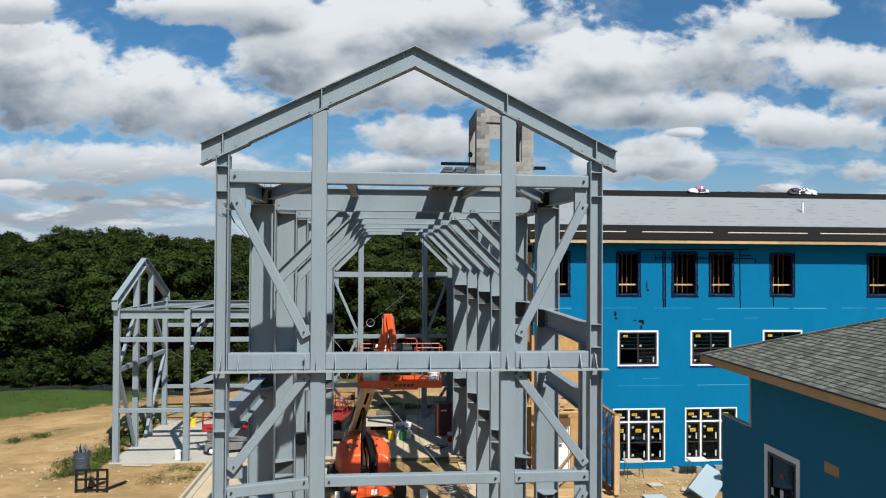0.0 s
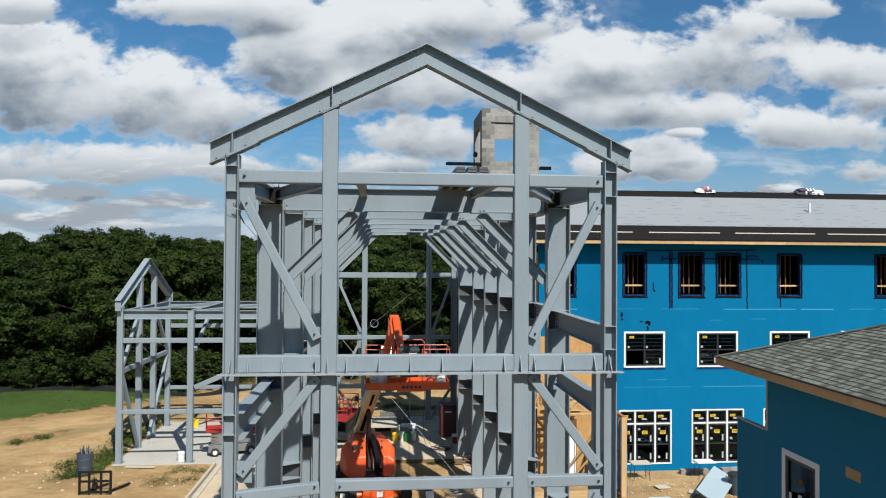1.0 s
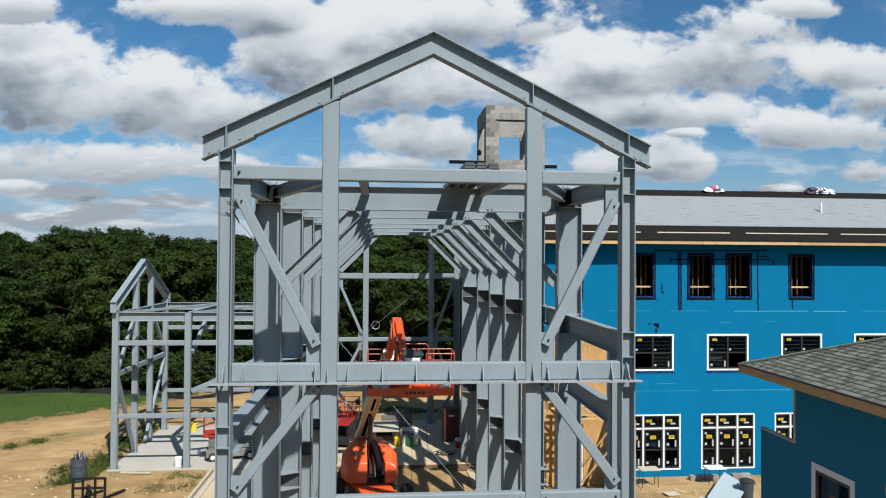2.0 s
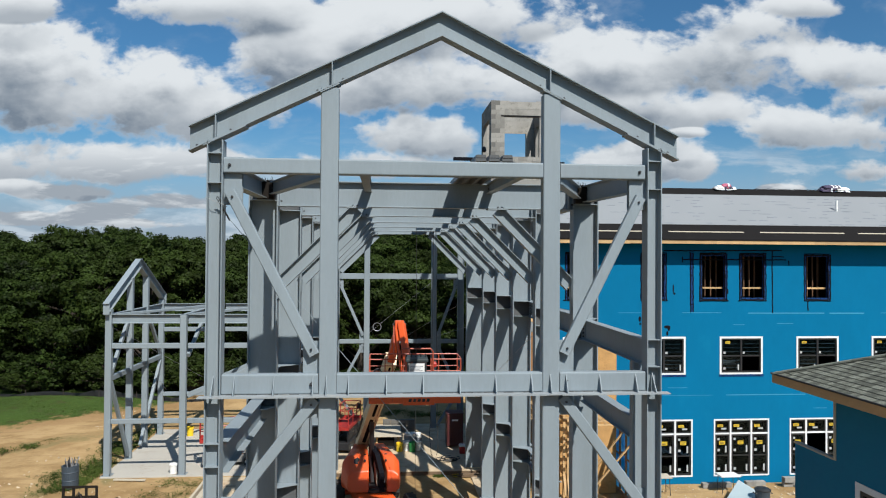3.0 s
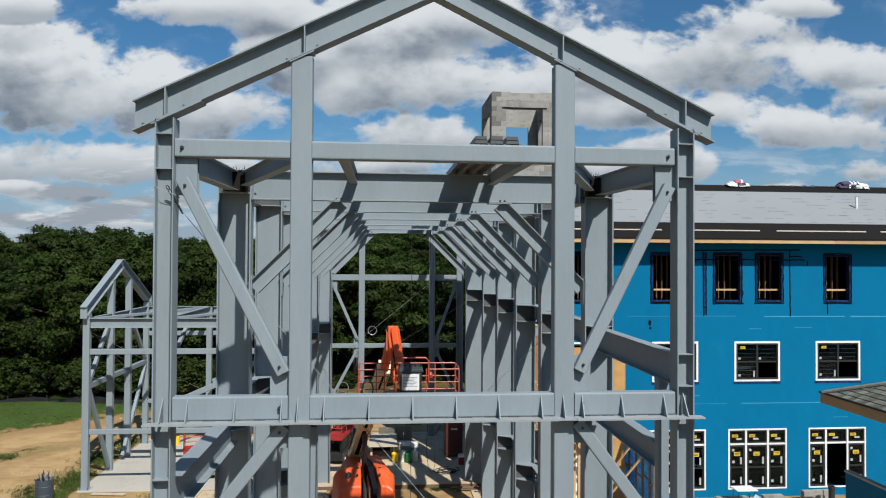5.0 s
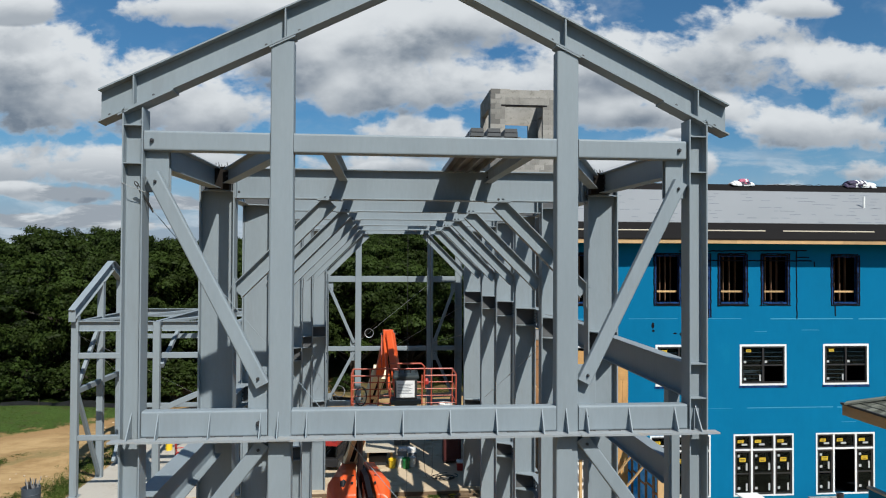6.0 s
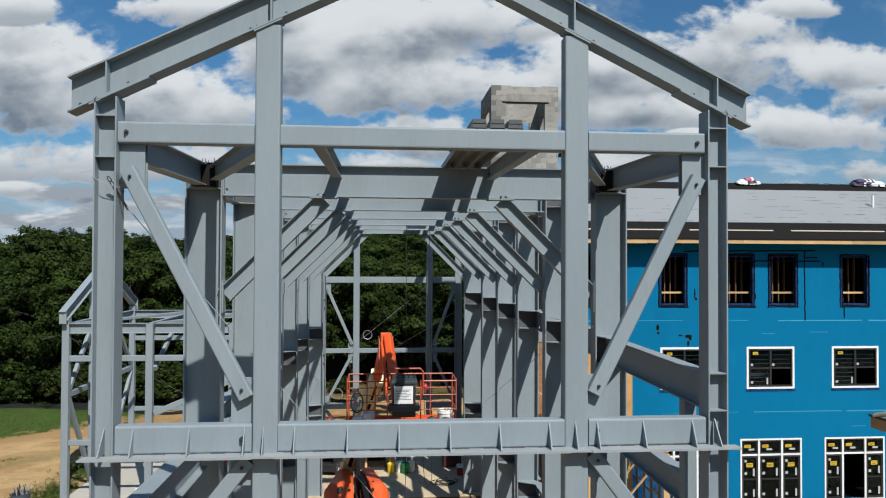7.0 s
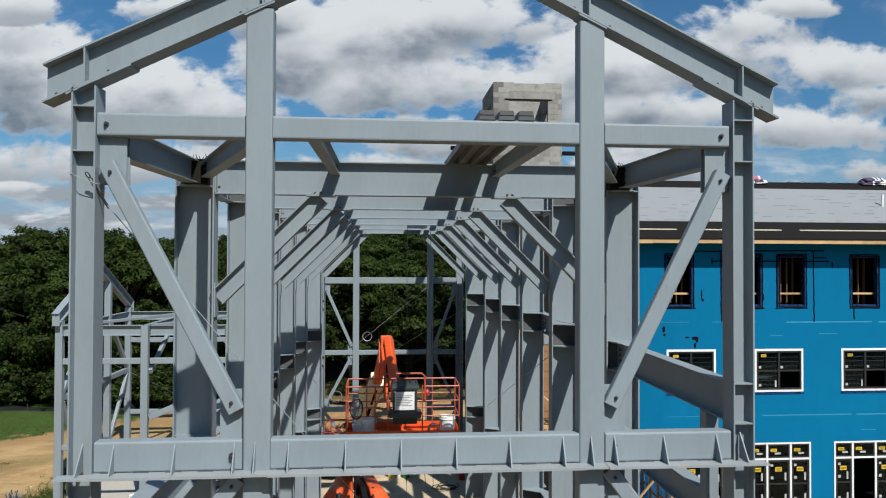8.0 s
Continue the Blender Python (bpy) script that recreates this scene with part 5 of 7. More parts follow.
# ---- the block tower ----
def block_tower():
    X0, X1, Y0, Y1, TOP = 4.36, 7.05, 31.8, 34.75, 16.06
    g = thing("block_tower", "unfinished tower of grey concrete blocks with square openings", "tower", ((X0 + X1) / 2, Y0, 0))
    ox, oz = (4.96, 6.50), (13.62, 15.40)
    core = holed_wall(X0 + 0.01, X1 - 0.01, -0.2, TOP - 0.005, Y0 + 0.012, 0.18, [(*ox, *oz)])
    front = part("front_wall", core, MORTAR, g)
    part("back_wall", holed_wall(X0 + 0.01, X1 - 0.01, -0.2, TOP - 0.005, Y1 - 0.19, 0.18, [(4.9, 6.48, oz[0], oz[1] - 0.2)]), BLOCK, g)
    for x, hole in ((X0 + 0.012, True), (X1 - 0.192, True)):
        bm = holed_wall(Y0 + 0.2, Y1 - 0.2, -0.2, TOP - 0.005, 0.0, 0.18, [(Y0 + 0.55, Y1 - 0.55, oz[0], oz[1])] if hole else [])
        for v in bm.verts:
            v.co = Vector((x + v.co.y, v.co.x, v.co.z))
        bmesh.ops.recalc_face_normals(bm, faces=bm.faces[:])
        side = part("side_wall", bm, MORTAR if x < 5 else BLOCK, g)
        if x < 5:
            left = side
    # black colour here draws the shadow line at the head of the opening
    part("lintel", boxed(ox[0] - 0.16, ox[1] + 0.16, Y0 - 0.012, Y0 + 0.19, oz[1] + 0.004, oz[1] + 0.050), MASTIC, g, "lintel coloured black for the shadow line over the opening")
    part("lintel", boxed(4.86, 6.55, Y1 - 0.2, Y1 - 0.19, oz[1] - 0.24, oz[1] - 0.2), RUST, g)
    # dark steel ledgers on both flanks
    part("ledger", boxed(2.72, X0 - 0.02, Y0 - 0.1, Y0 + 0.1, 13.44, 13.57, 0.01), MASTIC, g, "dark steel ledger")
    part("ledger", boxed(X1 + 0.02, 7.60, Y0 - 0.1, Y0 + 0.1, 13.30, 13.44, 0.01), MASTIC, g, "dark steel ledger")
    part("lamp_box", lathe([(0.07, 0), (0.11, 0.1), (0.1, 0.2), (0.04, 0.26)], 10, (X0 - 0.13, Y0 + 1.2, 14.0)), BLACK, g)
    # courses above the roof line
    part("bond_beam", boxed(X0 + 0.60, X1 - 0.40, Y0 + 0.004, Y0 + 0.02, oz[1] + 0.055, oz[1] + 0.33, 0.004), BLOCK, front, "smooth grouted bond beam")
    part("bond_beam", boxed(X0 + 0.60, X1 - 0.40, Y0 + 0.002, Y0 + 0.02, oz[1] + 0.334, TOP - 0.008, 0.004), BLOCK, front, "smooth grouted bond beam")
    rng = random.Random(9)
    z, row, count = 12.64, 0, 0
    sizes = {}

    def block(w, m, parent):
        key = round(w, 2)
        if key not in sizes:
            bm = boxed(0.003, w - 0.003, -0.006, 0.01, 0.003, 0.200, 0.002)
            sizes[key] = mesh_of("block", bm, BLOCK), 0
        ob = part("block", sizes[key][0], BLOCK, parent, m=m)

    dark = mesh_of("block", boxed(0.003, 0.397, -0.006, 0.01, 0.003, 0.200, 0.002), BLOCK_DARK)
    dark_half = mesh_of("block", boxed(0.003, 0.197, -0.006, 0.01, 0.003, 0.200, 0.002), BLOCK_DARK)
    while z < TOP - 0.1:
        x = X0
        first = True
        while x < X1 - 0.02:
            w = 0.2 if (first and row % 2) else 0.4
            w = min(w, X1 - x)
            inside = z + 0.1 > oz[0] and z + 0.1 < oz[1]
            if inside and x < ox[1] and x + w > ox[0]:
                if x < ox[0] - 0.05:
                    w = ox[0] - x
                else:
                    x = ox[1]
                    continue
            if z > oz[1] + 0.05 and X0 + 0.55 < x and x + w < X1 - 0.35:
                x += w
                continue
            if first and rng.random() < 0.55:
                part("block", dark if w > 0.3 else dark_half, BLOCK_DARK, front, m=Matrix.Translation((x, Y0 + 0.012, z)))
            else:
                block(w, Matrix.Translation((x, Y0 + 0.012, z)), front)
            x += w
            first = False
        y, first = Y0 + 0.2, True
        while y < Y1 - 0.05:
            w = min(0.2 if (first and not row % 2) else 0.4, Y1 - y)
            if z + 0.1 > oz[0] and z + 0.1 < oz[1] and y < Y1 - 0.55 and y + w > Y0 + 0.55:
                if y < Y0 + 0.5:
                    w = Y0 + 0.55 - y
                else:
                    y = Y1 - 0.55
                    continue
            if w > 0.06:
                block(w, Matrix.Translation((X0 + 0.012, y + w, z)) @ pose(0, 0, 0, 0, 0, -90), left)
            y += w
            first = False
        z += 0.203
        row += 1


block_tower()

# ---- machines ----


def hull(points_front, points_back):
    """A closed body between two outlines of equal count."""
    bm = bmesh.new()
    a = [bm.verts.new(p) for p in points_front]
    b = [bm.verts.new(p) for p in points_back]
    k = len(a)
    for i in range(k):
        bm.faces.new((a[i], a[(i + 1) % k], b[(i + 1) % k], b[i]))
    bm.faces.new(a[::-1])
    bm.faces.new(b)
    bmesh.ops.recalc_face_normals(bm, faces=bm.faces[:])
    return bm


def bevelled(bm, width=0.02, segments=2):
    bmesh.ops.bevel(bm, geom=bm.edges[:], offset=width, segments=segments, affect="EDGES", profile=0.6)
    return bm


def tyre(x, y, z, r, w):
    """A lugged tyre lying across x."""
    bm = lathe([(r * 0.55, -w / 2), (r * 0.93, -w / 2), (r, -w * 0.36), (r, w * 0.36), (r * 0.93, w / 2), (r * 0.55, w / 2)], 24)
    for k in range(18):
        a = 2 * math.pi * k / 18
        m = Matrix.Rotation(a, 4, "Z") @ Matrix.Translation((r, 0, 0))
        keep = len(bm.verts)
        box(bm, -0.02, 0.025, -0.03, 0.03, -w * 0.46, w * (0.1 if k % 2 else 0.46))
        bm.verts.ensure_lookup_table()
        for v in bm.verts[keep:]:
            v.co = m @ v.co
    m = Matrix.Translation((x, y, z)) @ Matrix.Rotation(radians(90), 4, "Y")
    for v in bm.verts:
        v.co = m @ v.co
    return bm


def rim(x, y, z, r, w):
    bm = lathe([(r * 0.3, -w / 2), (r * 0.5, -w / 2 - 0.01), (r * 0.56, -w * 0.4), (r * 0.56, w * 0.4), (r * 0.5, w / 2 + 0.01), (r * 0.3, w / 2)], 20)
    m = Matrix.Translation((x, y, z)) @ Matrix.Rotation(radians(90), 4, "Y")
    for v in bm.verts:
        v.co = m @ v.co
    return bm


def boom_lift():
    cx, cy = -0.60, 28.6
    g = thing("boom_lift", "orange and cream telescopic boom lift parked inside the nave", "boom lift", (cx, cy, 0))
    turn = Matrix.Translation((-0.55, 27.4, 0)) @ Matrix.Rotation(radians(15.3), 4, "Z")
    ch = part("chassis", bevelled(hull([(-0.62, -1.35, 0.35), (0.62, -1.35, 0.35), (0.62, -1.35, 0.66), (-0.62, -1.35, 0.66)],
                                       [(-0.62, 1.35, 0.35), (0.62, 1.35, 0.35), (0.62, 1.35, 0.72), (-0.62, 1.35, 0.72)]), 0.03), ORANGE, g, m=turn)
    part("bumper", bevelled(hull([(-0.70, -1.42, 0.30), (0.70, -1.42, 0.30), (0.62, -1.42, 0.60), (-0.62, -1.42, 0.60)], [(-0.70, -1.36, 0.30), (0.70, -1.36, 0.30), (0.62, -1.36, 0.60), (-0.62, -1.36, 0.60)]), 0.012), ORANGE, ch, m=turn)
    part("label", boxed(-0.12, 0.12, -1.428, -1.421, 0.36, 0.56), PAPER, ch, m=turn)
    for sx in (-1, 1):
        for sy in (-1, 1):
            x, y = sx * 1.05, sy * 1.12
            part("axle", rod(bmesh.new(), (sx * 0.5, y, 0.42), (x, y, 0.42), 0.10, 10), ORANGE, ch, m=turn)
            w = part("wheel", tyre(x, y, 0.43, 0.44, 0.32), RUBBER, g, "lugged black tyre", m=turn)
            part("rim", rim(x, y, 0.43, 0.44, 0.30), CREAM, w, m=turn)
    part("turntable", lathe([(0.7, 0.66), (0.75, 0.70), (0.75, 0.80), (0.6, 0.82)], 28, (-0.6, 28.0, 0)), BLACK, g)
    near, far = cy - 1.35, cy + 1.3
    # the engine hoods part towards the near end; each is drawn down to a faceted nose
    for sx, xin, xon, xim, xom, xif, xof in ((-1, -0.72, -1.46, -0.76, -1.75, -0.84, -1.52), (1, -0.06, 0.36, -0.24, 0.42, -0.56, 0.02)):
        fr = [(xin, near, 0.72), (xon - sx * 0.10, near, 0.72), (xon + sx * 0.04, near + 0.05, 0.86), (xon, near + 0.1, 1.30), (xon - sx * 0.20, near + 0.16, 1.45), (xin, near + 0.16, 1.45)]
        md = [(xim, near + 0.75, 0.72), (xom, near + 0.75, 0.72), (xom + sx * 0.02, near + 0.75, 0.95), (xom - sx * 0.03, near + 0.75, 1.62), (xom - sx * 0.22, near + 0.75, 1.86), (xim, near + 0.75, 1.88)]
        bk = [(xif, far, 0.72), (xof, far, 0.72), (xof, far, 0.95), (xof - sx * 0.06, far, 1.55), (xof - sx * 0.2, far, 1.80), (xif, far, 1.82)]
        bm = bmesh.new()
        rings = [[bm.verts.new(p) for p in q] for q in (fr, md, bk)]
        for a, b in zip(rings, rings[1:]):
            for i in range(6):
                bm.faces.new((a[i], a[(i + 1) % 6], b[(i + 1) % 6], b[i]))
        bm.faces.new(rings[0][::-1])
        bm.faces.new(rings[2])
        bmesh.ops.recalc_face_normals(bm, faces=bm.faces[:])
        hood = part("hood", bevelled(bm, 0.06, 3), ORANGE, g, "faceted orange engine hood", smooth=False)
        if sx < 0:
            part("vent", bevelled(plate([(-1.28, near + 0.42, 1.60), (-1.16, near + 0.42, 1.68), (-1.06, near + 0.48, 1.56), (-1.12, near + 0.38, 1.46), (-1.26, near + 0.38, 1.48)], 0.22, (0, 0.35, 0.5)), 0.01), BLACK, hood, "black air vent")
        for k in range(2):
            part("latch", boxed(xim + sx * 0.12 - 0.04, xim + sx * 0.12 + 0.04, near + 0.42 + 0.36 * k, near + 0.49 + 0.36 * k, 1.72 + 0.12 * k, 1.78 + 0.12 * k, 0.008), BLACK, hood)
    part("well", hull([(-0.72, near + 0.1, 0.80), (-0.08, near + 0.1, 0.80), (-0.08, near + 0.1, 0.86), (-0.72, near + 0.1, 0.86)], [(-0.84, far - 0.1, 0.80), (-0.56, far - 0.1, 0.80), (-0.56, far - 0.1, 0.95), (-0.84, far - 0.1, 0.95)]), BLACK, g)
    part("inner_panel", plate([(-0.17, near + 0.06, 0.76), (-0.17, near + 0.08, 1.40), (-0.35, near + 0.72, 1.93), (-0.62, far - 0.5, 1.92), (-0.62, far - 0.5, 0.8)], 0.17, (-1, -0.2, 0)), MASTIC, g, "black curved guard beside the hood")
    part("side_plate", plate([(-0.40, near + 0.25, 0.88), (-0.40, near + 0.35, 1.30), (-0.62, cy + 0.5, 1.95), (-0.62, cy + 0.5, 1.2)], 0.05, (-1, -0.15, 0)), RUST, g, "worn khaki boom cradle plate")
    part("boom_hose", rods([(-0.22, cy - 1.0, 0.92), (-0.26, cy - 0.7, 1.25), (-0.40, cy - 0.1, 1.55), (-0.60, cy + 0.8, 1.75)], 0.12, 8), BLACK, g)
    part("boom_hose", rods([(-0.60, cy - 0.9, 0.92), (-0.62, cy - 0.4, 1.3), (-0.70, cy + 0.3, 1.7)], 0.07, 8), BLACK, g)
    # the boom rises towards the near end
    b0, b1, b2 = Vector((cx - 0.48, cy + 1.6, 1.75)), Vector((0.02, 25.3, 5.82)), Vector((0.24, 23.75, 7.10))
    w = (b1 - b0).normalized()
    part("boom_base", bevelled(tube(b0, b0.lerp(b1, 0.62), (0, 1, 1), 0.56, 0.48, 0.04), 0.004), CREAM, g, "cream painted boom section")
    part("boom_middle", tube(b0.lerp(b1, 0.45), b1, (0, 1, 1), 0.46, 0.38, 0.03), CREAM, g)
    under_side = Vector((0, 1, 1)) - w * Vector((0, 1, 1)).dot(w)
    under_side.normalize()
    for a, b, off, wide in ((0.10, 0.40, 0.285, 0.14), (0.44, 0.58, 0.285, 0.10), (0.64, 0.80, 0.235, 0.09), (0.84, 0.97, 0.235, 0.07)):
        part("slot", tube(b0.lerp(b1, a) - under_side * off, b0.lerp(b1, b) - under_side * off, (0, 1, 1), 0.012, wide, 0.004), MASTIC, g)
        part("cover_strip", tube(b0.lerp(b1, a) - under_side * off + Vector((0.15, 0, 0)), b0.lerp(b1, b) - under_side * off + Vector((0.15, 0, 0)), (0, 1, 1), 0.014, 0.03, 0.004), RUST, g)
    fly = part("boom_fly", tube(b1 - (b2 - b1) * 0.12, b2, (0, 1, 1), 0.30, 0.24, 0.03), ORANGE, g, "orange boom section")
    part("boom_head", bevelled(hull([(b2.x - 0.13, b2.y - 0.18, b2.z - 0.12), (b2.x + 0.15, b2.y - 0.18, b2.z - 0.12), (b2.x + 0.15, b2.y - 0.16, b2.z + 0.15), (b2.x - 0.13, b2.y - 0.16, b2.z + 0.15)],
                                    [(b2.x - 0.15, b2.y + 0.25, b2.z - 0.25), (b2.x + 0.15, b2.y + 0.25, b2.z - 0.25), (b2.x + 0.15, b2.y + 0.2, b2.z + 0.12), (b2.x - 0.15, b2.y + 0.2, b2.z + 0.12)]), 0.02), ORANGE, fly)
    part("jib", tube(b2 + Vector((0.07, -0.1, 0.05)), (0.54, 21.95, 5.62), (0, 1, 0.6), 0.24, 0.19, 0.03), ORANGE, g, "orange jib down to the platform")
    part("hose", rods([b2 + Vector((0.15, 0.05, 0.1)), b2 + Vector((0.22, -0.3, -0.4)), (0.62, 22.6, 6.0), (0.62, 22.1, 5.5)], 0.03, 6), BLACK, g)
    part("jib_cylinder", rod(bmesh.new(), b2 + Vector((-0.10, -0.12, -0.10)), (0.30, 22.05, 5.72), 0.042, 10), ORANGE, g, "slim orange jib lift cylinder")
    part("jib_plate", plate([b2 + Vector((-0.15, -0.05, 0.0)), b2 + Vector((-0.15, -0.75, -0.75)), b2 + Vector((-0.15, -0.55, -0.95)), b2 + Vector((-0.15, 0.15, -0.25))], 0.03, (-1, 0, 0)), RAIL, g)
    part("jib_pin", rod(bmesh.new(), b2 + Vector((-0.20, 0.0, 0.0)), b2 + Vector((0.22, 0.0, 0.0)), 0.05, 12), BLACK, g)
    part("cylinder", rod(bmesh.new(), (cx - 0.05, cy + 0.3, 1.2), b0.lerp(b1, 0.4) - Vector((0, 0, 0.25)), 0.09, 12), BLACK, g)
    part("hose", rods([b0.lerp(b1, 0.1) + Vector((0.25, 0, 0.1)), b0.lerp(b1, 0.4) + Vector((0.25, 0, 0.12)), b0.lerp(b1, 0.62) + Vector((0.2, 0, 0.1))], 0.03, 6), BLACK, g)
    part("hose", rods([b0.lerp(b1, 0.05) + Vector((-0.26, 0, 0.1)), b0.lerp(b1, 0.16) + Vector((-0.27, 0, 0.0)), b0.lerp(b1, 0.3) + Vector((-0.26, 0, 0.1))], 0.05, 6), BLACK, g)
    # the platform
    x0, x1, y0, y1, zf, zt = -0.62, 1.82, 20.55, 21.45, 5.36, 6.50
    pl = part("platform", boxed(x0, x1, y0, y1, zf - 0.06, zf, 0.01), ORANGE, g, "orange work platform with tube rails")
    for a, b, c, d in ((x0, x1, y0 - 0.012, y0), (x0, x1, y1, y1 + 0.012), (x0 - 0.012, x0, y0, y1), (x1, x1 + 0.012, y0, y1)):
        part("toe_board", boxed(a, b, c, d, zf - 0.04, zf + 0.16), ORANGE, pl)
    part("maker_plate", boxed(0.28, 1.12, y0 - 0.025, y0 - 0.014, zf - 0.10, zf + 0.17, 0.003), ORANGE, pl, "orange name board with plain dark bars")
    for k in range(5):
        part("mark", plate([(0.42 + k * 0.12, y0 - 0.027, zf - 0.01), (0.50 + k * 0.12, y0 - 0.027, zf - 0.01), (0.52 + k * 0.12, y0 - 0.027, zf + 0.07), (0.44 + k * 0.12, y0 - 0.027, zf + 0.07)], 0.002, (0, 1, 0)), BLACK, pl)
    r = 0.018
    loop = [(x0, y0), (x1, y0), (x1, y1), (x0, y1)]
    for z in (zt, zt - 0.33, zt - 0.66):
        for (ax, ay), (bx, by) in zip(loop, loop[1:] + loop[:1]):
            if z == zt and ay == y0 and by == y0:
                part("rail", rods([(ax, ay, z - 0.02), (0.28, y0, z - 0.02)], r), RAIL, pl)
                part("rail", rods([(1.02, y0, z - 0.02), (bx, by, z - 0.02)], r), RAIL, pl)
                continue
            part("rail", rods([(ax, ay, z), (bx, by, z)], r if z == zt else 0.013), RAIL, pl)
    for x, y in [(x0, y0), (x1, y0), (x1, y1), (x0, y1), (0.28, y0), (1.02, y0), (-0.2, y1), (1.3, y1), (0.0, y0 + 0.001)]:
        part("post", rods([(x, y, zf), (x, y, zt)], 0.016), RAIL, pl)
    part("control_guard", rods([(0.20, y0 - 0.05, zt - 0.32), (0.20, y0 - 0.05, zt + 0.20), (0.26, y0 - 0.05, zt + 0.27), (1.0, y0 - 0.05, zt + 0.27), (1.07, y0 - 0.05, zt + 0.20), (1.07, y0 - 0.05, zt - 0.32)], 0.02, 8), RAIL, pl)
    box_ = part("control_box", bevelled(hull([(0.34, y0 - 0.12, zt - 0.08), (0.94, y0 - 0.12, zt - 0.08), (0.94, y0 - 0.12, zt + 0.00), (0.34, y0 - 0.12, zt + 0.00)],
                                             [(0.34, y0 + 0.28, zt - 0.08), (0.94, y0 + 0.28, zt - 0.08), (0.92, y0 + 0.24, zt + 0.07), (0.36, y0 + 0.24, zt + 0.07)]), 0.02), CONSOLE, pl, "grey control console")
    part("manual_box", boxed(0.38, 0.90, y0 - 0.14, y0 - 0.03, zt - 0.80, zt - 0.09, 0.015), BLACK, pl)
    part("tray", bevelled(hull([(0.30, y0 - 0.20, zt - 0.66), (0.98, y0 - 0.20, zt - 0.66), (1.0, y0 - 0.20, zt - 0.56), (0.28, y0 - 0.20, zt - 0.56)], [(0.32, y0 + 0.02, zt - 0.66), (0.96, y0 + 0.02, zt - 0.66), (0.98, y0 + 0.02, zt - 0.50), (0.30, y0 + 0.02, zt - 0.50)]), 0.015), CONSOLE, pl, "dark tool tray")
    part("notice", boxed(0.42, 0.84, y0 - 0.146, y0 - 0.141, zt - 0.50, zt - 0.11), PAPER, pl, "white notice with grey lines of print")
    for k in range(7):
        part("print_line", boxed(0.45, 0.79 - 0.04 * (k % 3), y0 - 0.149, y0 - 0.147, zt - 0.20 - 0.035 * k, zt - 0.187 - 0.035 * k), UNDERLAY_MARK, pl)
    for k in range(5):
        part("lever", rod(bmesh.new(), (0.36 + 0.13 * k, y0 + 0.08, zt + 0.02), (0.36 + 0.13 * k, y0 + 0.06, zt + 0.12), 0.016, 6), BLACK, box_)
    part("beacon", lathe([(0.05, 0), (0.06, 0.08), (0.03, 0.14)], 10, (1.12, y0 - 0.02, zt - 0.22)), RED, pl)
    part("cord_loop", rods([(-0.4 + 0.13 * math.cos(a), y0 - 0.04, zt - 0.48 + 0.22 * math.sin(a)) for a in [2 * math.pi * k / 18 for k in range(19)]], 0.018, 6), BLACK, pl)


boom_lift()


def bucket(name, x, y, z, r, h, mat, label, group="buckets"):
    g = thing(name, label, "bucket", (x, y, z), group)
    body = part("body", lathe([(r * 0.86, 0), (r * 0.98, h * 0.9), (r, h * 0.9), (r, h), (r * 0.93, h), (r * 0.8, 0.03)], 20, (x, y, z)), mat, g, smooth=False)
    part("rim", lathe([(r * 1.0, h * 0.82), (r * 1.05, h * 0.83), (r * 1.05, h * 0.87), (r, h * 0.88)], 20, (x, y, z)), mat, body)
    part("handle", rods([(x + r * 1.03 * math.cos(a), y - r * 0.55 * abs(math.sin(a)) - 0.01, z + h * 0.84 - 0.12 * abs(math.sin(a))) for a in [math.pi * k / 10 for k in range(11)]], 0.006, 5), CABLE, g)
    return g


bucket("bucket", -0.14, 20.85, 5.362, 0.16, 0.36, WHITE, "white plastic bucket on the lift platform")
bucket("bucket", 1.60, 20.9, 5.362, 0.17, 0.40, WHITE, "white plastic bucket on the lift platform")
bucket("bucket", -0.36, 20.95, 5.362, 0.15, 0.24, WHITE, "short white plastic bucket on the lift platform")
bucket("bucket", 0.56, 34.8, SLAB, 0.16, 0.40, YELLOW, "yellow plastic bucket on the slab")
bucket("bucket", 0.92, 34.95, SLAB, 0.17, 0.42, WHITE, "white plastic bucket on the slab")
bucket("bucket", 1.16, 34.7, SLAB, 0.17, 0.44, GREEN, "green plastic bucket on the slab")
bucket("bucket", 1.44, 34.95, SLAB, 0.16, 0.40, WHITE, "white plastic bucket on the slab")
bucket("bucket", -9.1, 32.55, -0.02, 0.16, 0.40, WHITE, "white plastic bucket on the wing slab", "buckets on the wing slab")
bucket("bucket", -10.1, 38.9, -0.02, 0.18, 0.45, YELLOW, "yellow plastic bucket on the wing slab", "buckets on the wing slab")


def strap_roll(x, y, z):
    g = thing("rope_coil", "green and white coil of rope on the lift platform", "rope", (x, y, z))
    for k in range(5):
        r = 0.10 + 0.012 * (k % 3)
        part("turn", rods([(x + r * math.cos(a), y - 0.02 * k, z + 0.15 + r * math.sin(a)) for a in [2 * math.pi * i / 16 for i in range(17)]], 0.016, 6), (GREEN, PAPER, BLACK)[k % 3], g)


strap_roll(1.28, 20.75, 5.362)


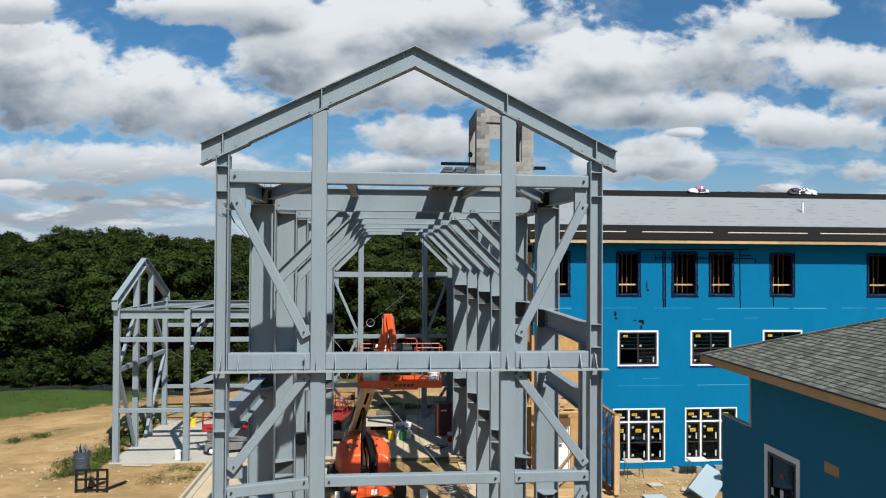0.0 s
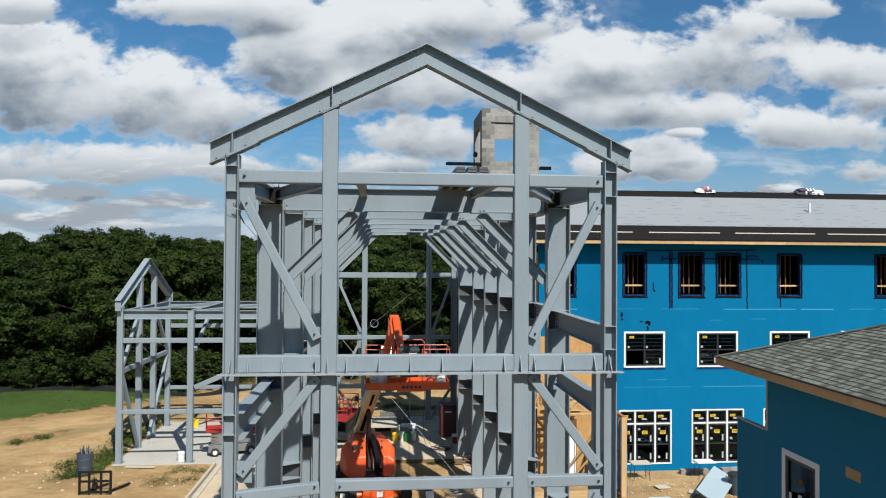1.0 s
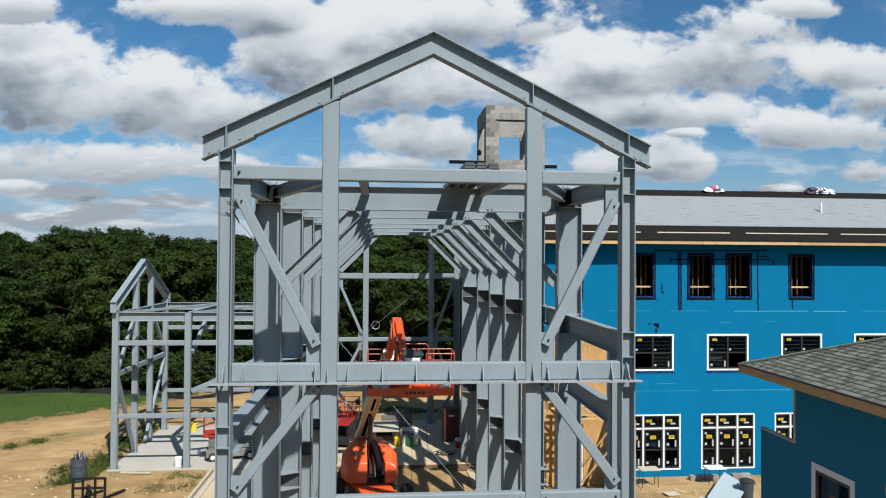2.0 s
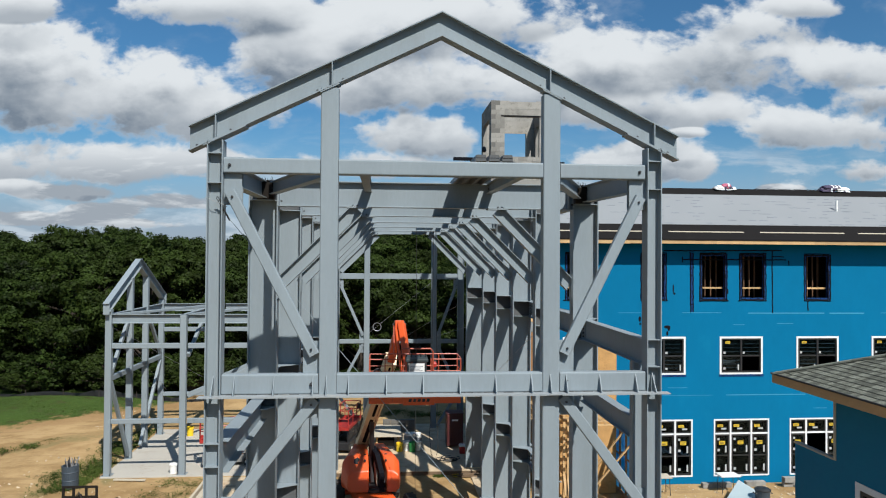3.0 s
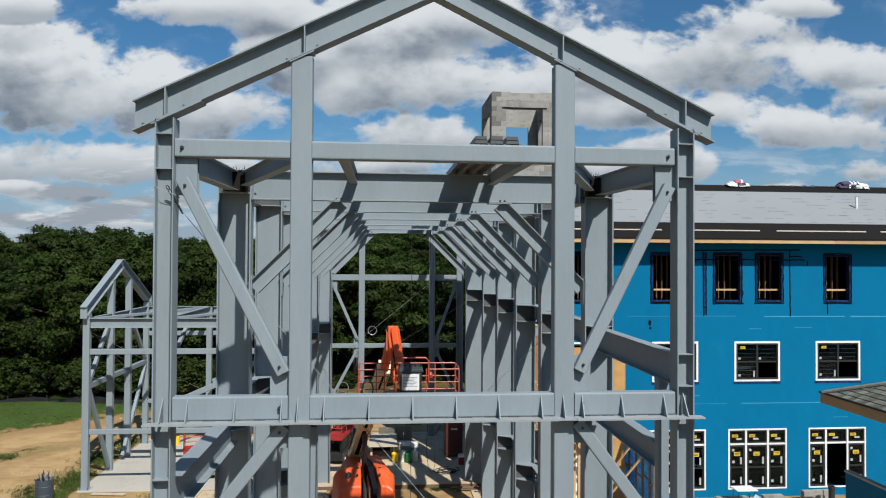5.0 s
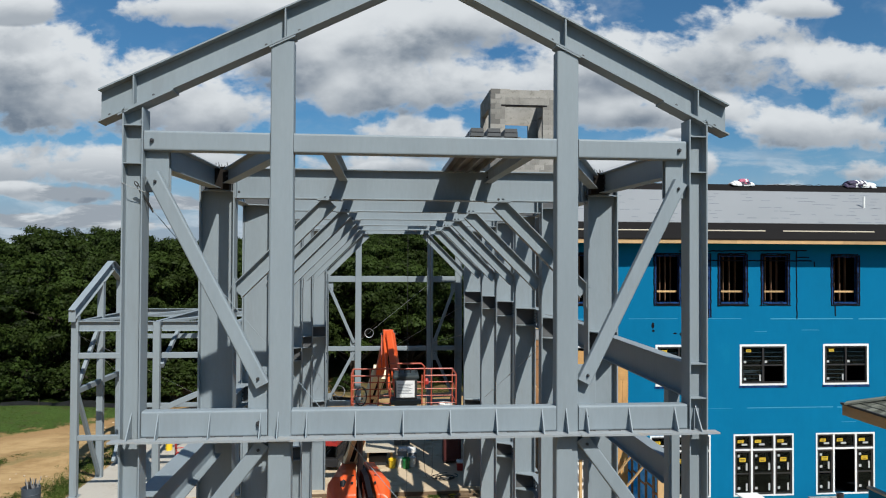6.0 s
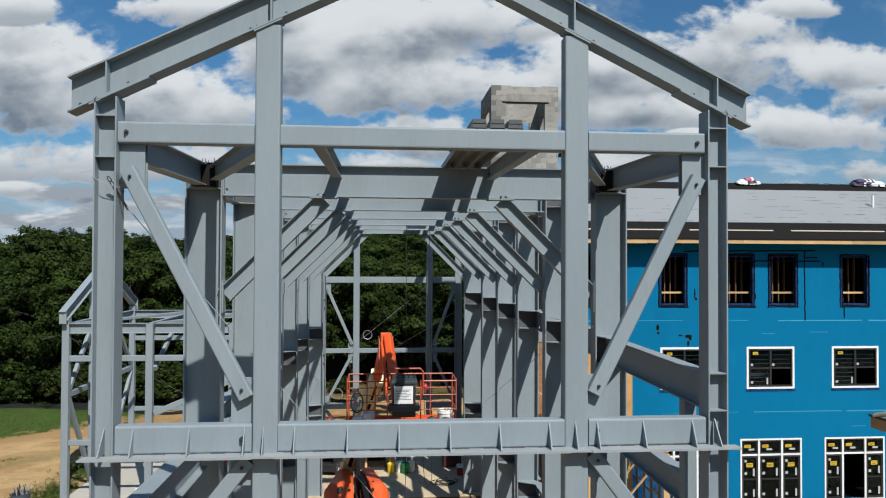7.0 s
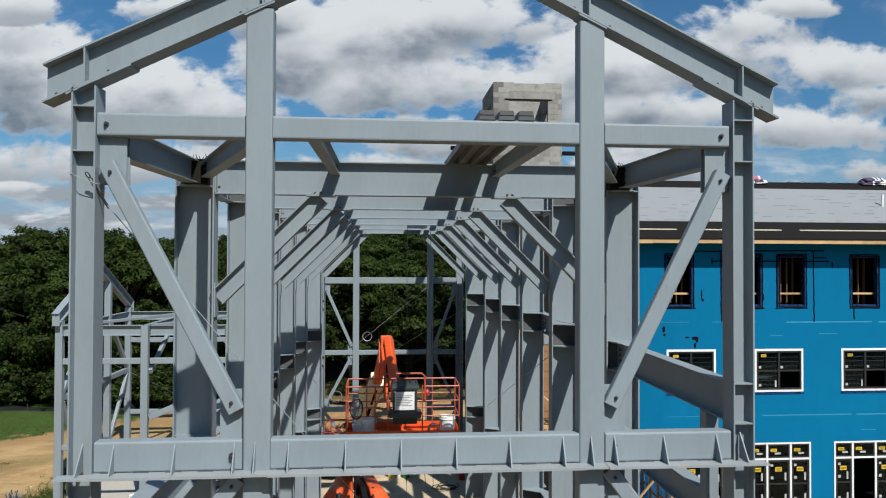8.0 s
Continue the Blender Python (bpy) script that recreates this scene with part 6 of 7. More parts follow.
def scissor_lift(x, y, z, turn, label):
    g = thing("scissor_lift", label, "scissor lift", (0, 0, 0), "scissor lifts")
    L, W = 1.1, 0.40
    part("chassis", boxed(-L, L, -W, W, 0.16, 0.50, 0.03), BLACK if turn > 45 else LIFT_GREY, g)
    for sx in (-1, 1):
        for sy in (-1, 1):
            bm = lathe([(0.05, -0.06), (0.17, -0.06), (0.19, -0.04), (0.19, 0.04), (0.17, 0.06), (0.05, 0.06)], 18)
            for v in bm.verts:
                v.co = Matrix.Translation((sx * 0.8, sy * (W + 0.02), 0.19)) @ (Matrix.Rotation(radians(90), 4, "X") @ v.co)
            w = part("wheel", bm, RUBBER, g)
            hb = lathe([(0.02, -0.07), (0.10, -0.068), (0.10, 0.068), (0.02, 0.07)], 14)
            for v in hb.verts:
                v.co = Matrix.Translation((sx * 0.8, sy * (W + 0.02), 0.19)) @ (Matrix.Rotation(radians(90), 4, "X") @ v.co)
            part("hub", hb, WHITE, w)
    for k in range(4):
        z0 = 0.54 + 0.13 * k
        for sy in (-1, 1):
            for a, b in ((z0, z0 + 0.12), (z0 + 0.12, z0)):
                part("scissor_arm", tube((-L + 0.1, sy * (W - 0.08), a), (L - 0.1, sy * (W - 0.08), b), (0, 0, 1), 0.07, 0.05, 0.008), BLACK if turn > 45 else LIFT_GREY, g)
    pl = part("platform", boxed(-L - 0.1, L + 0.1, -W, W, 1.08, 1.16, 0.01), RED, g, "red work platform")
    for a, b, c, d in ((-L - 0.1, L + 0.1, -W - 0.012, -W), (-L - 0.1, L + 0.1, W, W + 0.012), (-L - 0.112, -L - 0.1, -W, W), (L + 0.1, L + 0.112, -W, W)):
        part("kick_board", boxed(a, b, c, d, 1.10, 1.26), RED, pl)
    for zz in (2.0, 1.62):
        c = [(-L - 0.1, -W), (L + 0.1, -W), (L + 0.1, W), (-L - 0.1, W)]
        for p, q in zip(c, c[1:] + c[:1]):
            part("rail", rods([(*p, zz), (*q, zz)], 0.022), RED, pl)
    for xx in (-L - 0.1, -0.35, 0.4, L + 0.1):
        for yy in (-W, W):
            part("post", rods([(xx, yy, 1.16), (xx, yy, 2.0)], 0.022), RED, pl)
    part("control_box", boxed(L - 0.15, L + 0.05, -W - 0.02, -W + 0.14, 1.66, 1.9, 0.02), BLACK, pl)
    g.matrix_basis = pose(x, y, z, 0, 0, turn)
    return g


scissor_lift(-1.95, 35.6, SLAB, 78, "red and black scissor lift parked on the nave slab")
scissor_lift(-7.05, 33.7, -0.02, 12, "red and pale scissor lift parked on the wing slab")


# ---- loose things in the nave ----
def table_top():
    g = thing("work_table", "weathered plywood sheet on timber trestles", "table", (0.05, 35.6, SLAB))
    part("top", boxed(-0.62, 0.66, 34.75, 37.0, 0.80, 0.825, 0.004), PLY, g)
    for y in (35.1, 36.6):
        part("beam", boxed(-0.55, 0.58, y - 0.04, y + 0.04, 0.71, 0.797), WOOD, g)
        for x in (-0.5, 0.53):
            for s in (-0.2, 0.2):
                part("leg", bar(bmesh.new(), [(-0.02, -0.045), (0.02, -0.045), (0.02, 0.045), (-0.02, 0.045)], (x, y + s, SLAB), (x, y + s * 0.2, 0.72), (1, 0, 0)), WOOD, g)
    t = thing("tool_crate", "dark tool crate under the plywood table", "crate", (0.0, 35.4, SLAB))
    part("body", boxed(-0.45, 0.32, 35.2, 35.75, SLAB, 0.52, 0.02), BLACK, t)
    part("lid", boxed(-0.47, 0.34, 35.18, 35.77, 0.522, 0.56, 0.01), RUST_DARK, t)


table_top()


def job_box():
    g = thing("tool_cabinet", "tall dark maroon steel tool cabinet", "cabinet", (3.25, 35.6, SLAB))
    x0, x1, y0, y1 = 2.84, 3.64, 35.3, 36.1
    part("body", boxed(x0, x1, y0, y1, 0.20, 1.72, 0.015), MAROON, g)
    d = part("door", boxed(x0 + 0.03, x1 - 0.03, y0 - 0.02, y0 - 0.002, 0.26, 1.66, 0.006), MAROON, g)
    part("badge", boxed(x0 + 0.25, x1 - 0.25, y0 - 0.026, y0 - 0.021, 1.38, 1.46), PAPER, d)
    part("handle", rods([(x1 - 0.12, y0 - 0.02, 0.9), (x1 - 0.12, y0 - 0.06, 0.92), (x1 - 0.12, y0 - 0.06, 1.06), (x1 - 0.12, y0 - 0.02, 1.08)], 0.012), BOLT, d)
    part("top_lip", boxed(x0 - 0.02, x1 + 0.02, y0 - 0.02, y1 + 0.02, 1.722, 1.75, 0.004), MAROON, g)
    for x in (x0 + 0.06, x1 - 0.06):
        part("skid", boxed(x - 0.05, x + 0.05, y0 + 0.02, y1 - 0.02, SLAB, 0.198), BLACK, g)


job_box()


def cooler():
    g = thing("cooler_box", "small red cooler box with a white lid", "cooler", (3.52, 34.3, SLAB))
    part("body", boxed(3.34, 3.68, 34.15, 34.45, SLAB, 0.44, 0.03), RED, g)
    part("lid", boxed(3.33, 3.69, 34.14, 34.46, 0.442, 0.52, 0.02), WHITE, g)
    part("handle", rods([(3.35, 34.3, 0.42), (3.36, 34.3, 0.58), (3.66, 34.3, 0.58), (3.67, 34.3, 0.42)], 0.012), WHITE, g)


cooler()


def stack(name, x, y, label, rows):
    g = thing(name, label, "stack", (x, y, SLAB))
    for nm, a, b, c, d, e, f, mat in rows:
        part(nm, boxed(x + a, x + b, y + c, y + d, SLAB + e, SLAB + f, 0.015), mat, g)


stack("block_pile", 0.70, 38.5, "low grey wall of stacked concrete blocks with weeds behind", [("block", -0.9 + 0.42 * i, -0.5 + 0.42 * i, 0, 0.2, 0.21 * j, 0.205 + 0.21 * j, BLOCK_DARK) for i in range(4) for j in range(3)])
stack("carton_pile", 1.15, 35.5, "pile of grey cartons and white bags behind the buckets", [("carton", -0.35, 0.1, -0.2, 0.25, 0, 0.55, STEEL_OLD), ("carton", 0.12, 0.5, -0.2, 0.25, 0, 0.48, UNDERLAY_MARK), ("bag", -0.3, 0.2, -0.15, 0.2, 0.555, 0.68, PAPER), ("bag", 0.1, 0.48, -0.2, 0.2, 0.485, 0.66, WHITE)])
stack("plank_pile", 3.62, 31.18, "short dark planks lying on the soil by the columns", [("plank", -0.7, 0.35, 0.0, 0.16, -0.14, -0.09, PLANK), ("plank", -0.6, 0.45, 0.2, 0.36, -0.14, -0.09, PLANK), ("plank", -0.62, 0.4, 0.08, 0.24, -0.088, -0.04, PLANK)])


def tangle(name, label, x, y, z, r, mat, turns, seed, thick=0.012, flat=True):
    rng = random.Random(seed)
    g = thing(name, label, "cable", (x, y, z))
    for k in range(turns):
        cx, cy, rr = x + rng.uniform(-0.15, 0.15), y + rng.uniform(-0.12, 0.12), r * rng.uniform(0.6, 1.15)
        a0, a1 = rng.uniform(0, 6.28), rng.uniform(3.5, 6.2)
        pts = [(cx + rr * 1.3 * math.cos(a0 + a1 * i / 20), cy + rr * math.sin(a0 + a1 * i / 20), z + thick + (0.02 * k if flat else rr * 0.9 * abs(math.sin(0.5 * (a1 * i / 20))))) for i in range(21)]
        part("turn", rods(pts, thick, 5), mat, g)
    return g


def leaning_board(x, y, turn):
    g = thing("offcut_board", "white painted board offcut leaning beside the lift", "board", (x, y, -0.06), "white board offcuts")
    m = Matrix.Translation((x, y, -0.06)) @ pose(0, 0, 0, -14, 0, turn)
    part("face", boxed(-0.15, 0.15, -0.012, 0.012, 0.0, 0.56, 0.004), WHITE, g, m=m)
    part("batten", boxed(-0.13, 0.13, 0.013, 0.05, 0.10, 0.16, 0.004), PLY, g, m=m)


leaning_board(1.68, 26.04, 8)
leaning_board(-1.50, 26.0, -6)
tangle("hose_coil", "loose black hose coiled on the slab", 2.7, 33.2, SLAB, 0.36, CABLE_DARK, 6, 2, 0.018)
tangle("wire_coil", "springy coil of grey wire lying on the soil", 2.78, 26.6, -0.05, 0.46, STEEL_OLD, 13, 6, 0.009, False)
tangle("strap_heap", "yellow webbing straps trailing by the slab edge", 3.0, 31.35, -0.06, 0.25, YELLOW, 2, 8, 0.014)


# ---- cables ----
def cable(name, pts, label, mat=None, r=0.006, group="bracing cables"):
    g = thing(name, label, "cable", pts[0], group)
    part("rope", rods(pts, r, 6), mat or CABLE, g)
    return g


def ring(parent, x, y, z, r):
    for k in range(3):
        rr = r * (1 + 0.06 * k)
        part("coil", rods([(x + rr * math.cos(a), y - 0.012 * k, z + rr * math.sin(a)) for a in [2 * math.pi * i / 20 for i in range(21)]], 0.008, 5), CABLE, parent)


def cables():
    thin = "thin steel guy cable pulled tight between columns"
    cable("guy_cable", [(OUT_L - 0.13, FY - 0.006, 10.06), (OUT_L, FY - 0.012, 10.0), (OUT_L + 0.14, FY, 9.95), (OUT_L + 0.14, FY + 0.2, 9.93)], "thin grey cable wound round the outer column", STEEL_OLD, 0.004)
    # across the gable from the top of one outer column to the far one, with a turnbuckle at its upper end
    top, p0, p1 = Vector((-2.745, FY - 0.03, 10.06)), Vector((-2.61, FY + 0.12, 9.765)), Vector((3.78, FY + 0.30, 2.11))
    c = cable("guy_cable", [p0, p1], "steel guy cable with a dark turnbuckle across the gable", STEEL, 0.0045)
    w = (p0 - top).normalized()
    v = w.cross(Vector((0, 1, 0))).normalized()
    for k in range(3):
        part("link", rods([top + w * (0.03 + 0.055 * k + 0.032 * math.cos(i * 0.5236)) + v * 0.016 * math.sin(i * 0.5236) for i in range(13)], 0.006, 5), CABLE_DARK, c, "dark steel link")
    part("turnbuckle", rods([top + w * 0.17, p0 + w * 0.05], 0.013, 6), CABLE_DARK, c, "dark steel turnbuckle")
    c = cable("guy_cable", [(IN_R, EY - 0.112, 7.9), (IN_L - 0.5, EY - 0.10, 4.7)], thin)
    ring(c, IN_L + 0.55, EY - 0.3, 5.55, 0.2)
    cable("guy_cable", [(3.72, 32.1, 7.6), (0.6, EY - 0.05, 4.78)], thin)
    cable("guy_cable", [(3.72, 32.1, 6.3), (1.7, EY - 0.05, 4.75)], thin)
    cable("guy_cable", [(3.66, 19.3, 7.4), (3.66, 28.4, 4.4)], thin)
    cable("guy_cable", [(3.66, 16.3, 8.1), (3.66, 19.3, 8.0)], thin)
    cable("guy_cable", [(0.85, 25.45, 10.23), (0.86, 25.45, -0.05)], "thin dark line hanging from the roof beams", CABLE_DARK, 0.008)
    c = cable("hanging_cord", [(1.66, 28.6, 10.24), (1.6, 28.6, 3.4), (1.55, 28.6, 2.4), (1.62, 28.6, 1.7), (1.75, 28.6, 1.5), (1.86, 28.6, 1.75), (1.84, 28.6, 3.4), (1.74, 28.6, 10.24)], "dark cord hanging in a long loop", CABLE_DARK, 0.01)
    c = cable("guy_cable", [(-2.35, 28.5, 5.6), (-2.1, EY - 0.3, 2.3)], thin)
    ring(c, -2.0, EY - 0.35, 2.7, 0.25)
    cable("guy_cable", [(-11.62, 32.4, 6.2), (-9.2, 39.6, 2.6)], "thin steel guy cable across the wing gable")
    cable("guy_cable", [(-11.5, 32.5, 6.1), (-11.5, 39.6, 2.2)], "thin steel guy cable across the wing gable")


cables()


# ---- loose deck sheets on the roof beams ----
def deck_sheets(ya, yb, za, zb):
    g = thing("deck_sheets", "stack of ribbed galvanised deck sheets lying over the roof beams", "metal deck", (1.45, ya, za), "deck sheets on the roof")
    for k in range(1):
        prof, x = [], 0.0
        for r in range(3):
            prof += [(x, 0), (x + 0.012, 0.095), (x + 0.163, 0.095), (x + 0.175, 0), (x + 0.208, 0)]
            x += 0.208
        low = [(a + 0.001, b - 0.012) for a, b in prof][::-1]
        bm = bmesh.new()
        outl = prof + low
        ends = []
        y0, y1 = ya + 0.05 * k, yb - 0.08 * k
        for y, zz in ((y0, za), (y1, zb)):
            ends.append([bm.verts.new((1.13 + a, y, zz + 0.022 * k + b)) for a, b in outl])
        m = len(outl)
        for i in range(m):
            bm.faces.new((ends[0][i], ends[0][(i + 1) % m], ends[1][(i + 1) % m], ends[1][i]))
        for i in range(m // 2 - 1):
            for e in ends:
                bm.faces.new((e[i], e[i + 1], e[m - 2 - i], e[m - 1 - i]))
        bmesh.ops.recalc_face_normals(bm, faces=bm.faces[:])
        part("sheet", bm, GALV, g)
    # dark plates in the open rib ends stand for the shade inside them
    for r in range(3):
        x = 1.13 + 0.208 * r
        part("end_cap", plate([(x + 0.004, ya - 0.01, za + 0.000), (x + 0.016, ya - 0.01, za + 0.098), (x + 0.159, ya - 0.01, za + 0.098), (x + 0.171, ya - 0.01, za + 0.000)], 0.006, (0, 1, 0)), DARK_STEEL, g)
        part("rib_line", boxed(x + 0.01, x + 0.165, ya - 0.013, ya - 0.011, za + 0.045, za + 0.051), MASTIC, g)


deck_sheets(FY + 0.12, BAYS[1] + 0.35, 10.69, 10.76)
deck_sheets(BAYS[4] - 0.4, BAYS[5] + 0.6, 10.76, 10.76)


# ---- the timber link beside the nave ----
def stick(parent, p0, p1, w=0.04, d=0.09, deep=(0, 1, 0), name="stud", mat=None):
    return part(name, bar(bmesh.new(), [(-w / 2, -d / 2), (w / 2, -d / 2), (w / 2, d / 2), (-w / 2, d / 2)], p0, p1, deep), mat or WOOD, parent)


def timber_link():
    # sheathed wall with a white door
    g = thing("sheathed_wall", "two storey timber wall sheathed in tan strand boards with a white door", "timber wall", (7.2, 28.9, 0))
    dx, dw = 7.08, 0.92
    part("frame_core", holed_wall(6.35, 9.0, -0.05, 5.92, 28.93, 0.09, [(dx, dx + dw, -0.1, 2.08)]), STUD, g)
    for j, (z0, z1) in enumerate(((-0.05, 1.2), (1.2, 2.44), (2.44, 3.66), (3.66, 4.88), (4.88, 5.92))):
        x = 6.35
        k = 0
        while x < 8.99:
            w = min(1.22 if (k or j % 2) else 0.61, 9.0 - x)
            a, b = x + 0.003, x + w - 0.003
            for p, q in ([(a, min(b, dx - 0.03)), (max(a, dx + dw + 0.03), b)] if z0 < 2.0 and b > dx - 0.03 and a < dx + dw + 0.03 else [(a, b)]):
                if q - p > 0.05:
                    part("board", boxed(p, q, 28.914, 28.928, z0 + 0.003, z1 - 0.003), OSB, g)
            x += w
            k += 1
    d = part("door", boxed(dx + 0.04, dx + dw - 0.04, 28.95, 28.99, 0.0, 2.04, 0.004), DOOR_WHITE, g, "white panelled door")
    part("door_frame", ring_frame(dx, dx + dw, -0.04, 2.08, 0.04, 28.90, 29.02), DOOR_WHITE, g)
    part("light", boxed(dx + 0.26, dx + 0.66, 28.944, 28.95, 1.38, 1.82), UNDERLAY, d)
    part("knob", lathe([(0.02, 0), (0.035, 0.03), (0.03, 0.06), (0.01, 0.07)], 10), BOLT, d, m=Matrix.Translation((dx + 0.12, 28.948, 1.0)) @ pose(0, 0, 0, 90, 0, 0))
    # open floor trusses
    for y in (28.6, 28.0, 27.4, 26.8):
        t = thing("floor_truss", "pale open web timber floor truss", "truss", (7.0, y, 3.1), "timber floor trusses")
        for z in (3.15, 3.62):
            stick(t, (6.6, y, z), (8.3, y, z), 0.09, 0.04, (0, 0, 1), "chord")
        x, up = 6.65, False
        while x < 7.9:
            stick(t, (x, y, 3.17 if up else 3.60), (x + 0.42, y, 3.60 if up else 3.17), 0.085, 0.035, (0, 0, 1), "web")
            x, up = x + 0.42, not up
    for k in range(7):
        y = 27.95 + 0.30 * k
        t = thing("floor_truss", "pale open web timber floor truss", "truss", (5.6, y, 3.1), "timber floor trusses")
        for z in (3.15, 3.72):
            stick(t, (4.85, y, z), (6.32, y, z), 0.09, 0.04, (0, 0, 1), "chord")
        for j in range(6):
            x = 4.90 + 0.28 * j + 0.035 * (k % 3)
            stick(t, (x, y, 3.17), (x + (0.0 if j % 2 else 0.10), y, 3.70), 0.085, 0.035, (1, 0, 0), "web")
    for y in (27.95, 28.85, 29.75):
        q = thing("timber_post", "fresh timber post carrying the floor trusses", "post", (4.95, y, 0), "timber posts")
        stick(q, (4.95, y, -0.05), (4.95, y, 3.008), 0.09, 0.09, (0, 1, 0), "shaft")
    tb = thing("timber_beam", "fresh timber beam on posts under the floor trusses", "beam", (4.95, 28.85, 3.0))
    for dx in (-0.025, 0.025):
        part("ply", boxed(4.95 + dx - 0.023, 4.95 + dx + 0.023, 27.86, 29.86, 3.01, 3.127, 0.003), WOOD, tb)
    # the upper storey wall between the nave and the sheathed wall
    u = thing("boarded_wall", "upper timber wall of brown boards under a pale top plate", "timber wall", (5.5, 29.3, 3.75))
    rng = random.Random(31)
    for k in range(5):
        x = 4.78 + 0.385 * k
        stick(u, (x, 29.35, 3.745), (x, 29.35, 6.68), 0.04, 0.09, (0, 1, 0), "stud", STUD_BROWN)
    for k in range(11):
        z = 3.75 + 0.23 * k
        cut = 4.76 + rng.choice((0.0, 0.0, 0.0, 0.12, 0.20))
        part("board", boxed(cut, 6.34, 29.28, 29.302, z, z + 0.215, 0.003), STUD_BROWN, u)
    part("flashing", boxed(4.76, 6.34, 29.276, 29.30, 6.30, 6.66, 0.003), UNDERLAY, u, "pale grey flashing strip")
    part("top_plate", boxed(4.74, 6.345, 29.27, 29.42, 6.685, 6.81, 0.004), WOOD, u, "fresh pale timber top plate")
    # an unfinished stair on the trusses
    st = thing("stair_stringers", "rough timber stair stringers standing on the floor trusses", "stair", (5.4, 28.4, 3.75))
    for y in (28.0, 28.7):
        stick(st, (6.25, y, 3.80), (4.95, y, 5.05), 0.04, 0.24, (1, 0, 1), "stringer", STUD_BROWN)
        stick(st, (5.05, y + 0.06, 3.745), (5.05, y + 0.06, 5.0), 0.04, 0.09, (0, 1, 0), "prop", WOOD)
    for k in range(6):
        f = (k + 0.5) / 6
        part("tread", boxed(6.18 - 1.3 * f, 6.40 - 1.3 * f, 28.02, 28.68, 3.86 + 1.25 * f, 3.90 + 1.25 * f), WOOD, st)
    # stud wall with blue wrap behind it
    s = thing("stud_wall", "timber stud wall with bright blue membrane sagging behind the studs", "timber wall", (9.15, 28.2, 0))
    y0, y1, top = 26.3, 29.72, 2.99
    for k in range(6):
        y = y0 + 0.04 + (y1 - y0 - 0.08) * k / 5
        stick(s, (9.19, y, 0.05), (9.19, y, top), 0.04, 0.08, (1, 0, 0), "stud", STUD_BROWN)
    for z in (0.0, top + 0.04, top + 0.09):
        stick(s, (9.15, y0, z + 0.02), (9.15, y1, z + 0.02), 0.14, 0.045, (0, 0, 1), "plate", STUD_BROWN)
    for k in range(5):
        ya = y0 + 0.06 + (y1 - y0 - 0.08) * k / 5
        stick(s, (9.19, ya, 1.45 + 0.12 * (k % 2)), (9.19, ya + 0.63, 1.45 + 0.12 * (k % 2)), 0.06, 0.04, (0, 0, 1), "nogging", STUD_BROWN)
    bm = bmesh.new()
    cols = []
    for i in range(70):
        y = y0 + 0.05 + (y1 - y0 - 0.05) * i / 69
        cols.append([bm.verts.new((9.275 + 0.035 * math.sin(i * 1.15 + 0.5 * math.sin(j)) + 0.02 * math.sin(i * 0.37 + j * 1.3), y, 0.02 + (top - 0.02) * j / 12)) for j in range(13)])
    for p, q in zip(cols, cols[1:]):
        for j in range(12):
            bm.faces.new((p[j], q[j], q[j + 1], p[j + 1]))
    bmesh.ops.solidify(bm, geom=bm.faces[:], thickness=0.006)
    part("membrane", bm, WRAP, s, "creased bright blue membrane sheet", smooth=True)
    stick(s, (9.13, y0 - 0.02, 0.05), (9.13, y0 - 0.02, top + 0.1), 0.09, 0.20, (1, 0, 0), "corner_post", WOOD)
    for a, b in (((6.85, 28.0, 0.02), (9.10, 28.0, 2.76)), ((6.75, 26.9, 0.02), (9.08, 26.9, 2.64))):
        stick(s, a, b, 0.04, 0.09, (0, 1, 0), "raker", WOOD)
    # platform of timber and offcuts
    p = thing("lumber_stack", "stack of fresh pale lumber beside the steel columns", "lumber", (7.3, 26.2, 0))
    rng = random.Random(14)
    for k in range(4):
        for j in range(7):
            L = rng.uniform(2.2, 3.2)
            x = 5.6 + rng.uniform(-0.1, 0.3)
            part("board", boxed(x, x + L, 25.6 + 0.16 * j, 25.745 + 0.16 * j, 0.02 + 0.045 * k, 0.06 + 0.045 * k), WOOD, p)
    for y in (28.6, 28.0, 27.4, 26.8):
        for x in (6.8,):
            q = thing("timber_post", "fresh timber post carrying the floor trusses", "post", (x, y, 0), "timber posts")
            stick(q, (x, y, -0.05), (x, y, 3.13), 0.09, 0.09, (0, 1, 0), "shaft")
            stick(q, (x, y - 0.4, 0.0), (x, y, 0.9), 0.04, 0.09, (1, 0, 0), "kicker")


timber_link()


# ---- around the blue house ----
def trestle(x, y, label):
    g = thing("trestle_table", label, "table", (x, y, 0), "small tables by the house")
    part("top", boxed(x - 0.4, x + 0.4, y - 0.28, y + 0.28, 0.62, 0.66, 0.008), PLY if x < 12 else WHITE, g)
    for sx in (-0.34, 0.34):
        for sy in (-0.22, 0.22):
            part("leg", rods([(x + sx, y + sy, -0.06), (x + sx * 0.9, y + sy * 0.9, 0.62)], 0.014), BOLT, g)
        part("stretcher", rods([(x + sx, y - 0.22, 0.2), (x + sx, y + 0.22, 0.2)], 0.010), BOLT, g)


trestle(10.7, 28.7, "small folding table with thin legs on the soil")
trestle(13.5, 28.7, "small folding table with a pale top on the soil")


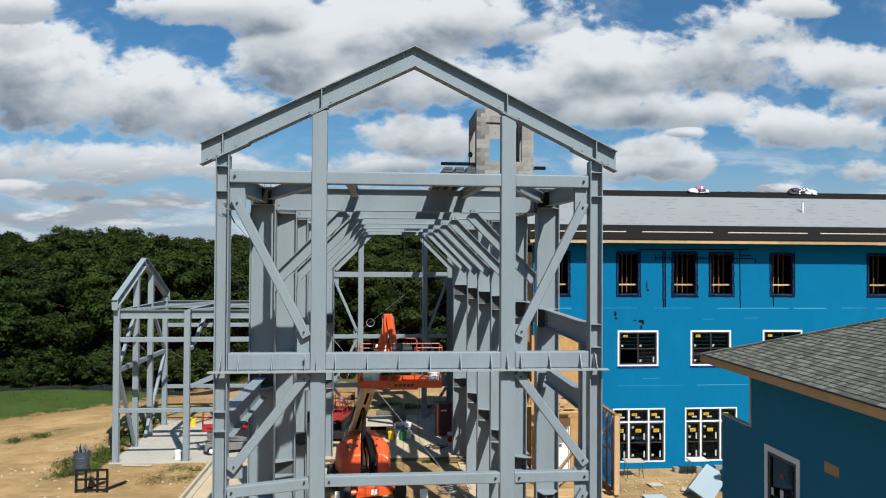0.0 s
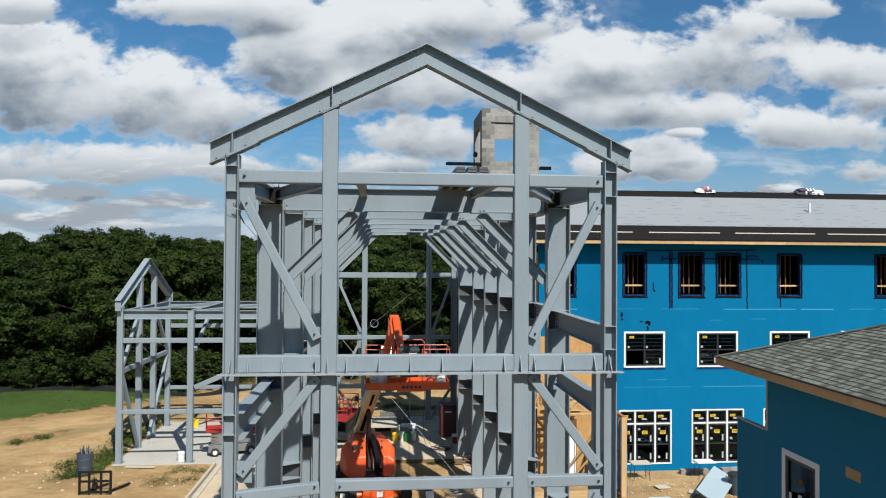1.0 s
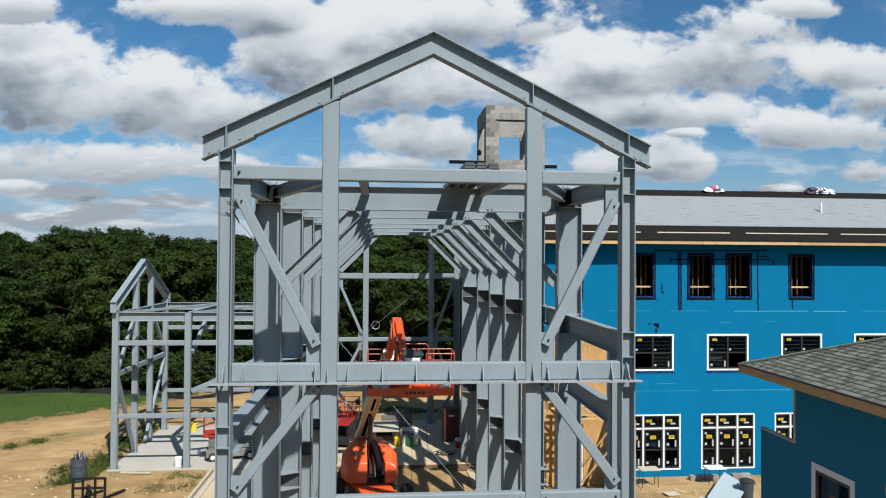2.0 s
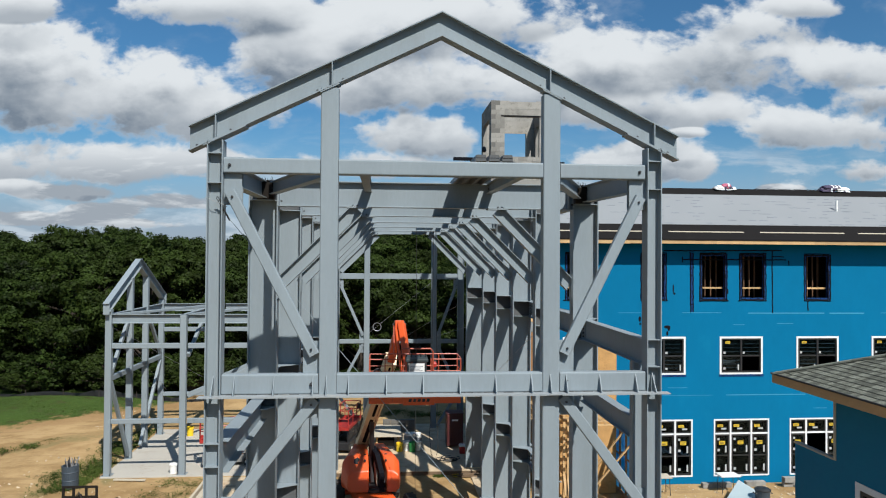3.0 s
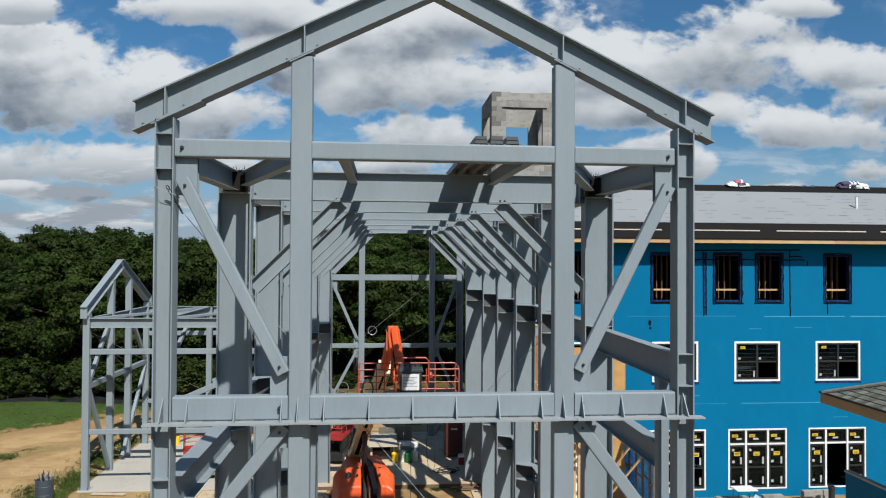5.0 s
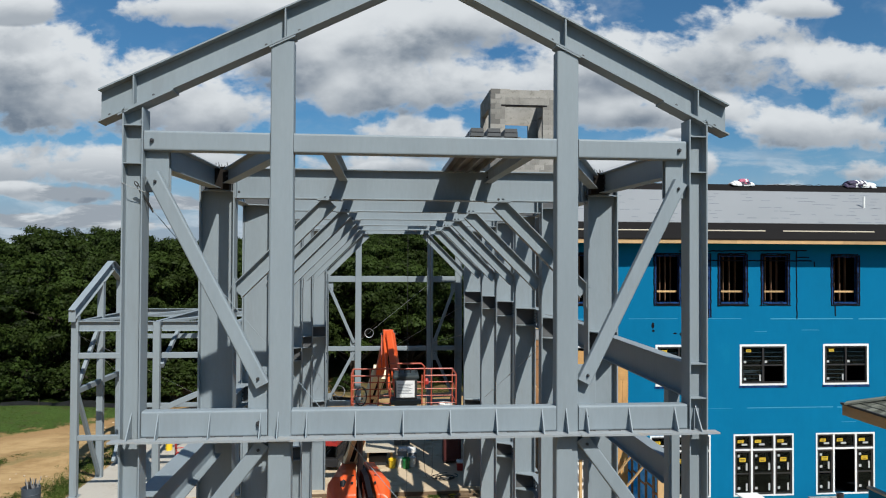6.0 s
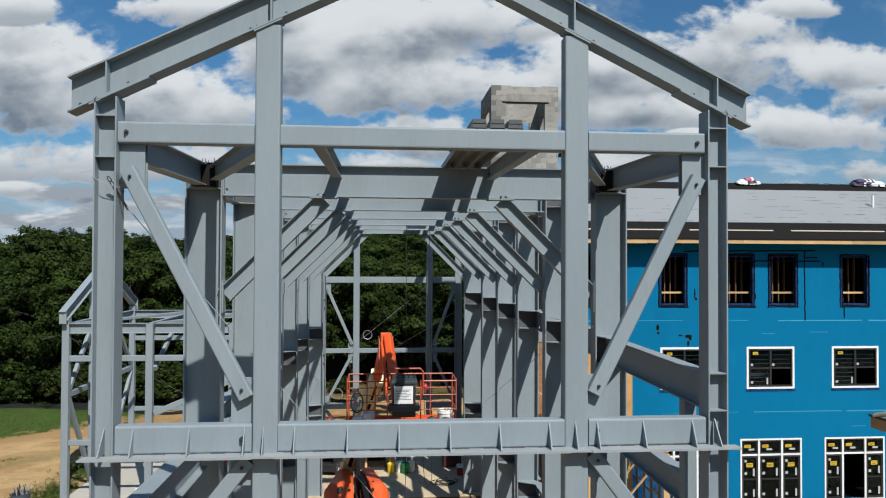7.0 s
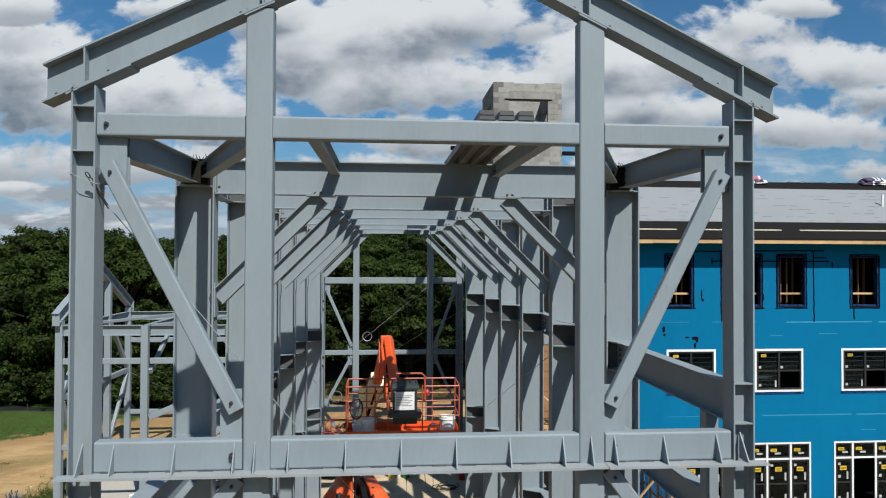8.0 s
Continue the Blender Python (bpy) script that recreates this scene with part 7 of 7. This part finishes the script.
def masonry(x, y, n, label, seed):
    rng = random.Random(seed)
    g = thing("block_pile", label, "concrete blocks", (x, y, 0), "block piles by the house")
    for k in range(n):
        part("block", boxed(x + 0.42 * (k % 3), x + 0.40 + 0.42 * (k % 3), y + rng.uniform(-0.05, 0.05), y + 0.2, -0.05 + 0.2 * (k // 3), 0.145 + 0.2 * (k // 3), 0.006), BLOCK, g)


masonry(12.7, 29.2, 3, "few grey concrete blocks by the wall foot", 1)
masonry(16.1, 29.1, 6, "two courses of grey concrete blocks by the wall foot", 2)
masonry(14.6, 29.3, 2, "two grey concrete blocks by the wall foot", 3)


def sheets():
    g = thing("board_sheet", "pale blue-grey insulation board propped on the ground", "board", (13.6, 27.0, 0), "loose boards")
    part("board", plate([(11.95, 26.15, 0.27), (12.15, 24.75, 0.15), (13.95, 26.95, 0.38), (13.75, 28.35, 0.50)], 0.05, (0.0, -0.1, 1)), PALE_SHEET, g)
    part("prop", boxed(12.9, 13.3, 26.6, 27.0, -0.06, 0.36), BLOCK, g)
    part("prop", boxed(12.3, 12.6, 25.6, 25.9, -0.06, 0.22), BLOCK, g)
    for x, y, a, L, mat in ((11.6, 25.6, 20, 1.1, PALE_SHEET), (12.6, 25.2, -35, 0.8, WHITE), (10.6, 26.2, 8, 0.9, PALE_SHEET), (12.2, 26.9, 60, 0.5, PLY), (11.2, 27.6, 15, 0.6, PLY)):
        b = thing("board_offcut", "pale offcut of board lying on the soil", "board", (x, y, 0), "loose boards")
        part("board", mesh_of("board", boxed(-L / 2, L / 2, -0.18, 0.18, 0, 0.03), mat), mat, b, m=pose(x, y, -0.04, 2, 3, a))
    p = thing("drain_pipe", "short black drain pipe standing by the wall", "pipe", (16.9, 28.6, 0))
    part("pipe", lathe([(0.11, -0.1), (0.11, 0.55), (0.13, 0.56), (0.13, 0.68), (0.10, 0.68), (0.10, 0.3)], 16, (16.9, 28.6, 0)), BLACK, p)
    t = thing("waste_bin", "dark grey plastic waste bin beside the propped board", "bin", (13.75, 26.6, 0))
    part("body", lathe([(0.21, -0.06), (0.26, 0.66), (0.275, 0.67), (0.275, 0.72), (0.24, 0.72), (0.20, 0.1)], 20, (13.75, 26.6, 0)), DRUM, t)
    part("lid", bevelled(lathe([(0.29, 0.722), (0.29, 0.76), (0.20, 0.81), (0.06, 0.83)], 20, (13.75, 26.6, 0)), 0.004), BLACK, t, "black domed lid")
    for k in (-1, 1):
        part("handle", rods([(13.75 + k * 0.27, 26.5, 0.62), (13.75 + k * 0.33, 26.5, 0.62), (13.75 + k * 0.33, 26.7, 0.62), (13.75 + k * 0.27, 26.7, 0.62)], 0.014), BLACK, t)
    rng = random.Random(3)
    bm = bmesh.new()
    for k in range(520):
        x, y = rng.uniform(9.6, 21), rng.uniform(23.5, 29.6)
        s = rng.uniform(0.02, 0.07) * (1.8 if k % 12 == 0 else 1.0)
        m = Matrix.Translation((x, y, -0.05)) @ pose(0, 0, 0, rng.uniform(0, 30), rng.uniform(0, 30), rng.uniform(0, 360)) @ Matrix.Diagonal((s * rng.uniform(0.8, 2.4), s, s * 0.6, 1))
        keep = len(bm.verts)
        box(bm, -0.5, 0.5, -0.5, 0.5, -0.2, 0.8)
        bm.verts.ensure_lookup_table()
        for v in bm.verts[keep:]:
            v.co = m @ v.co
    for k in range(420):
        x, y = rng.uniform(-16, -4), rng.uniform(24, 47)
        if -12.2 < x < -3.3 and y > 31.8 or (x > -7.6 and y < 32):
            continue
        q = rng.uniform(0.015, 0.07)
        m = Matrix.Translation((x, y, -0.07)) @ pose(0, 0, 0, rng.uniform(0, 30), rng.uniform(0, 30), rng.uniform(0, 360)) @ Matrix.Diagonal((q * rng.uniform(0.8, 1.8), q, q * 0.7, 1))
        keep = len(bm.verts)
        box(bm, -0.5, 0.5, -0.5, 0.5, -0.2, 0.8)
        bm.verts.ensure_lookup_table()
        for v in bm.verts[keep:]:
            v.co = m @ v.co
    solo("rubble", bm, CONCRETE, "pale rubble and offcuts scattered on the soil", "rubble", kind="stuff")


sheets()


# ---- the yard ----
def fork_carriage():
    x, y = -11.15, 28.3
    g = thing("fork_carriage", "dark rusty pallet fork carriage standing on the soil", "fork carriage", (x, y, 0))
    for dx in (-0.58, 0.58, -0.22, 0.22):
        part("upright", boxed(x + dx - 0.04, x + dx + 0.04, y - 0.03, y + 0.03, -0.05, 0.82), RUST_DARK, g)
    for z in (0.0, 0.42, 0.78):
        part("crossbar", boxed(x - 0.62, x + 0.62, y - 0.045, y - 0.031, z, z + 0.09), RUST_DARK, g)
    for dx in (-0.42, 0.42):
        part("fork", bar(bmesh.new(), [(-0.06, -0.02), (0.06, -0.02), (0.06, 0.02), (-0.06, 0.02)], (x + dx, y + 0.04, 0.02), (x + dx + 0.5, y + 1.1, 0.02), (0, 0, 1)), RUST_DARK, g)
    part("hook", plate([(x - 0.12, y - 0.06, 0.2), (x + 0.12, y - 0.06, 0.2), (x + 0.05, y - 0.06, 0.55), (x - 0.05, y - 0.06, 0.55)], 0.1, (0, 1, 0)), RUST_DARK, g)
    part("hose", rods([(x - 0.1, y - 0.08, 0.5), (x, y - 0.12, 0.66), (x + 0.12, y - 0.1, 0.4), (x + 0.02, y - 0.1, 0.2)], 0.025, 6), BLACK, g)


fork_carriage()


def rod_bin():
    x, y = -12.6, 30.9
    g = thing("scrap_bin", "dark blue-grey drum filled with steel rods", "bin", (x, y, 0))
    part("drum", lathe([(0.27, -0.05), (0.30, -0.03), (0.30, 0.28), (0.315, 0.30), (0.30, 0.32), (0.31, 0.60), (0.325, 0.62), (0.31, 0.64), (0.31, 0.86), (0.27, 0.86), (0.26, 0.5)], 24, (x, y, 0)), DRUM, g)
    rng = random.Random(2)
    for k in range(26):
        a, r = rng.uniform(0, 6.28), rng.uniform(0, 0.22)
        p = Vector((x + r * math.cos(a), y + r * math.sin(a), 0.5))
        part("rod", rod(bmesh.new(), p, p + Vector((rng.uniform(-0.22, 0.22), rng.uniform(-0.2, 0.2), rng.uniform(0.4, 0.68))), 0.014, 5), CABLE if k % 2 else BOLT, g)


rod_bin()


def yard_bits():
    for x, y, a, L, w, mat, lab in ((-5.2, 31.0, 25, 0.5, 0.3, PAPER, "scrap of white packaging on the soil"), (-6.4, 30.6, 10, 0.6, 0.06, RUST, "thin brown offcut on the soil"), (-10.6, 31.7, -6, 1.3, 0.14, PLY, "grey plank at the edge of the slab"), (-4.9, 29.4, -10, 0.5, 0.28, YELLOW, "yellow plastic sheet scrap on the soil")):
        g = thing("board_offcut" if L > 0.55 else "scrap", lab, "board" if L > 0.55 else "scrap", (x, y, 0))
        part("board", mesh_of("board", boxed(-L / 2, L / 2, -w / 2, w / 2, 0, 0.05, 0.006), mat), mat, g, m=pose(x, y, -0.04, 0, 0, a))
    for x, w, top, mat, nm in ((-7.44, 0.10, 0.10, PLY, "form_board"), (-7.20, 0.22, 0.03, PLY, "form_plank")):
        g = thing(nm, "long pale timber form board along the concrete apron", "board", (x, 27, 0), "form boards")
        for a, b in ((22.0, 25.6), (25.62, 29.3), (29.32, 31.8)):
            part("board", boxed(x - w / 2, x + w / 2, a, b, -0.10 if top > 0.05 else -0.028, top, 0.004), mat, g)
    # silt fence along the foot of the woods
    f = thing("silt_fence", "sagging black silt fence on short stakes", "fence", (-15, 49, 0.3))
    bm = bmesh.new()
    prev = None
    rng = random.Random(6)
    for k in range(0, 121):
        x = -45 + k * 0.45
        y = 49.3 + 0.4 * math.sin(x * 0.21) + 0.15 * math.sin(x * 1.1) + max(0, (-18 - x)) * -0.03 - 1.9 / (1 + math.exp((x + 10) * 1.2))
        gz = -0.06 + 0.45 * min(max(max(y - 0.8 * x, y + 11) - 57, 0) / 5, 1.0)
        top = gz + 0.27 + 0.07 * math.sin(x * 1.7) + 0.05 * math.sin(x * 0.63) + rng.uniform(-0.04, 0.04)
        pair = (bm.verts.new((x, y, gz - 0.2)), bm.verts.new((x, y + 0.05, top)))
        if prev:
            bm.faces.new((prev[0], pair[0], pair[1], prev[1]))
        prev = pair
        if k % 5 == 0:
            part("stake", boxed(x - 0.015, x + 0.015, y - 0.03, y + 0.02, gz - 0.3, gz + 0.42), BARK, f)
    r = bmesh.ops.solidify(bm, geom=bm.faces[:], thickness=0.012)
    part("cloth", bm, TAR, f)


yard_bits()


def tufts():
    """Grass and weeds: verge, wheel-track strip, round the wing slab and behind the far slab."""
    rng = np.random.RandomState(7)
    zones = [(-34, -13, 42, 50, 9000, 0.06, 1.5, lambda x, y: y - 0.8 * x > 57.4), (-26, -12, 33, 43, 1500, 0.06, 0.3, lambda x, y: 50.4 < y - 0.8 * x < 52.2), (-18.6, -16.4, 36.0, 37.8, 220, 0.13, 0.22, lambda x, y: True),
             (-14.0, -12.2, 29.9, 33.6, 1300, 0.10, 0.32, lambda x, y: 40.5 < y - 0.8 * x < 45 and x < -12.1), (-9.4, -7.6, 29.2, 31.4, 420, 0.06, 0.3, lambda x, y: x < -7.6), (-3, 3.4, 42.2, 44.6, 900, 0.10, 0.3, lambda x, y: y > 41),
             (-14, 6, 49.6, 51.6, 2600, 0.13, 0.5, lambda x, y: True), (-1.3, 3.2, 31.45, 31.6, 260, 0.035, 0.12, lambda x, y: y < 31.69), (-13.2, -12.0, 31.0, 40.0, 3000, 0.10, 0.4, lambda x, y: x < -12.1)]
    co, faces = [], []
    for x0, x1, y0, y1, n, h, wide, ok in zones:
        blobs = rng.uniform(size=(max(n // 90, 3), 2)) * (x1 - x0, y1 - y0) + (x0, y0)
        for i in range(n):
            b = blobs[rng.randint(len(blobs))]
            x, y = b + rng.normal(size=2) * wide
            if not ok(x, y):
                continue
            gz = -0.06 + (0.45 * min(max(max(y - 0.8 * x, y + 11) - 57, 0) / 5, 1.0))
            for k in range(4):
                # one small leaf, leaning anyhow
                a, l = rng.uniform(0, 6.28), h * rng.uniform(0.5, 1.3)
                px, py, pz = x + rng.normal() * 0.05, y + rng.normal() * 0.05, gz + rng.uniform(0, 0.9) * h
                s = len(co)
                w, lean = 0.022, rng.uniform(-1, 1)
                co.extend([(px - w * math.cos(a), py - w * math.sin(a), pz), (px + w * math.cos(a), py + w * math.sin(a), pz), (px + l * math.sin(a) * lean, py - l * math.cos(a) * lean, pz + l * 0.6 * rng.uniform(0.2, 1))])
                faces.append((s, s + 1, s + 2))
    me = bpy.data.meshes.new("weeds")
    me.from_pydata(co, [], faces)
    me.materials.append(GRASS)
    solo("weeds", me, GRASS, "tufts of green grass and weeds on the soil", "weeds", kind="stuff")


tufts()

# ---- woods ----


def tree_mesh(seed, height, spread, leaves, leaf):
    """Trunk with limbs, and a spreading crown of leaf clumps that overhangs its foot."""
    rng = random.Random(seed)
    wood = bmesh.new()
    rod(wood, (0, 0, -0.3), (0, 0, height * 0.6), 0.24, 8, 0.12)
    tips = []

    def reach(f):
        """How far the crown spreads at that share of the height."""
        return max(0.0, math.sin(math.pi * min(max((f - 0.10) / 0.98, 0.0), 1.0) ** 0.85)) ** 0.7

    for k in range(54):
        a = k * 2.4 + rng.uniform(-0.5, 0.5)
        f = 0.28 + 0.70 * (k / 53) ** 0.80 + rng.uniform(-0.03, 0.03)
        r = spread * reach(f) * rng.uniform(0.55, 0.95)
        tip = Vector((math.cos(a) * r, math.sin(a) * r, height * f))
        root = height * max(0.15, f - rng.uniform(0.15, 0.3))
        rod(wood, (0, 0, min(root, height * 0.6)), tip, 0.08, 5, 0.02)
        tips.append((tip, rng.uniform(0.13, 0.29) * spread * (1.0 if f < 0.85 else 0.7)))
        for j in range(3):
            off = Vector((rng.uniform(-1, 1), rng.uniform(-1, 1), rng.uniform(-0.4, 0.7))) * spread * 0.22
            tips.append((tip + off, rng.uniform(0.09, 0.17) * spread))
    trunk = mesh_of("trunk", wood, BARK)
    nrng = np.random.RandomState(seed)
    weights = np.array([r ** 2 for _, r in tips])
    pick = nrng.choice(len(tips), leaves, p=weights / weights.sum())
    mid = np.array([t[:] for t, _ in tips])[pick]
    rad = np.array([r for _, r in tips])[pick]
    d = nrng.normal(size=(leaves, 3))
    d /= np.linalg.norm(d, axis=1)[:, None]
    d[:, 2] = np.where(nrng.uniform(size=leaves) < 0.6, np.abs(d[:, 2]), d[:, 2])
    pos = mid + d * (rad * nrng.normal(0.84, 0.19, leaves))[:, None] * np.array([1, 1, 0.70])
    nrm = d + nrng.normal(size=(leaves, 3)) * 0.36 + np.array([0, 0, 0.25])
    nrm /= np.linalg.norm(nrm, axis=1)[:, None]
    side = np.cross(nrm, nrng.normal(size=(leaves, 3)))
    side /= np.linalg.norm(side, axis=1)[:, None]
    top = np.cross(nrm, side)
    s = leaf * nrng.uniform(0.6, 1.3, leaves)[:, None]
    co = np.stack([pos - side * s, pos + side * s * 0.8 - top * s * 0.5 + nrm * s * 0.2, pos + top * s], 1).reshape(-1, 3)
    me = bpy.data.meshes.new("crown")
    me.from_pydata(co.tolist(), [], [(3 * i, 3 * i + 1, 3 * i + 2) for i in range(leaves)])
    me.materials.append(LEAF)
    return trunk, me


KINDS = [tree_mesh(3, 8.6, 3.9, 44000, 0.10), tree_mesh(8, 9.2, 3.6, 44000, 0.10), tree_mesh(15, 8.0, 4.2, 44000, 0.10), tree_mesh(21, 7.6, 3.5, 40000, 0.10)]
BUSH = tree_mesh(33, 2.0, 1.7, 6000, 0.08)


def plant_woods():
    rng = random.Random(4)
    for row in range(5):
        y = 55.0 + row * 6.5
        x = -62.0 - row * 5
        while x < 34 + row * 3:
            kind = KINDS[rng.randrange(4)]
            yy = y + rng.uniform(-1.8, 1.8) + 0.06 * min(x, 5)
            s = rng.uniform(1.03, 1.13)
            zz = 0.2 + 0.52 * row - 0.35 / (1 + math.exp((x + 31) * 0.6)) - 0.7 / (1 + math.exp((x + 8) * 0.8)) + 1.35 * math.exp(-((x + 21.5 + row * 2.0) / 3.6) ** 2) + 0.75 * row / 3 * math.exp(-((x - 3) / 8) ** 2)
            g = thing("tree", "broad leafy summer tree at the edge of the woods", "tree", (x, yy, zz), "trees of the woods")
            m = Matrix.Translation((x, yy, zz)) @ pose(0, 0, 0, 0, 0, rng.uniform(0, 360)) @ Matrix.Diagonal((s, s, s * rng.uniform(0.96, 1.04), 1))
            part("trunk", kind[0], BARK, g, m=m)
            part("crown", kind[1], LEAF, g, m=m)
            x += rng.uniform(3.0, 4.6)
    # tall shrubs close the foot of the woods behind the verge
    x = -44.0
    while x < -10.5:
        s = rng.choice((0.5, 0.7, 0.9, 1.1, 1.35)) * rng.uniform(0.9, 1.1)
        yy = 49.2 + rng.uniform(-0.6, 1.3)
        g = thing("shrub", "tall dense shrub at the foot of the woods", "shrub", (x, yy, 0.3), "shrubs at the wood's edge")
        m = Matrix.Translation((x, yy, 0.3)) @ pose(0, 0, 0, 0, 0, rng.uniform(0, 360)) @ Matrix.Diagonal((s * 1.15, s, s * rng.uniform(0.8, 1.1), 1))
        part("stem", BUSH[0], BARK, g, m=m)
        part("crown", BUSH[1], LEAF, g, m=m)
        x += s * rng.uniform(1.2, 2.9)
    for y0, xa, xb in ((50.4, -58.0, -9.5), (51.6, -58.0, 26.0)):
        x = xa
        while x < xb:
            s = rng.uniform(0.35, 0.95)
            if x < -11 and rng.random() < 0.6:
                x += rng.uniform(1.8, 4.2)
                continue
            yy = y0 + rng.uniform(-0.5, 0.9) + 0.06 * min(x, 5) + 0.6
            g = thing("bush", "low dense bush at the foot of the woods", "bush", (x, yy, 0.2), "bushes at the wood's edge")
            m = Matrix.Translation((x, yy, 0.2)) @ pose(0, 0, 0, 0, 0, rng.uniform(0, 360)) @ Matrix.Scale(s, 4)
            part("stem", BUSH[0], BARK, g, m=m)
            part("crown", BUSH[1], LEAF, g, m=m)
            x += rng.uniform(1.8, 4.2)


plant_woods()
